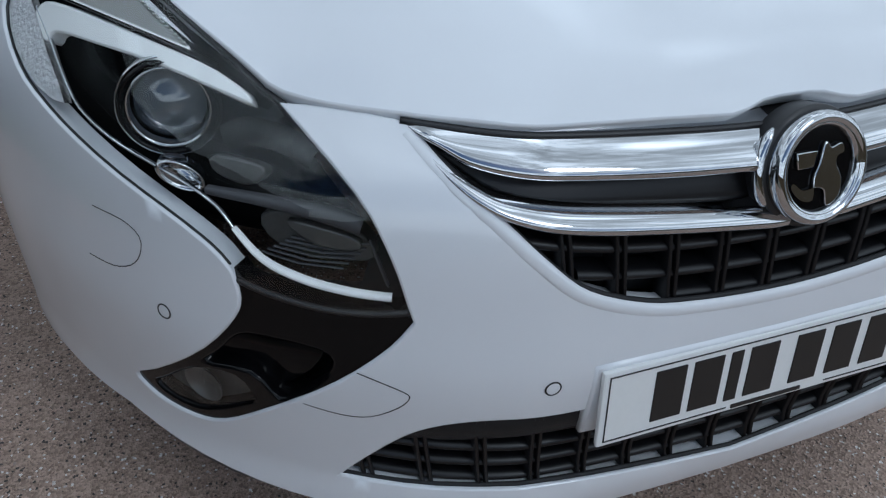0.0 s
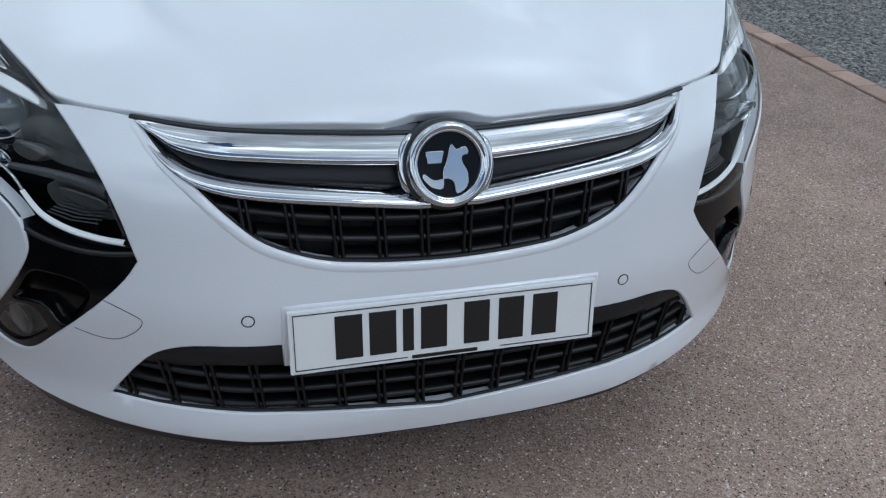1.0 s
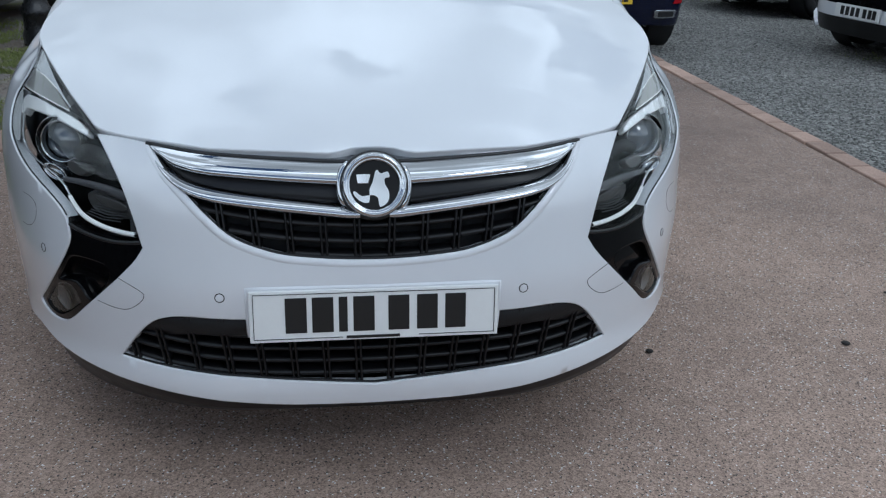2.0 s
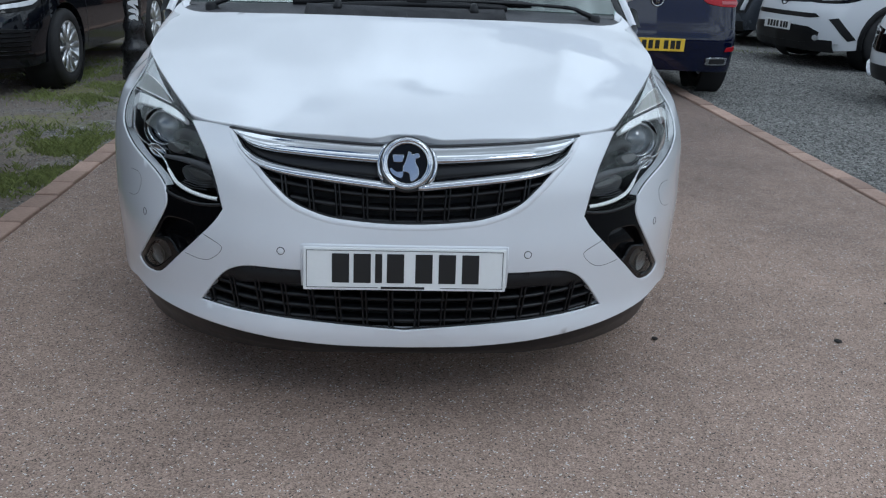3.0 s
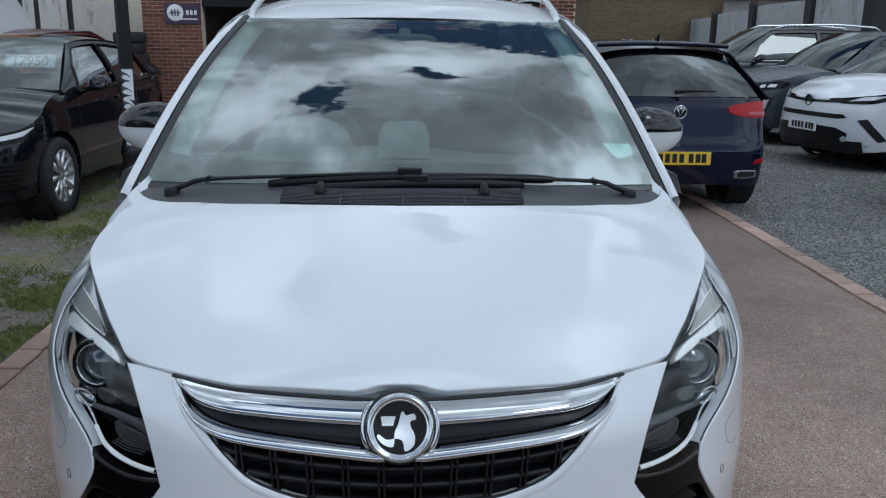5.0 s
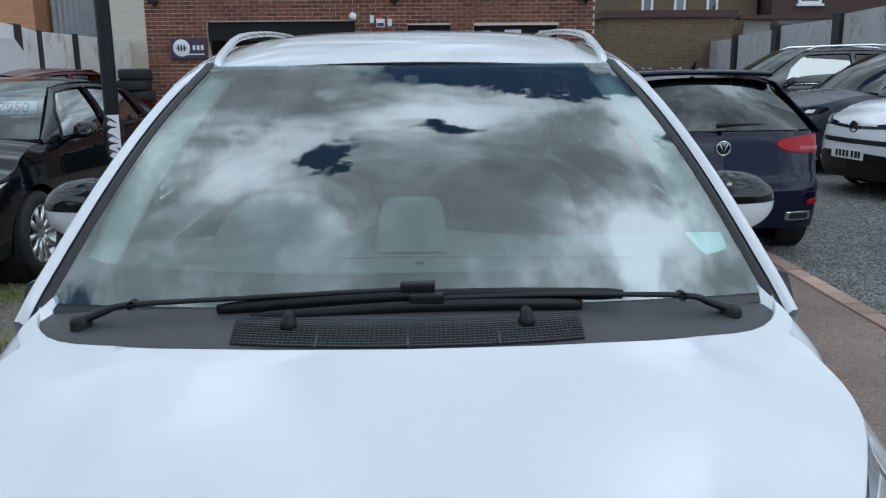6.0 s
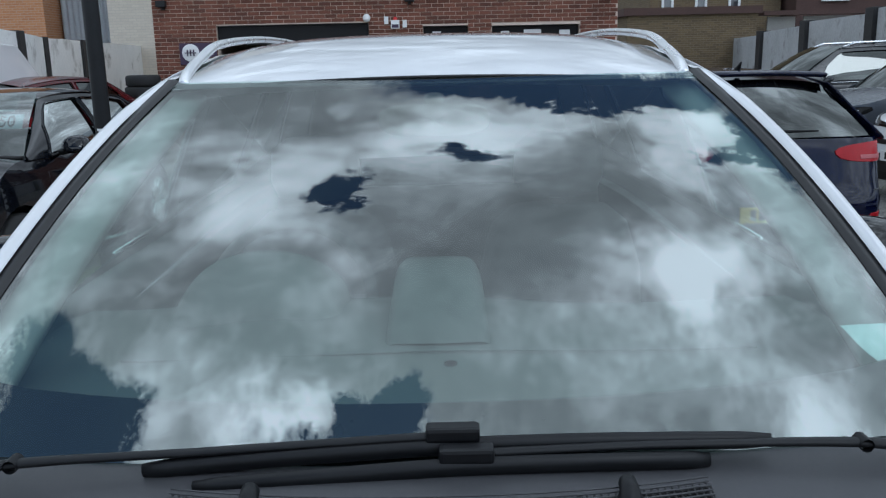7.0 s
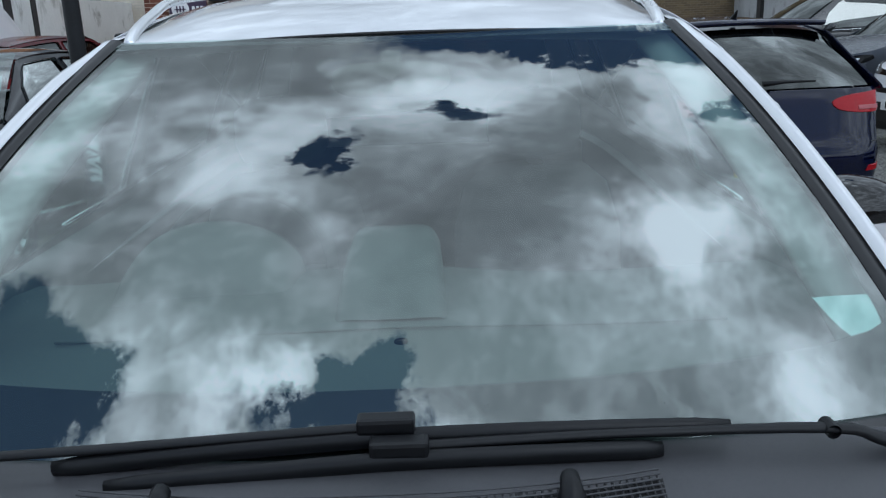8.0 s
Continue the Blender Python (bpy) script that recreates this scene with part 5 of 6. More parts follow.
for arm, blade, con in WIPERS:
    wip = mesh_ob("wiper", *moved(lathe([(-.03, .021), (.0, .021), (.007, .018), (.010, .009), (.0105, .0003)], 20, "z"), Matrix.Translation(arm[0])), WIPER, car, "black windscreen wiper")
    mesh_ob("arm", *tube(soften(arm, n=4), .012, 8, flat=.6, taper=[1.3 - .6 * min(1, i / 10) for i in range(21)]), WIPER, wip)
    mesh_ob("elbow", *moved(lathe([(-.012, .009), (.012, .009)], 10, "y"), Matrix.Translation(arm[2])), WIPER, wip)
    mesh_ob("blade", *tube(soften(blade, n=4), .0095, 8, flat=1.3, taper=[.75] + [1] * 15 + [.75]), WIPER, wip)
    bmc = box_bm(bmesh.new(), (-.034, -.013, -.010), (.034, .013, .010), .005)
    bmesh.ops.translate(bmc, verts=bmc.verts, vec=con)
    part("connector", bmc, WIPER, wip)

# roof, pillars, rails
rz = pchip([1.78, 1.9, 2.1, 2.5, 2.9, 3.4, 3.9, 4.35], [1.524, 1.556, 1.596, 1.637, 1.648, 1.64, 1.60, 1.53])
rw = pchip([1.78, 2.0, 3.0, 4.35], [.60, .615, .62, .56])


def roof_pt(a, y, down=0.0):
    x = a * rw(y)
    return Vector((x, y + (.2 * x * x) * (1 - smoothstep(1.8, 2.6, y)), rz(y) - .022 * abs(a) ** 2 - .028 * abs(a) ** 6 * smoothstep(1.8, 2.1, y) - down))


mesh_ob("roof", *loft([[roof_pt(a, y) for a in np.linspace(-1, 1, 25)] for y in (1.787, 1.81, 1.85, 1.9, 2.0, 2.1, 2.25, 2.4, 2.6, 2.8, 3.1, 3.4, 3.7, 4.0, 4.2, 4.35)]), WHITE, car, "white roof panel")
mesh_ob("roof_seal", *tube([roof_pt(a, 1.782) + Vector((0, 0, -.001)) for a in np.linspace(-1, 1, 25)], .0035, 6), SEAL, car)
mesh_ob("headlining", *loft([[roof_pt(a * .98, y, .035) for a in np.linspace(-1, 1, 13)] for y in (1.83, 2.0, 2.4, 2.9, 3.5, 4.1)]), HEADLINER, car)
for side in (-1, 1):
    rail = mesh_ob("roof_rail", *tube(soften([tuple(roof_pt(side * .965, 1.835) + Vector((0, 0, -.004))), tuple(roof_pt(side * .965, 1.9) + Vector((0, 0, .012))), tuple(roof_pt(side * .96, 2.05) + Vector((0, 0, .03))), tuple(roof_pt(side * .95, 2.3) + Vector((0, 0, .036))), tuple(roof_pt(side * .95, 3.0) + Vector((0, 0, .036))), tuple(roof_pt(side * .95, 3.7) + Vector((0, 0, .045))), tuple(roof_pt(side * .95, 4.1) + Vector((0, 0, 0)))], n=5), .014, 10, flat=.8), SILVER_RAIL, car, "satin silver roof rail")
    # A-pillar: white outer skin over a black seal
    white, seal = [], []
    for s in np.linspace(-.1, 1.02, 30):
        p = screen_fn(side, min(1, max(0, s)))
        if s < 0:
            p += Vector((-side * .2, .3, .5)) * s
        wd, lie = .028 - .006 * s, 1 - .75 * smoothstep(.78, 1.0, s)
        white.append([p + Vector((side * .008, -.003, .010 * lie)), p + Vector((side * .016, -.006, .020 * lie)), p + Vector((side * (.016 + wd * .5), .0, .02 * lie)), p + Vector((side * (.016 + wd), .024, .0)), p + Vector((side * (.012 + wd), .05, -.06))])
        seal.append([p + Vector((-side * .014, -.001, .003)), p + Vector((-side * .006, -.004, .008)), p + Vector((side * .009, -.004, .008)), p + Vector((side * .009, .02, -.02))])
    for y in (1.95, 2.05, 2.2, 2.4, 2.7):
        p = roof_pt(side, y)
        white.append([p + Vector((side * .004, 0, .003)), p + Vector((side * .012, 0, .004)), p + Vector((side * .026, 0, .001)), p + Vector((side * .036, .0, -.015)), p + Vector((side * .034, 0, -.06))])
    mesh_ob("pillar", *loft(white), WHITE, car, "white windscreen pillar")
    mesh_ob("pillar_seal", *loft(seal), SEAL, car)
    mesh_ob("pillar_trim", *loft([[screen_fn(side * (1.0 - .005), s) + Vector((0, .02, -.02)), screen_fn(side * (.885), s) + Vector((0, .035, -.03)), screen_fn(side * .885, s) + Vector((side * .03, .13, -.06)), screen_fn(side * 1.0, s) + Vector((side * .04, .13, -.06))] for s in np.linspace(.02, 1, 12)]), TRIM_PALE, car, "pale pillar trim inside")

    def cabin(y, s):
        """The glazed side: from the belt up to the roof edge."""
        zb, zt = 1.0 + .01 * (y - 1), rz(max(y, 1.8)) - .05
        p = screen_fn(1, min(1, max(0, (y - .97) / .88)))
        top_z = min(zt, p.z - .01 if y < 1.85 else zt)
        z = zb + (top_z - zb) * s
        t = (z - 1.0) / .55
        x = .80 + .06 * smoothstep(1.2, 1.9, y) - .19 * t - .03 * t * t
        if y > 4.0:
            x -= .12 * ((y - 4.0) / .45) ** 2
        return Vector((side * x, y, z))

    wins = [[(1.31, .14), (1.5, .14), (1.5, .8), (1.42, .78)], [(1.55, .1), (2.35, .1), (2.35, .88), (1.75, .88), (1.55, .8)], [(2.45, .1), (3.25, .1), (3.25, .88), (2.45, .88)], [(3.36, .12), (4.1, .2), (3.95, .82), (3.36, .86)]]
    mesh_ob("cabin_side", *bent(cabin, [(1.25, 0), (4.45, 0), (4.3, 1), (1.25, 1)], .07, wins, 0, .003, -side if side > 0 else 1), WHITE, car)
    for k, wq in enumerate(wins):
        g = mesh_ob("side_window", *bent(lambda y, s: cabin(y, s) - Vector((side * .008, 0, 0)), wq, .08), SIDE_GLASS if k < 2 else PRIVACY, car, "side window")
        g.visible_shadow = False
    trimline = [cabin(y, s) + Vector((side * .004, 0, 0)) for y, s in ((1.32, .1), (1.6, .085), (2.4, .085), (3.3, .09), (4.0, .12))]
    mesh_ob("waistline", *tube(trimline, .008, 6), SEAL, car)
    mesh_ob("cabin_lining", *bent(lambda y, s: cabin(y, s) - Vector((side * .014, 0, 0)), [(1.25, 0), (4.45, 0), (4.3, 1), (1.25, 1)], .08, [[(y, s + .06 if s < .3 else s) for y, s in q] for q in wins]), DASH, car)
    mesh_ob("door_strip", *tube([(side * .77, 1.86, 1.125), (side * .79, 2.1, 1.118), (side * .808, 2.42, 1.11)], .006, 6), SILVER, car, "silver strip inside the door")
    mesh_ob("door_card", *loft([[Vector((side * x, y, z)) for y in (1.1, 1.6, 2.4, 4.2)] for x, z in ((.76, .45), (.76, .8), (.765, 1.04), (.80, 1.075), (.84, 1.06), (.86, 1.0))]), DASH, car)

    # door mirror: white lower shell, black upper cap
    mc = Vector((side * .908, 1.62, 1.137))

    def mirror_pt(a, b):
        ca, sa, cb, sb = math.cos(a), math.sin(a), math.cos(b), math.sin(b)
        e = .75
        x = .115 * math.copysign(abs(ca) ** e, ca) * abs(cb) ** .8
        y = .075 * sa * abs(cb) ** .7
        y = y if y < 0 else y * .35
        z = .085 * math.copysign(abs(sb) ** .85, sb) * (1 - .22 * (x / .115) * 1.0)
        return mc + Vector((side * x, y + .25 * x, z))

    dm = mesh_ob("door_mirror", *tube([(side * .80, 1.60, 1.055), (side * .85, 1.61, 1.06), (side * .90, 1.62, 1.075)], .034, 10, flat=.7), WHITE, car, "door mirror, white shell and dark cap")
    mesh_ob("mirror_shell", *loft([[mirror_pt(a, b) for a in np.linspace(0, 2 * math.pi, 33)] for b in np.linspace(-math.pi / 2 + .02, .02, 10)]), WHITE, dm)
    mesh_ob("mirror_cap", *loft([[mirror_pt(a, b) for a in np.linspace(0, 2 * math.pi, 33)] for b in np.linspace(.03, math.pi / 2 - .02, 10)]), CAP_BLACK, dm, "gloss black mirror cap")

# tailgate and rear glass
mesh_ob("tailgate", *loft([[Vector((a * w, y - .08 * a * a, z)) for a in np.linspace(-1, 1, 15)] for y, z, w in ((4.36, 1.5, .60), (4.5, 1.25, .7), (4.6, 1.02, .78), (4.63, .8, .8))]), PRIVACY, car)

# dashboard, binnacle, display hood, steering wheel, seats
rows = []
for y, z, hw in ((.93, 1.042, .70), (1.1, 1.055, .74), (1.3, 1.058, .77), (1.5, 1.056, .79), (1.6, 1.045, .80), (1.66, 1.0, .80), (1.68, .8, .80), (1.66, .55, .8)):
    rows.append([Vector((x * hw, y + .1 * x * x, z + (.03 * math.exp(-((x * hw + .0) / .24) ** 2) + .03 * math.exp(-((x * hw + .36) / .2) ** 2)) * smoothstep(1.15, 1.5, y) * (1 if y < 1.67 else 0) - .012 * abs(x) ** 3)) for x in np.linspace(-1, 1, 61)])
dash = mesh_ob("dashboard", *loft(rows), DASH, car, "grey dashboard behind the windscreen")
rows = []
for t in np.linspace(0, 1, 9):
    w = .098 - .006 * t
    z = 1.075 + .098 * math.sin(min(1, t * 1.15) * math.pi / 2) ** .8
    y = 1.30 + .25 * t
    rows.append([Vector((x, y + .01 * (x / .1) ** 2, 1.06 + (z - 1.06) * (1 - abs(x / w) ** 7) ** .5 if abs(x) < w else 1.06)) for x in np.linspace(-w, w, 25)])
rows.append([Vector((p.x * .97, 1.56, 1.04)) for p in rows[-1]])
mesh_ob("display_hood", *loft(rows), DASH, dash, "raised display hood")
rows = []
for t in np.linspace(0, 1, 9):
    rows.append([Vector((-.352 + x, 1.42 + .17 * t, 1.045 + .14 * math.sin(t * math.pi / 2) ** .6 * math.sqrt(max(0, 1 - (x / .178) ** 2)) ** .85)) for x in np.linspace(-.178, .178, 25)])
rows.append([p + Vector((0, .02, -.03)) for p in rows[-1]])
mesh_ob("instrument_hood", *loft(rows), DASH, dash, "curved hood over the instruments")
mesh_ob("dash_seam", *tube([(x, 1.27 + .05 * x * x, 1.0605 + .012 * math.exp(-(x / .3) ** 2)) for x in np.linspace(-.55, .55, 21)], .0025, 5), DASH, dash)
mesh_ob("light_sensor", *disc((0.02, 1.225, 1.066), .011, (0, -.1, 1)), GLOSS_BLACK, dash)
for x in (-.62, .62):
    mesh_ob("speaker_grille", *bent(lambda a, b: Vector((x + a, 1.12 + b, 1.0515 - .008 * (abs(x + a) / .75) ** 3 + .0)), [(.09 * math.cos(t), .055 * math.sin(t)) for t in np.linspace(0, 2 * math.pi, 24)[:-1]], .03, (), .005, .006, 1, .002), DASH, dash)
wheel_m = Matrix.Translation((-.335, 1.74, 1.03)) @ pose(0, 0, 0, 64, 0, 0)
sw = mesh_ob("steering_wheel", *moved(ring((0, 0, 0), .185, .014, (0, 0, 1), 48), wheel_m), CLOTH, car, "dark steering wheel rim")
mesh_ob("hub", *moved(lathe([(-.03, .07), (.01, .068), (.03, .04), (.035, .0004)], 24, "z"), wheel_m), CLOTH, sw)
for a in (0, 180, 270):
    mesh_ob("spoke", *moved(tube([(.05, 0, 0), (.18, 0, .0)], .016, 8, flat=.5), wheel_m @ pose(0, 0, 0, 0, 0, a)), CLOTH, sw)
for x in (-.36, .36):
    rows = [[Vector((x + .24 * math.copysign(abs(math.cos(a)) ** .5, math.cos(a)) * wd, 2.25 + .22 * (z - .5) + .06 * math.sin(a), z)) for a in np.linspace(0, 2 * math.pi, 21)] for z, wd in ((.5, .9), (.7, 1.0), (.95, 1.0), (1.08, .85), (1.13, .6), (1.14, .1))]
    seat = mesh_ob("front_seat", *loft(rows), CLOTH, car, "dark cloth front seat")
    rows = [[Vector((x + .135 * math.copysign(abs(math.cos(a)) ** .6, math.cos(a)) * wd, 2.4 + .05 * math.sin(a), z)) for a in np.linspace(0, 2 * math.pi, 21)] for z, wd in ((1.16, .3), (1.17, .85), (1.22, 1.0), (1.31, .95), (1.345, .6), (1.35, .1))]
    mesh_ob("headrest", *loft(rows), CLOTH, seat)
    mesh_ob("cushion", *loft([[Vector((x + s * .25, y, .5 + .06 * (1 - abs(s) ** 4))) for s in np.linspace(-1, 1, 11)] for y in (1.75, 1.85, 2.0, 2.25)]), CLOTH, seat)
rv = mesh_ob("rear_view_mirror", *loft([[Vector((.118 * math.copysign(abs(math.cos(a)) ** .55, math.cos(a)) * k, 1.68 + d + .02 * abs(math.cos(a)), 1.436 + .034 * math.copysign(abs(math.sin(a)) ** .7, math.sin(a)) * k)) for a in np.linspace(0, 2 * math.pi, 33)] for d, k in ((-.035, .05), (-.033, .7), (-.02, .95), (0, 1), (.012, .97), (.012, .02))]), MIRROR_BACK, car, "rear-view mirror behind the screen")
mesh_ob("mirror_stem", *tube([(0, 1.70, 1.44), (0, 1.72, 1.465), (0, 1.745, 1.482)], .025, 10, flat=.5, taper=[.6, .8, .9]), MIRROR_BACK, rv)
mesh_ob("cabin_floor", *loft([[Vector((x, y, .35)) for x in (-.82, .82)] for y in (.95, 4.4)]), DARK, car)
mesh_ob("rear_bench", *loft([[Vector((x, y, z)) for x in np.linspace(-.62, .62, 9)] for y, z in ((3.0, .55), (3.1, .95), (3.15, 1.08), (3.22, 1.08), (3.3, .6))]), CLOTH, car)
for s in (-1, 1):
    for y in (.97, 3.72):
        wheel(car, s * .775, y, .335, .2, s, 5, ALLOY, True)
        mesh_ob("arch_liner", *moved(lathe([(-s * .16, .39), (s * .08, .384)], 28, "x"), Matrix.Translation((s * .77, y, .335))), DARK, car)


# ---- the other cars ----
def plate_on(w, parent, rear, zc, material, tilt=0.0):
    y = w(w.end if rear else 0, zc).y
    s = 1 if rear else -1
    p = part("number_plate", box_bm(bmesh.new(), (-.26, -.006, -.0555), (.26, .006, .0555), .003), material, parent, "number plate with plain dark bars")
    p.matrix_basis = Matrix.Translation((0, y + s * .012, zc)) @ pose(0, 0, 0, tilt, 0, 180 if rear else 0)
    for x in (-.17, -.11, -.05, .01, .09, .15, .2):
        box("plate_bar", (x - .02, -.0085, -.036), (x + .02, -.0055, .038), INK, p)
    return p


def make_car(label, m, L, W, roof, paint, belt, hood, cowl, screen, roof_end, tail, wheels, r, rims, spokes=5, pairs=False, clad=None, glass=PRIVACY, nose=.0, group="parked cars", side_glass=None):
    """A parked car, nose at y = 0, tail at y = L. hood: (front edge z, rear z); cowl: y of the screen's foot; screen: y of the roof's start;
    roof_end: y; tail: (y of the foot of the rear glass, z)."""
    c = thing("car", label, "car", m, group)
    hw = W / 2
    w = Wrap([(0, 0), (hw * .45, .02 + nose * .3), (hw * .72, .08 + nose), (hw * .88, .2 + nose), (hw * .955, .42 + nose), (hw * .99, .8), (hw, 1.3), (hw, L - 1.3), (hw * .985, L - .75), (hw * .95, L - .38), (hw * .86, L - .13), (hw * .6, L - .03), (0, L)],
             ([.15, .25, .4, .6, hood[0], hood[0] + .12], [.1, .03, 0, .015, .07, .2]), ([.15, .3, .55, .62, belt, belt + .2], [.1, .03, 0, .03, .12, .2]),
             ([.15, .3, .55, .75, belt - .08, belt, belt + .05], [.06, .015, 0, .01, .03, .065, .12]), (.15, .75), (L - .7, L - .2))
    topz = pchip([-.1, .0, .25, cowl, cowl + .35, L - .5, L + .1], [hood[0], hood[0], hood[0] + .05, hood[1], belt, belt + .03, tail[1]])
    yf, yr = wheels
    us = np.linspace(0, w.end, 60)
    top_line = [(u, topz(w.fy(u))) for u in us]
    path = [(0, .22), (w.uf(hw * .8), .22)] + arch(w, yf, r, r + .055, zb=.24) + arch(w, yr, r, r + .055, zb=.24) + [(w.ur(hw * .8), .24), (w.end, .26)] + top_line[::-1]
    mesh_ob("body", *bent(w, full(path), .07, (), 0, .05, 1, .004, w.end), paint, c)
    if clad:
        for s in (-1, 1):
            for yc in (yf, yr):
                a = arch(w, yc, r, r + .055, zb=.24)
                mesh_ob("arch_trim", *ribbon(w, [(s * u, z) for u, z in a], .075, .002, .008), clad, c)
            mesh_ob("sill_trim", *ribbon(w, [(s * w.uy(y), .27) for y in np.linspace(yf + r + .05, yr - r - .05, 8)], .14, .002, .008), clad, c)
        mesh_ob("lower_trim", *bent(w, [(-w.uf(hw * .85), .2), (w.uf(hw * .85), .2), (w.uf(hw * .85), .34), (-w.uf(hw * .85), .34)], .06, (), .006, .02), clad, c)
    # bonnet deck
    rows = []
    for u, z in top_line:
        p = w(u, z)
        if p.y > cowl + .02:
            break
        rows.append([Vector((p.x * a, p.y - .03 * (1 - a * a) * (1 - smoothstep(0, .3, p.y)) * 0, z + (.015 + .045 * smoothstep(.05, .5, p.y)) * (1 - a * a))) for a in np.linspace(-1, 1, 15)])
    mesh_ob("bonnet", *loft(rows), paint, c)
    xb = w(w.uy(cowl), hood[1]).x
    # screen, roof, rear glass
    def rz2(y):
        t = (y - screen) / (roof_end - screen)
        return roof - .05 * (2 * t - .75) ** 2 + .002
    hr = hw * .66
    scr = [[Vector((a * (xb * .97 + (hr * .97 - xb * .97) * t), cowl - .02 + (screen - cowl + .02) * t + .1 * a * a, hood[1] + .02 + (rz2(screen) - hood[1] - .02) * t + .04 * math.sin(math.pi * t) + .03 * (1 - a * a) * (1 - t))) for a in np.linspace(-1, 1, 13)] for t in np.linspace(0, 1, 9)]
    mesh_ob("windscreen", *loft(scr), glass, c, "windscreen mirroring the sky")
    mesh_ob("screen_foot", *tube([p + Vector((0, -.02, -.01)) for p in scr[0]], .03, 6, flat=.5), BLACK_PLASTIC, c)
    mesh_ob("roof", *loft([[Vector((a * (hr + .01 * math.sin(math.pi * t)), screen + (roof_end - screen) * t + .1 * a * a * (1 - t) , rz2(screen + (roof_end - screen) * t) - .05 * abs(a) ** 3)) for a in np.linspace(-1, 1, 15)] for t in np.linspace(0, 1, 11)]), paint, c)
    tz = tail[1]
    xt = w(w.uy(min(tail[0], L - .12)), tz).x
    rg = [[Vector((a * (hr * .98 + (xt * .93 - hr * .98) * t), roof_end + (tail[0] - roof_end) * t - .08 * a * a, rz2(roof_end) + (tz - rz2(roof_end)) * t + .02 * math.sin(math.pi * t) - .045 * abs(a) ** 3 * (1 - t))) for a in np.linspace(-1, 1, 13)] for t in np.linspace(0, 1, 8)]
    mesh_ob("rear_window", *loft(rg), glass, c, "tinted rear window")

    for s in (-1, 1):
        def cab(y, t):
            zb = topz(y) - .01
            tf, tr = (y - cowl) / (screen - cowl), (tail[0] - y) / max(.05, tail[0] - roof_end)
            k = max(0, min(1, tf, tr))
            zt = zb + (rz2(min(max(y, screen), roof_end)) - .05 - zb) * (k if k < 1 else 1)
            xw = w(w.uy(min(y, L - .15)), zb).x
            tt = (zt - zb) / max(.05, roof - .05 - zb)
            xt2 = xw + (hr - xw) * tt
            return Vector((s * (xw + (xt2 - xw) * t + .02 * math.sin(math.pi * t) * tt), y, zb + (zt - zb) * t))
        y1, y2, y3 = cowl + (screen - cowl) * .55, (screen + roof_end) / 2 - .15, roof_end - .05
        w1 = [(y1, .12), (y2 - .04, .1), (y2 - .04, .9), (screen + .06, .9), (y1 + .15, .72)]
        w2 = [(y2 + .04, .1), (y3 + .12, .12), (y3 - .05, .88), (y2 + .04, .9)]
        mesh_ob("cabin_side", *bent(cab, [(cowl + .05, 0), (tail[0] - .03, 0), (tail[0] - .03, 1), (cowl + .05, 1)], .08, (w1, w2), 0, .015, -1 if s > 0 else 1), paint, c)
        for q in (w1, w2):
            mesh_ob("side_window", *bent(lambda y, t: cab(y, t) - Vector((s * .01, 0, 0)), q, .1), side_glass or glass, c, "tinted side window")
        mesh_ob("waistline", *tube([cab(y, .06) + Vector((s * .006, 0, 0)) for y in np.linspace(y1, y3 + .1, 9)], .009, 6), CHROME if clad else SEAL, c)
        mm = Vector((s * (hw + .07), cowl + .52, belt + .07))
        dmr = mesh_ob("door_mirror", *loft([[mm + Vector((s * .1 * math.cos(a) * k, -.05 * abs(math.sin(a)) ** .8 * k * (1 if math.sin(a) < 0 else -.5) + d, .065 * math.sin(a) * k)) for a in np.linspace(0, 2 * math.pi, 21)] for d, k in ((-.06, .05), (-.05, .7), (-.02, .98), (.03, 1), (.045, .9), (.045, .05))]), paint, c, "door mirror")
        mesh_ob("mirror_foot", *tube([mm + Vector((-s * .13, 0, -.06)), mm + Vector((-s * .03, 0, -.04))], .02, 8), BLACK_PLASTIC, dmr)
        for yy in ((y2 - .12), (y3 + .02)):
            pz = belt - .1
            u = w.uy(yy)
            mesh_ob("door_handle", *ribbon(w, [(s * w.uy(yy - .09), pz), (s * u, pz + .004), (s * w.uy(yy + .09), pz)], .028, .004, .018), paint, c)
        for ys in (y2, cowl + .25):
            mesh_ob("door_joint", *ribbon(w, [(s * w.uy(ys), z) for z in np.linspace(.3, belt - .02, 8)], .006, .0005, .0006), SEAL, c)
        for yc in (yf, yr):
            wheel(c, s * (hw - .11), yc, r, .215, s, spokes, rims, pairs)
            mesh_ob("arch_liner", *moved(lathe([(-s * .13, r + .06), (s * .11, r + .052)], 28, "x"), Matrix.Translation((s * (hw - .13), yc, r + .0))), DARK, c)
    # seats behind the glass
    for x in (-hw * .42, hw * .42):
        mesh_ob("seat", *loft([[Vector((x + .22 * math.cos(a) * k, screen + .55 + .15 * (z - .6) + .07 * math.sin(a), z)) for a in np.linspace(0, 2 * math.pi, 13)] for z, k in ((.5, 1), (belt + .05, 1), (belt + .12, .6), (belt + .15, .6), (belt + .3, .5), (belt + .31, .05))]), CLOTH, c)
    mesh_ob("cabin_floor", *loft([[Vector((x, y, .3)) for x in (-hw * .9, hw * .9)] for y in (.25, L - .25)]), DARK, c)
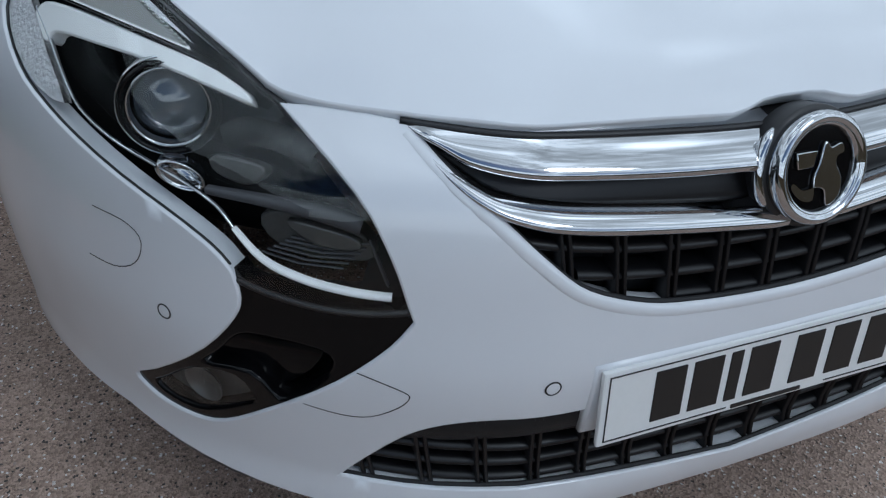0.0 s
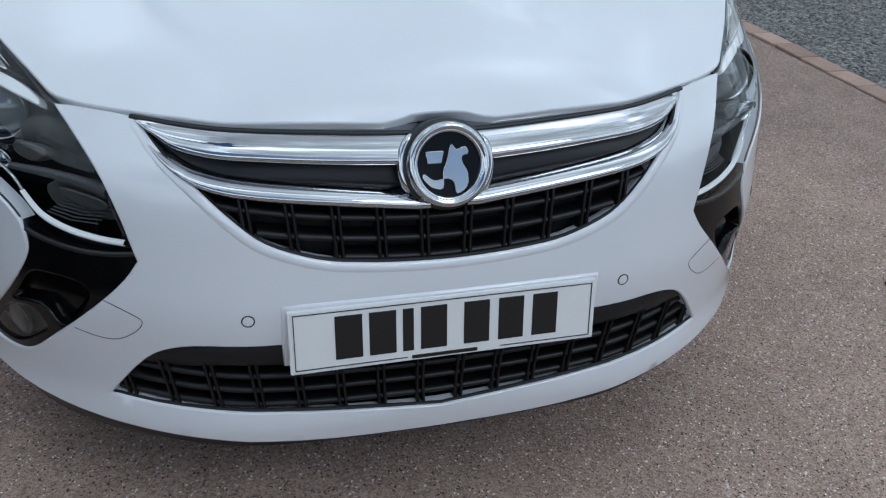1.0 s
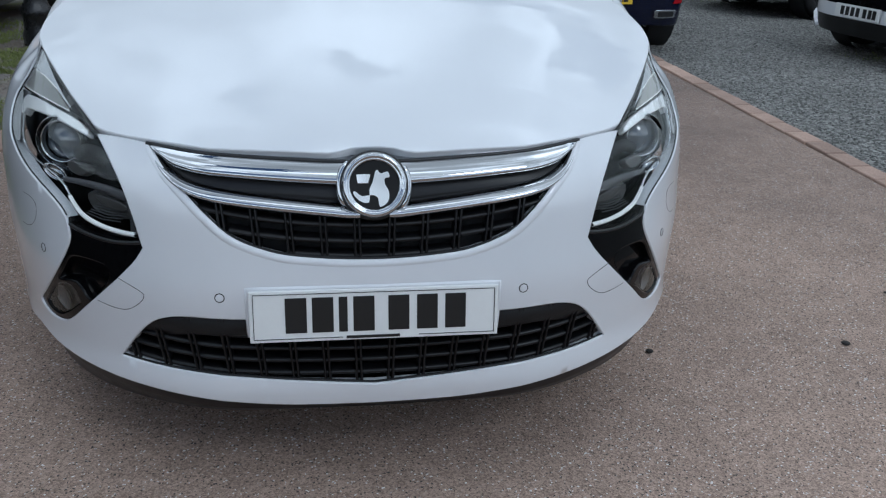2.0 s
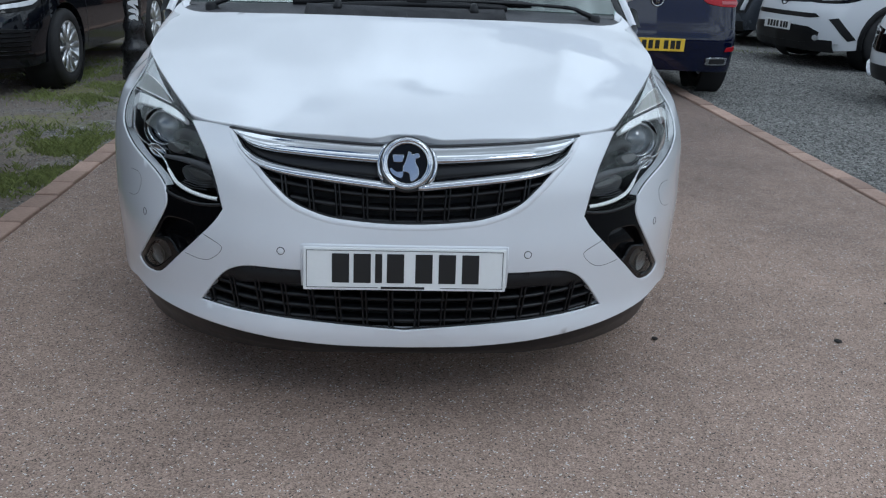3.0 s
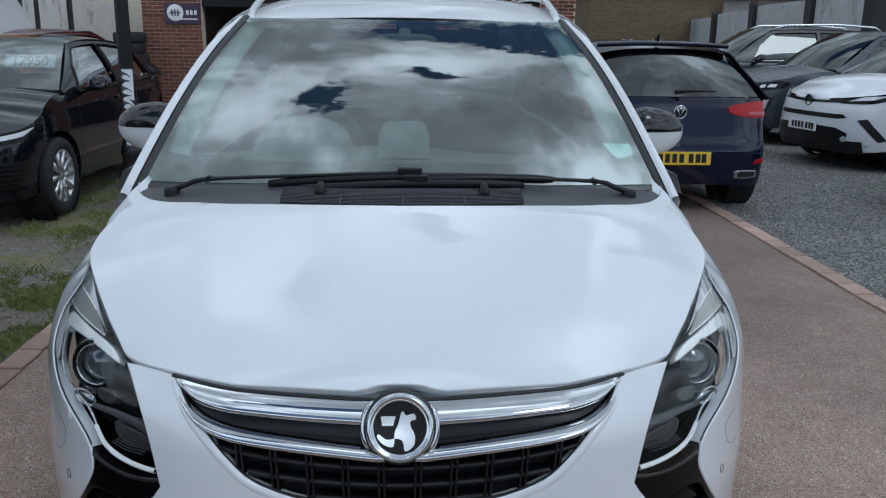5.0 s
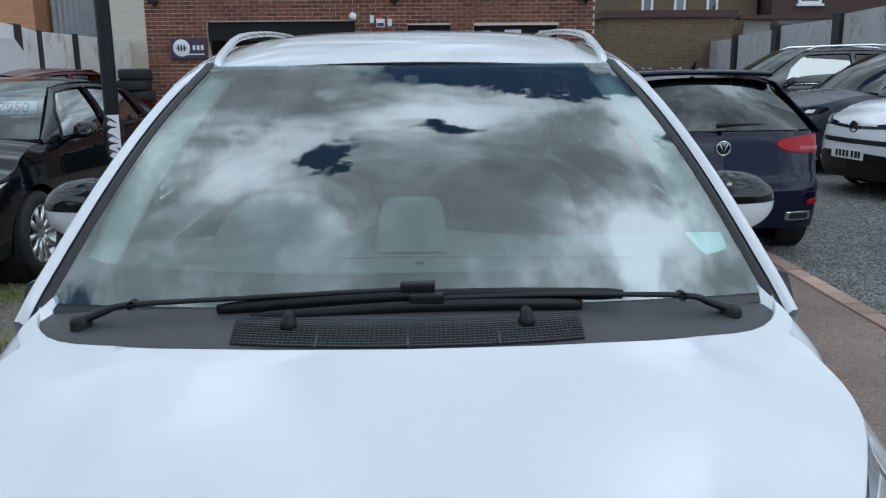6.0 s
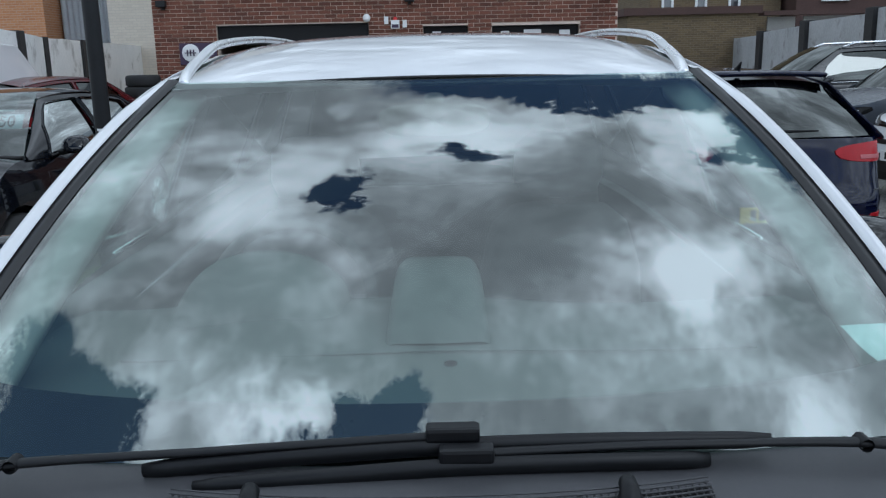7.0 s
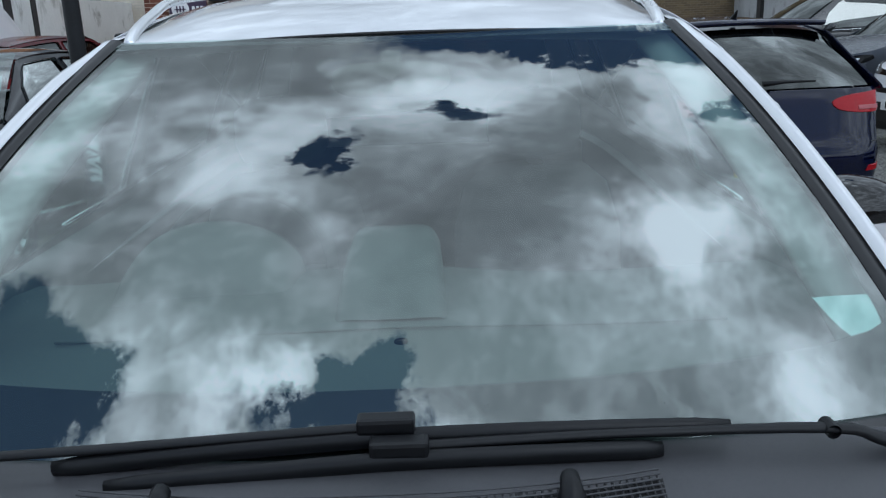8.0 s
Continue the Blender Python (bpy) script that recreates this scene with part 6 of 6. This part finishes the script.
    mesh_ob("dashboard", *loft([[Vector((x, y, z)) for x in np.linspace(-xb * .9, xb * .9, 5)] for y, z in ((cowl + .1, hood[1] - .02), (cowl + .5, hood[1] - .02), (cowl + .55, .5))]), CLOTH, c)
    return c, w


def sym(pts):
    return [(-x, z) for x, z in pts]


def pair(name, w, where, pts, material, parent, off=.004, rim=.012, label="", h=.04):
    for q in (pts, sym(pts)):
        patch(name, w, where(w, q), material, parent, off, rim, h, label)


# dark blue hatchback, tail towards the camera
gc, gw = make_car("dark blue hatchback seen from behind on the tarmac", Matrix.Translation((2.3, 5.56 + 4.26, 0)) @ pose(0, 0, 0, 0, 0, 180), 4.26, 1.76, 1.45, PAINT_NAVY, .93, (.68, .93), 1.05, 1.75, 3.55, (4.02, .98), (.85, 3.47), .315, ALLOY)
pair("tail_lamp", gw, on_rear, soften([(.42, .895), (.5, .925), (.62, .94), (.80, .95), (.845, .94), (.85, .84), (.80, .815), (.60, .82), (.46, .845)], True, 2), RED_LAMP, gc, .008, .02, "red tail lamp")
pair("lamp_strip", gw, on_rear, [(.60, .838), (.84, .828), (.845, .85), (.60, .862)], PINK_LAMP, gc, .013, .008)
patch("bumper_step", gw, on_rear(gw, [(-.86, .585), (.86, .585), (.86, .615), (-.86, .615)]), PAINT_NAVY, gc, .03, .04, .04)
patch("bumper_skirt", gw, on_rear(gw, [(-.84, .25), (.84, .25), (.85, .39), (-.85, .39)]), MESH_BLACK, gc, .006, .03, .04)
patch("chrome_trim", gw, on_rear(gw, [(-.82, .392), (.82, .392), (.82, .399), (-.82, .399)]), CHROME, gc, .012, .01, .04)
pair("exhaust_trim", gw, on_rear, soften([(.50, .315), (.68, .315), (.69, .345), (.68, .375), (.50, .375), (.49, .345)], True, 3), CHROME, gc, .016, .03, "chrome exhaust trim")
pair("exhaust_hole", gw, on_rear, [(.52, .325), (.665, .325), (.672, .345), (.665, .365), (.52, .365)], DARK, gc, .018, .004)
pair("reflector", gw, on_rear, [(.66, .43), (.84, .435), (.845, .475), (.68, .465)], RED_LAMP, gc, .006, .01, "red reflector")
patch("tailgate_joint", gw, on_rear(gw, [(-.7, .62), (.7, .62), (.7, .625), (-.7, .625)]), SEAL, gc, .002, .004, .04)
plate_on(gw, gc, True, .485, PLATE_Y)
be = mesh_ob("badge", *ring((0, gw(gw.end, .86).y + .012, .86), .052, .007, (0, 1, 0), 32), CHROME, gc, "round chrome badge, plain")
mesh_ob("badge_plate", *disc((0, gw(gw.end, .86).y + .008, .86), .05, (0, 1, 0), 28), PAINT_NAVY, be)
mesh_ob("badge_bars", *joined(*[tube([(a, gw(gw.end, .86).y + .014, .86 + b) for a, b in q], .006, 5) for q in (((-.03, .036), (0, -.036)), ((0, -.036), (.03, .036)), ((-.012, .046), (0, .01)), ((0, .01), (.012, .046)))]), CHROME, be)
mesh_ob("rear_wiper", *tube([(.02, 4.05, 1.02), (-.12, 4.045, 1.03), (-.34, 4.03, 1.028)], .014, 6, taper=[1.5, 1, .5]), WIPER, gc, "black rear wiper")
mesh_ob("spoiler", *loft([[Vector((x, y + .06 * (x / .6) ** 2 * -1, z - .02 * (x / .6) ** 2)) for x in np.linspace(-.6, .6, 13)] for y, z in ((3.42, 1.44), (3.585, 1.43), (3.6, 1.414), (3.555, 1.395))]), PAINT_NAVY, gc)
mesh_ob("aerial", *tube([(0, 3.32, 1.44), (0, 3.36, 1.47), (0, 3.40, 1.5)], .022, 6, taper=[1.2, .7, .25]), BLACK_PLASTIC, gc, "black shark-fin aerial")

# black hatchback, nose towards the camera
ac, aw = make_car("black hatchback with a price board in its windscreen", Matrix.Translation((-3.66, 4.68, 0)) @ pose(0, 0, 0, 0, 0, -1.2), 4.03, 1.76, 1.42, PAINT_BLACK, .95, (.70, .96), 1.0, 1.72, 3.3, (3.85, 1.0), (.8, 3.36), .315, ALLOY, 10, False, glass=HATCH_GLASS, side_glass=SKY_GLASS)
pair("headlamp", aw, on_front, soften([(.34, .655), (.55, .69), (.76, .73), (.845, .77), (.84, .70), (.80, .66), (.60, .625), (.40, .62)], True, 2), GLOSS_BLACK, ac, .004, .02, "slim headlamp")
pair("light_bar", aw, on_front, [(.40, .64), (.62, .655), (.80, .69), (.83, .745), (.79, .72), (.60, .68), (.40, .66)], CLEAR_LAMP, ac, .009, .006, "pale daytime light bar")
patch("grille", aw, on_front(aw, soften([(-.3, .66), (.3, .66), (.42, .5), (.3, .36), (-.3, .36), (-.42, .5)], True, 2)), MESH_BLACK, ac, .004, .02, .04, "black mesh grille")
pair("side_intake", aw, on_front, [(.5, .32), (.77, .33), (.82, .5), (.6, .52)], MESH_BLACK, ac, .004, .02, "black side intake")
pair("intake_trim", aw, on_front, [(.48, .30), (.80, .30), (.80, .325), (.49, .325)], GLOSS_BLACK, ac, .012, .02)
for k in range(5):
    pair("intake_slat", aw, on_front, [(.53, .345 + .034 * k), (.79, .35 + .034 * k), (.79, .357 + .034 * k), (.53, .352 + .034 * k)], GLOSS_BLACK, ac, .01, .006)
plate_on(aw, ac, False, .43, PLATE_W)

# price board: pale figures behind the windscreen
board = thing("price_board", "pale price figures behind the black hatchback's windscreen", "price board", Matrix.Translation((-3.345, 6.15, 1.195)) @ pose(0, 0, 0, 60, 0, -1.2) @ Matrix.Diagonal((.64, .64, 1, 1)))
txt = bpy.data.curves.new("figures", "FONT")
txt.body, txt.size, txt.extrude, txt.align_x = "17950", .2, .002, "CENTER"
tmp = new("figures_source", txt)
me = bpy.data.meshes.new_from_object(tmp.evaluated_get(bpy.context.evaluated_depsgraph_get()))
bpy.data.objects.remove(tmp)
me.materials.append(INK)
fig = new("figures", me)
fig.parent, fig.location = board, (.17, -.07, .012)
for k in range(5):
    box("figure_card", (-.165 + .134 * k, -.09, 0), (-.04 + .134 * k, .09, .006), STICKER, board)
box("board_line", (-.05, .13, 0), (.38, .15, .005), STICKER, board)

# white crossover, nose into the yard
cc, cw = make_car("white crossover with black lower trim on gravel", Matrix.Translation((4.8, 8.7, 0)) @ pose(0, 0, 0, 0, 0, -79), 4.36, 1.8, 1.55, WHITE, 1.0, (.80, 1.02), 1.05, 1.85, 3.2, (4.1, 1.15), (.94, 3.58), .345, ALLOY_DARK, 5, True, BLACK_PLASTIC, nose=.06)
pair("headlamp", cw, on_front, soften([(.30, .80), (.5, .82), (.75, .86), (.87, .90), (.86, .84), (.80, .775), (.6, .76), (.45, .765)], True, 2), GLOSS_BLACK, cc, .005, .02, "slim dark headlamp")
pair("lamp_glass", cw, on_front, [(.56, .785), (.78, .81), (.84, .86), (.70, .84)], CLEAR_LAMP, cc, .009, .008)
patch("grille_line", cw, on_front(cw, soften([(-.5, .77), (0, .745), (.5, .77), (.5, .79), (0, .775), (-.5, .79)], True, 2)), GLOSS_BLACK, cc, .006, .02, .04)
patch("upper_intake", cw, on_front(cw, [(-.6, .6), (-.55, .635), (.55, .635), (.6, .6), (.5, .585), (-.5, .585)]), MESH_BLACK, cc, .004, .02, .04)
patch("lower_intake", cw, on_front(cw, soften([(-.62, .36), (-.5, .48), (.5, .48), (.62, .36), (.5, .3), (-.5, .3)], True, 2)), MESH_BLACK, cc, .008, .02, .04, "black honeycomb lower intake")
pair("fog_slot", cw, on_front, [(.70, .58), (.78, .60), (.86, .36), (.84, .34)], BLACK_PLASTIC, cc, .006, .02, "black slot beside the bumper")
pair("fog_lamp", cw, on_front, [(.60 + .03 * math.cos(a), .36 + .03 * math.sin(a)) for a in np.linspace(0, 2 * math.pi, 13)[:-1]], CLEAR_LAMP, cc, .014, .01, h=.02)
plate_on(cw, cc, False, .47, PLATE_W)
mesh_ob("badge", *joined(ring((0, cw(0, .765).y - .012, .765), .06, .008, (0, -1, 0), 28), disc((0, cw(0, .765).y - .006, .765), .058, (0, -1, 0), 24)), ALLOY_DARK, cc, "round dark badge, plain")

# graphite crossover next to it
kc, kw = make_car("graphite grey crossover beside the white one", Matrix.Translation((4.8, 11.3, 0)) @ pose(0, 0, 0, 0, 0, -84), 4.5, 1.86, 1.6, PAINT_GREY, 1.0, (.86, 1.03), 1.15, 1.95, 3.5, (4.25, 1.12), (.9, 3.6), .345, ALLOY_DARK, 5, True, BLACK_PLASTIC, nose=.04)
pair("headlamp", kw, on_front, soften([(.42, .80), (.6, .84), (.80, .88), (.885, .885), (.87, .80), (.75, .755), (.5, .75)], True, 2), GLOSS_BLACK, kc, .004, .02, "headlamp with pale light blocks")
for k in range(4):
    pair("lamp_block", kw, on_front, [(.46 + .1 * k, .765 + .012 * k), (.53 + .1 * k, .77 + .012 * k), (.54 + .1 * k, .805 + .015 * k), (.48 + .1 * k, .80 + .015 * k)], CLEAR_LAMP, kc, .009, .01)
patch("grille", kw, on_front(kw, soften([(-.4, .80), (.4, .80), (.5, .7), (.4, .5), (-.4, .5), (-.5, .7)], True, 2)), MESH_BLACK, kc, .005, .02, .04)
pair("side_intake", kw, on_front, [(.66, .45), (.8, .46), (.84, .66), (.72, .66)], BLACK_PLASTIC, kc, .004, .02)
pair("intake_lamp", kw, on_front, [(.74, .5), (.79, .5), (.81, .64), (.77, .64)], CLEAR_LAMP, kc, .009, .01)
plate_on(kw, kc, False, .45, PLATE_W)

# white hatchback further along the row
wc, ww = make_car("white hatchback with a black grille on gravel", Matrix.Translation((4.55, 5.38, 0)) @ pose(0, 0, 0, 0, 0, -80), 4.0, 1.74, 1.48, WHITE, .97, (.76, .97), 1.0, 1.75, 3.3, (3.9, 1.05), (.83, 3.4), .32, ALLOY_DARK, 5, True, nose=.04)
patch("grille", ww, on_front(ww, soften([(-.5, .62), (.5, .62), (.62, .52), (.5, .46), (-.5, .46), (-.62, .52)], True, 2)), GLOSS_BLACK, wc, .006, .02, .04, "gloss black grille")
patch("lower_intake", ww, on_front(ww, [(-.62, .2), (.62, .2), (.6, .34), (-.6, .34)]), MESH_BLACK, wc, .006, .02, .04)
pair("headlamp", ww, on_front, soften([(.45, .66), (.7, .69), (.82, .74), (.82, .66), (.7, .61), (.5, .61)], True, 2), GLOSS_BLACK, wc, .004, .02, "dark headlamp")
pair("lamp_glass", ww, on_front, [(.52, .635), (.78, .68), (.78, .70), (.55, .655)], CLEAR_LAMP, wc, .009, .008)
pair("bumper_blade", ww, on_front, soften([(.62, .22), (.78, .24), (.84, .38), (.79, .36), (.70, .28)], True, 2), WHITE, wc, .03, .04, "white bumper corner blade")
plate_on(ww, wc, False, .41, PLATE_W)

# dark grey estate with roof rails, further off
sc_, sw_ = make_car("dark grey tall estate with silver roof rails", Matrix.Translation((4.3, 14.15, 0)) @ pose(0, 0, 0, 0, 0, -90), 4.7, 1.88, 1.68, PAINT_SLATE, 1.08, (.9, 1.1), 1.2, 2.0, 4.0, (4.5, 1.15), (.95, 3.7), .35, ALLOY, 5, False, CHROME)
for s in (-1, 1):
    mesh_ob("roof_rail", *tube([(s * .56, 2.1, 1.63), (s * .57, 2.3, 1.70), (s * .57, 3.2, 1.72), (s * .56, 3.9, 1.68), (s * .56, 4.0, 1.62)], .02, 8), SILVER_RAIL, sc_, "silver roof rail")
pair("headlamp", sw_, on_front, [(.5, .82), (.85, .9), (.86, .82), (.55, .76)], GLOSS_BLACK, sc_, .004, .02)

# black crossover close by, tail end near the lamp post
nc, nw = make_car("black crossover with dark alloy wheels, close by", Matrix.Translation((-2.97, 2.82, 0)) @ pose(0, 0, 0, 0, 0, 180), 4.4, 1.82, 1.6, PAINT_BLACK, 1.0, (.85, 1.03), 1.1, 1.9, 3.4, (4.2, 1.12), (.86, 3.5), .345, ALLOY_DARK, 5, True, BLACK_PLASTIC)

# red hatchback by the white wall
rc, rwp = make_car("dark red hatchback by the white wall", Matrix.Translation((-5.35, 11.1 + 4.0, 0)) @ pose(0, 0, 0, 0, 0, 166), 4.0, 1.72, 1.47, PAINT_RED, .95, (.72, .97), .95, 1.7, 3.5, (3.9, 1.0), (.8, 3.3), .31, ALLOY)
pair("tail_lamp", rwp, on_rear, [(.6, .7), (.8, .72), (.82, .93), (.7, .95)], RED_LAMP, rc, .006, .02)

# white van, only its rear corner in view
van = thing("van", "white panel van by the wall", "van", Matrix.Translation((-6.9, 9.3, 0)) @ Matrix.Diagonal((1, 1, 1.06, 1)), "parked cars")
prof = [(-.92, .35), (-.95, .8), (-.93, 1.3), (-.84, 1.75), (-.7, 1.86), (.7, 1.86), (.84, 1.75), (.93, 1.3), (.95, .8), (.92, .35)]
prof = soften(prof, n=3)
mesh_ob("body", *loft([[Vector((x * k, y, .3 + (z - .3) * k2)) for x, z in prof] for y, k, k2 in ((-.06, .02, .5), (-.05, .93, .97), (0, .98, .99), (.1, 1, 1), (2, 1, 1), (3.2, .97, .98), (4.2, .9, .6), (4.6, .8, .5), (4.62, .02, .4))]), WHITE, van)
mesh_ob("door_seal", *tube([(.88, -.055, .5), (.86, -.055, 1.3), (.8, -.06, 1.7), (.62, -.06, 1.8)], .012, 6), SEAL, van)
for s in (-1, 1):
    for y in (.8, 3.5):
        wheel(van, s * .84, y, .33, .2, s, 5, ALLOY)


# ---- tyres, grass, stones, bricks ----
base_t = mesh_ob("tyre", *moved(tyre_mesh(.31, .2), pose(0, 0, 0, 0, 90, 0)), RUBBER)
tagged(base_t, "worn black tyre in a stack by the workshop", "tyre", "tyre stack")
base_t.matrix_basis = pose(-5.45, 15.9, .1)
for k in range(1, 7):
    copy_thing(base_t, pose(-5.45 + .03 * math.sin(k * 2.1), 15.9 + .03 * math.cos(k * 1.7), .1 + .205 * k))

random.seed(11)


def grass(patches, count, seed):
    """Short blades in tufts."""
    rng = random.Random(seed)
    v, f = [], []
    for _ in range(count):
        cx, cy, sx, sy = rng.choice(patches)
        x, y = rng.gauss(cx, sx), rng.gauss(cy, sy)
        if -1.83 < x < 2.83 or noise.noise((x * 2.2, y * 2.2, 5)) + .7 * noise.noise((x * 9, y * 9, 2)) < rng.uniform(-.2, .5):
            continue
        h, a, l = rng.uniform(.012, .042), rng.uniform(0, 6.28), rng.uniform(-.02, .02)
        dx, dy = .004 * math.cos(a), .004 * math.sin(a)
        n = len(v)
        v += [(x - dx, y - dy, -.02), (x + dx, y + dy, -.02), (x + dx * .6 + l * .4, y + dy * .6 + l * .4, -.02 + h * .6), (x + l * 1.4, y + l * 1.2, -.02 + h)]
        f += [(n, n + 1, n + 2), (n, n + 2, n + 3)]
    return v, f


turf = [(-2.0, 2.6, .1, .3), (-2.15, 3.2, .2, .25), (-2.6, 3.5, .22, .16), (-1.95, 3.3, .07, .45), (-2.0, 1.6, .1, .4), (-2.4, 5.0, .25, .2), (-2.5, 5.7, .25, .4), (-2.7, 6.4, .3, .35), (-2.2, 5.4, .14, .6)]
tagged(mesh_ob("grass", *grass(turf, 34000, 3), GRASS, smooth=False), "patchy short grass along the brick kerb", "grass", kind="stuff")
tagged(mesh_ob("weeds", *grass([(5.3, 5.6, .25, .15), (4.6, 9.8, .5, .15), (-2.75, 4.95, .1, .1)], 1500, 5), GRASS, smooth=False), "small weeds in the gravel", "weeds", kind="stuff")


def stones(n, area_fn, seed, lo, hi):
    rng = random.Random(seed)
    v, f = [], []
    octa = [(1, 0, 0), (-1, 0, 0), (0, 1, 0), (0, -1, 0), (0, 0, 1), (0, 0, -.5)]
    tri = [(0, 2, 4), (2, 1, 4), (1, 3, 4), (3, 0, 4), (2, 0, 5), (1, 2, 5), (3, 1, 5), (0, 3, 5)]
    for _ in range(n):
        x, y = area_fn(rng)
        s, a = rng.uniform(lo, hi), rng.uniform(0, 6.28)
        k, c, q = len(v), math.cos(a), math.sin(a)
        e = rng.uniform(.6, 1.0)
        for p in octa:
            j = 1 + rng.uniform(-.3, .3)
            px, py, pz = p[0] * s * j, p[1] * s * e * j, p[2] * s * .6 * j
            v.append((x + c * px - q * py, y + q * px + c * py, -.016 + pz))
        f += [tuple(k + i for i in t) for t in tri]
    return v, f


tagged(mesh_ob("gravel", *stones(42000, lambda r: (2.82 + 4.6 * r.random() ** 1.2, 1.2 + 8.5 * r.random()), 8, .005, .014), STONES, smooth=False), "loose grey gravel beside the driveway", "gravel", kind="stuff")
tagged(mesh_ob("grit", *stones(8000, lambda r: (-1.84 - 2.2 * r.random() ** 1.3, 1.0 + 6.5 * r.random()), 9, .005, .012), GRIT, smooth=False), "loose grit and small stones by the kerb", "gravel", kind="stuff")

# brick kerbs
random.seed(21)


def brick_mesh(name, l, w, h, material):
    bm = box_bm(bmesh.new(), (-l / 2, -w / 2, 0), (l / 2, w / 2, h))
    bmesh.ops.bevel(bm, geom=[e for e in bm.edges if all(v.co.z > h - 1e-4 for v in e.verts)], offset=.005, segments=1, affect="EDGES")
    me = bpy.data.meshes.new(name)
    bm.to_mesh(me)
    bm.free()
    me.materials.append(material)
    return me


kb = brick_mesh("brick", .212, .112, .05, KERB_BRICK)
kb2 = brick_mesh("brick", .212, .126, .05, KERB_BRICK)
for name, xc, me, wd in (("kerb", -1.752, kb, .06), ("kerb", 2.725, kb2, .068)):
    kerb = box(name, (xc - wd, -3.91, -.03), (xc + wd, 14.41, -.006), MORTAR, None)
    tagged(kerb, "worn red brick kerb along the tarmac", "kerb", "kerbs", "structure")
    for k in range(82):
        b = new("brick", me)
        b.parent = kerb
        b.matrix_basis = pose(xc + random.uniform(-.004, .004), -3.8 + .2235 * k, -.036 + random.uniform(-.003, .003), random.uniform(-.8, .8), random.uniform(-.8, .8), 90 + random.uniform(-1.5, 1.5))

# bricks of the workshop front: those of the pier by the sign and of one band are single pieces
fb = brick_mesh("brick", .215, .065, .012, BRICK)
hb2 = brick_mesh("brick", .102, .065, .012, BRICK)
rest_v, rest_f = [], []
proto = {}
for key, me in (("s", fb), ("h", hb2)):
    proto[key] = ([v.co.copy() for v in me.vertices], [tuple(p.vertices) for p in me.polygons])
single = 0
for row in range(0, 48):
    z = .04 + row * .075
    shift = 0 if row % 2 else .1125
    cuts = [FX0] + [v for a, b, top in OPEN if z - .03 < top for v in (a, b)] + [FX1]
    for k in range(-1, 41):
        x0 = FX0 + shift + k * .225 + .005
        for a, b in zip(cuts[::2], cuts[1::2]):
            lo, hi = max(x0, a + .004), min(x0 + .215, b - .004)
            if hi - lo < .03:
                continue
            x, whole = (lo + hi) / 2, hi - lo > .2145
            m = pose(x, FY, z, 90 + random.uniform(-.5, .5), random.uniform(-.4, .4), 0)
            near = x < -4.18 or 2.4 < z < 2.48
            if near and whole and single < 300:
                br = new("brick", fb)
                br.parent, br.matrix_basis = pier_a, m
                single += 1
            else:
                n = len(rest_v)
                kx = (hi - lo) / .215
                rest_v += [m @ Vector((p.x * kx, p.y, p.z)) for p in proto["s"][0]]
                rest_f += [tuple(n + i for i in t) for t in proto["s"][1]]
rest = mesh_ob("brickwork", rest_v, rest_f, BRICK, pier_a, smooth=False)
tagged(rest, kind="stuff")
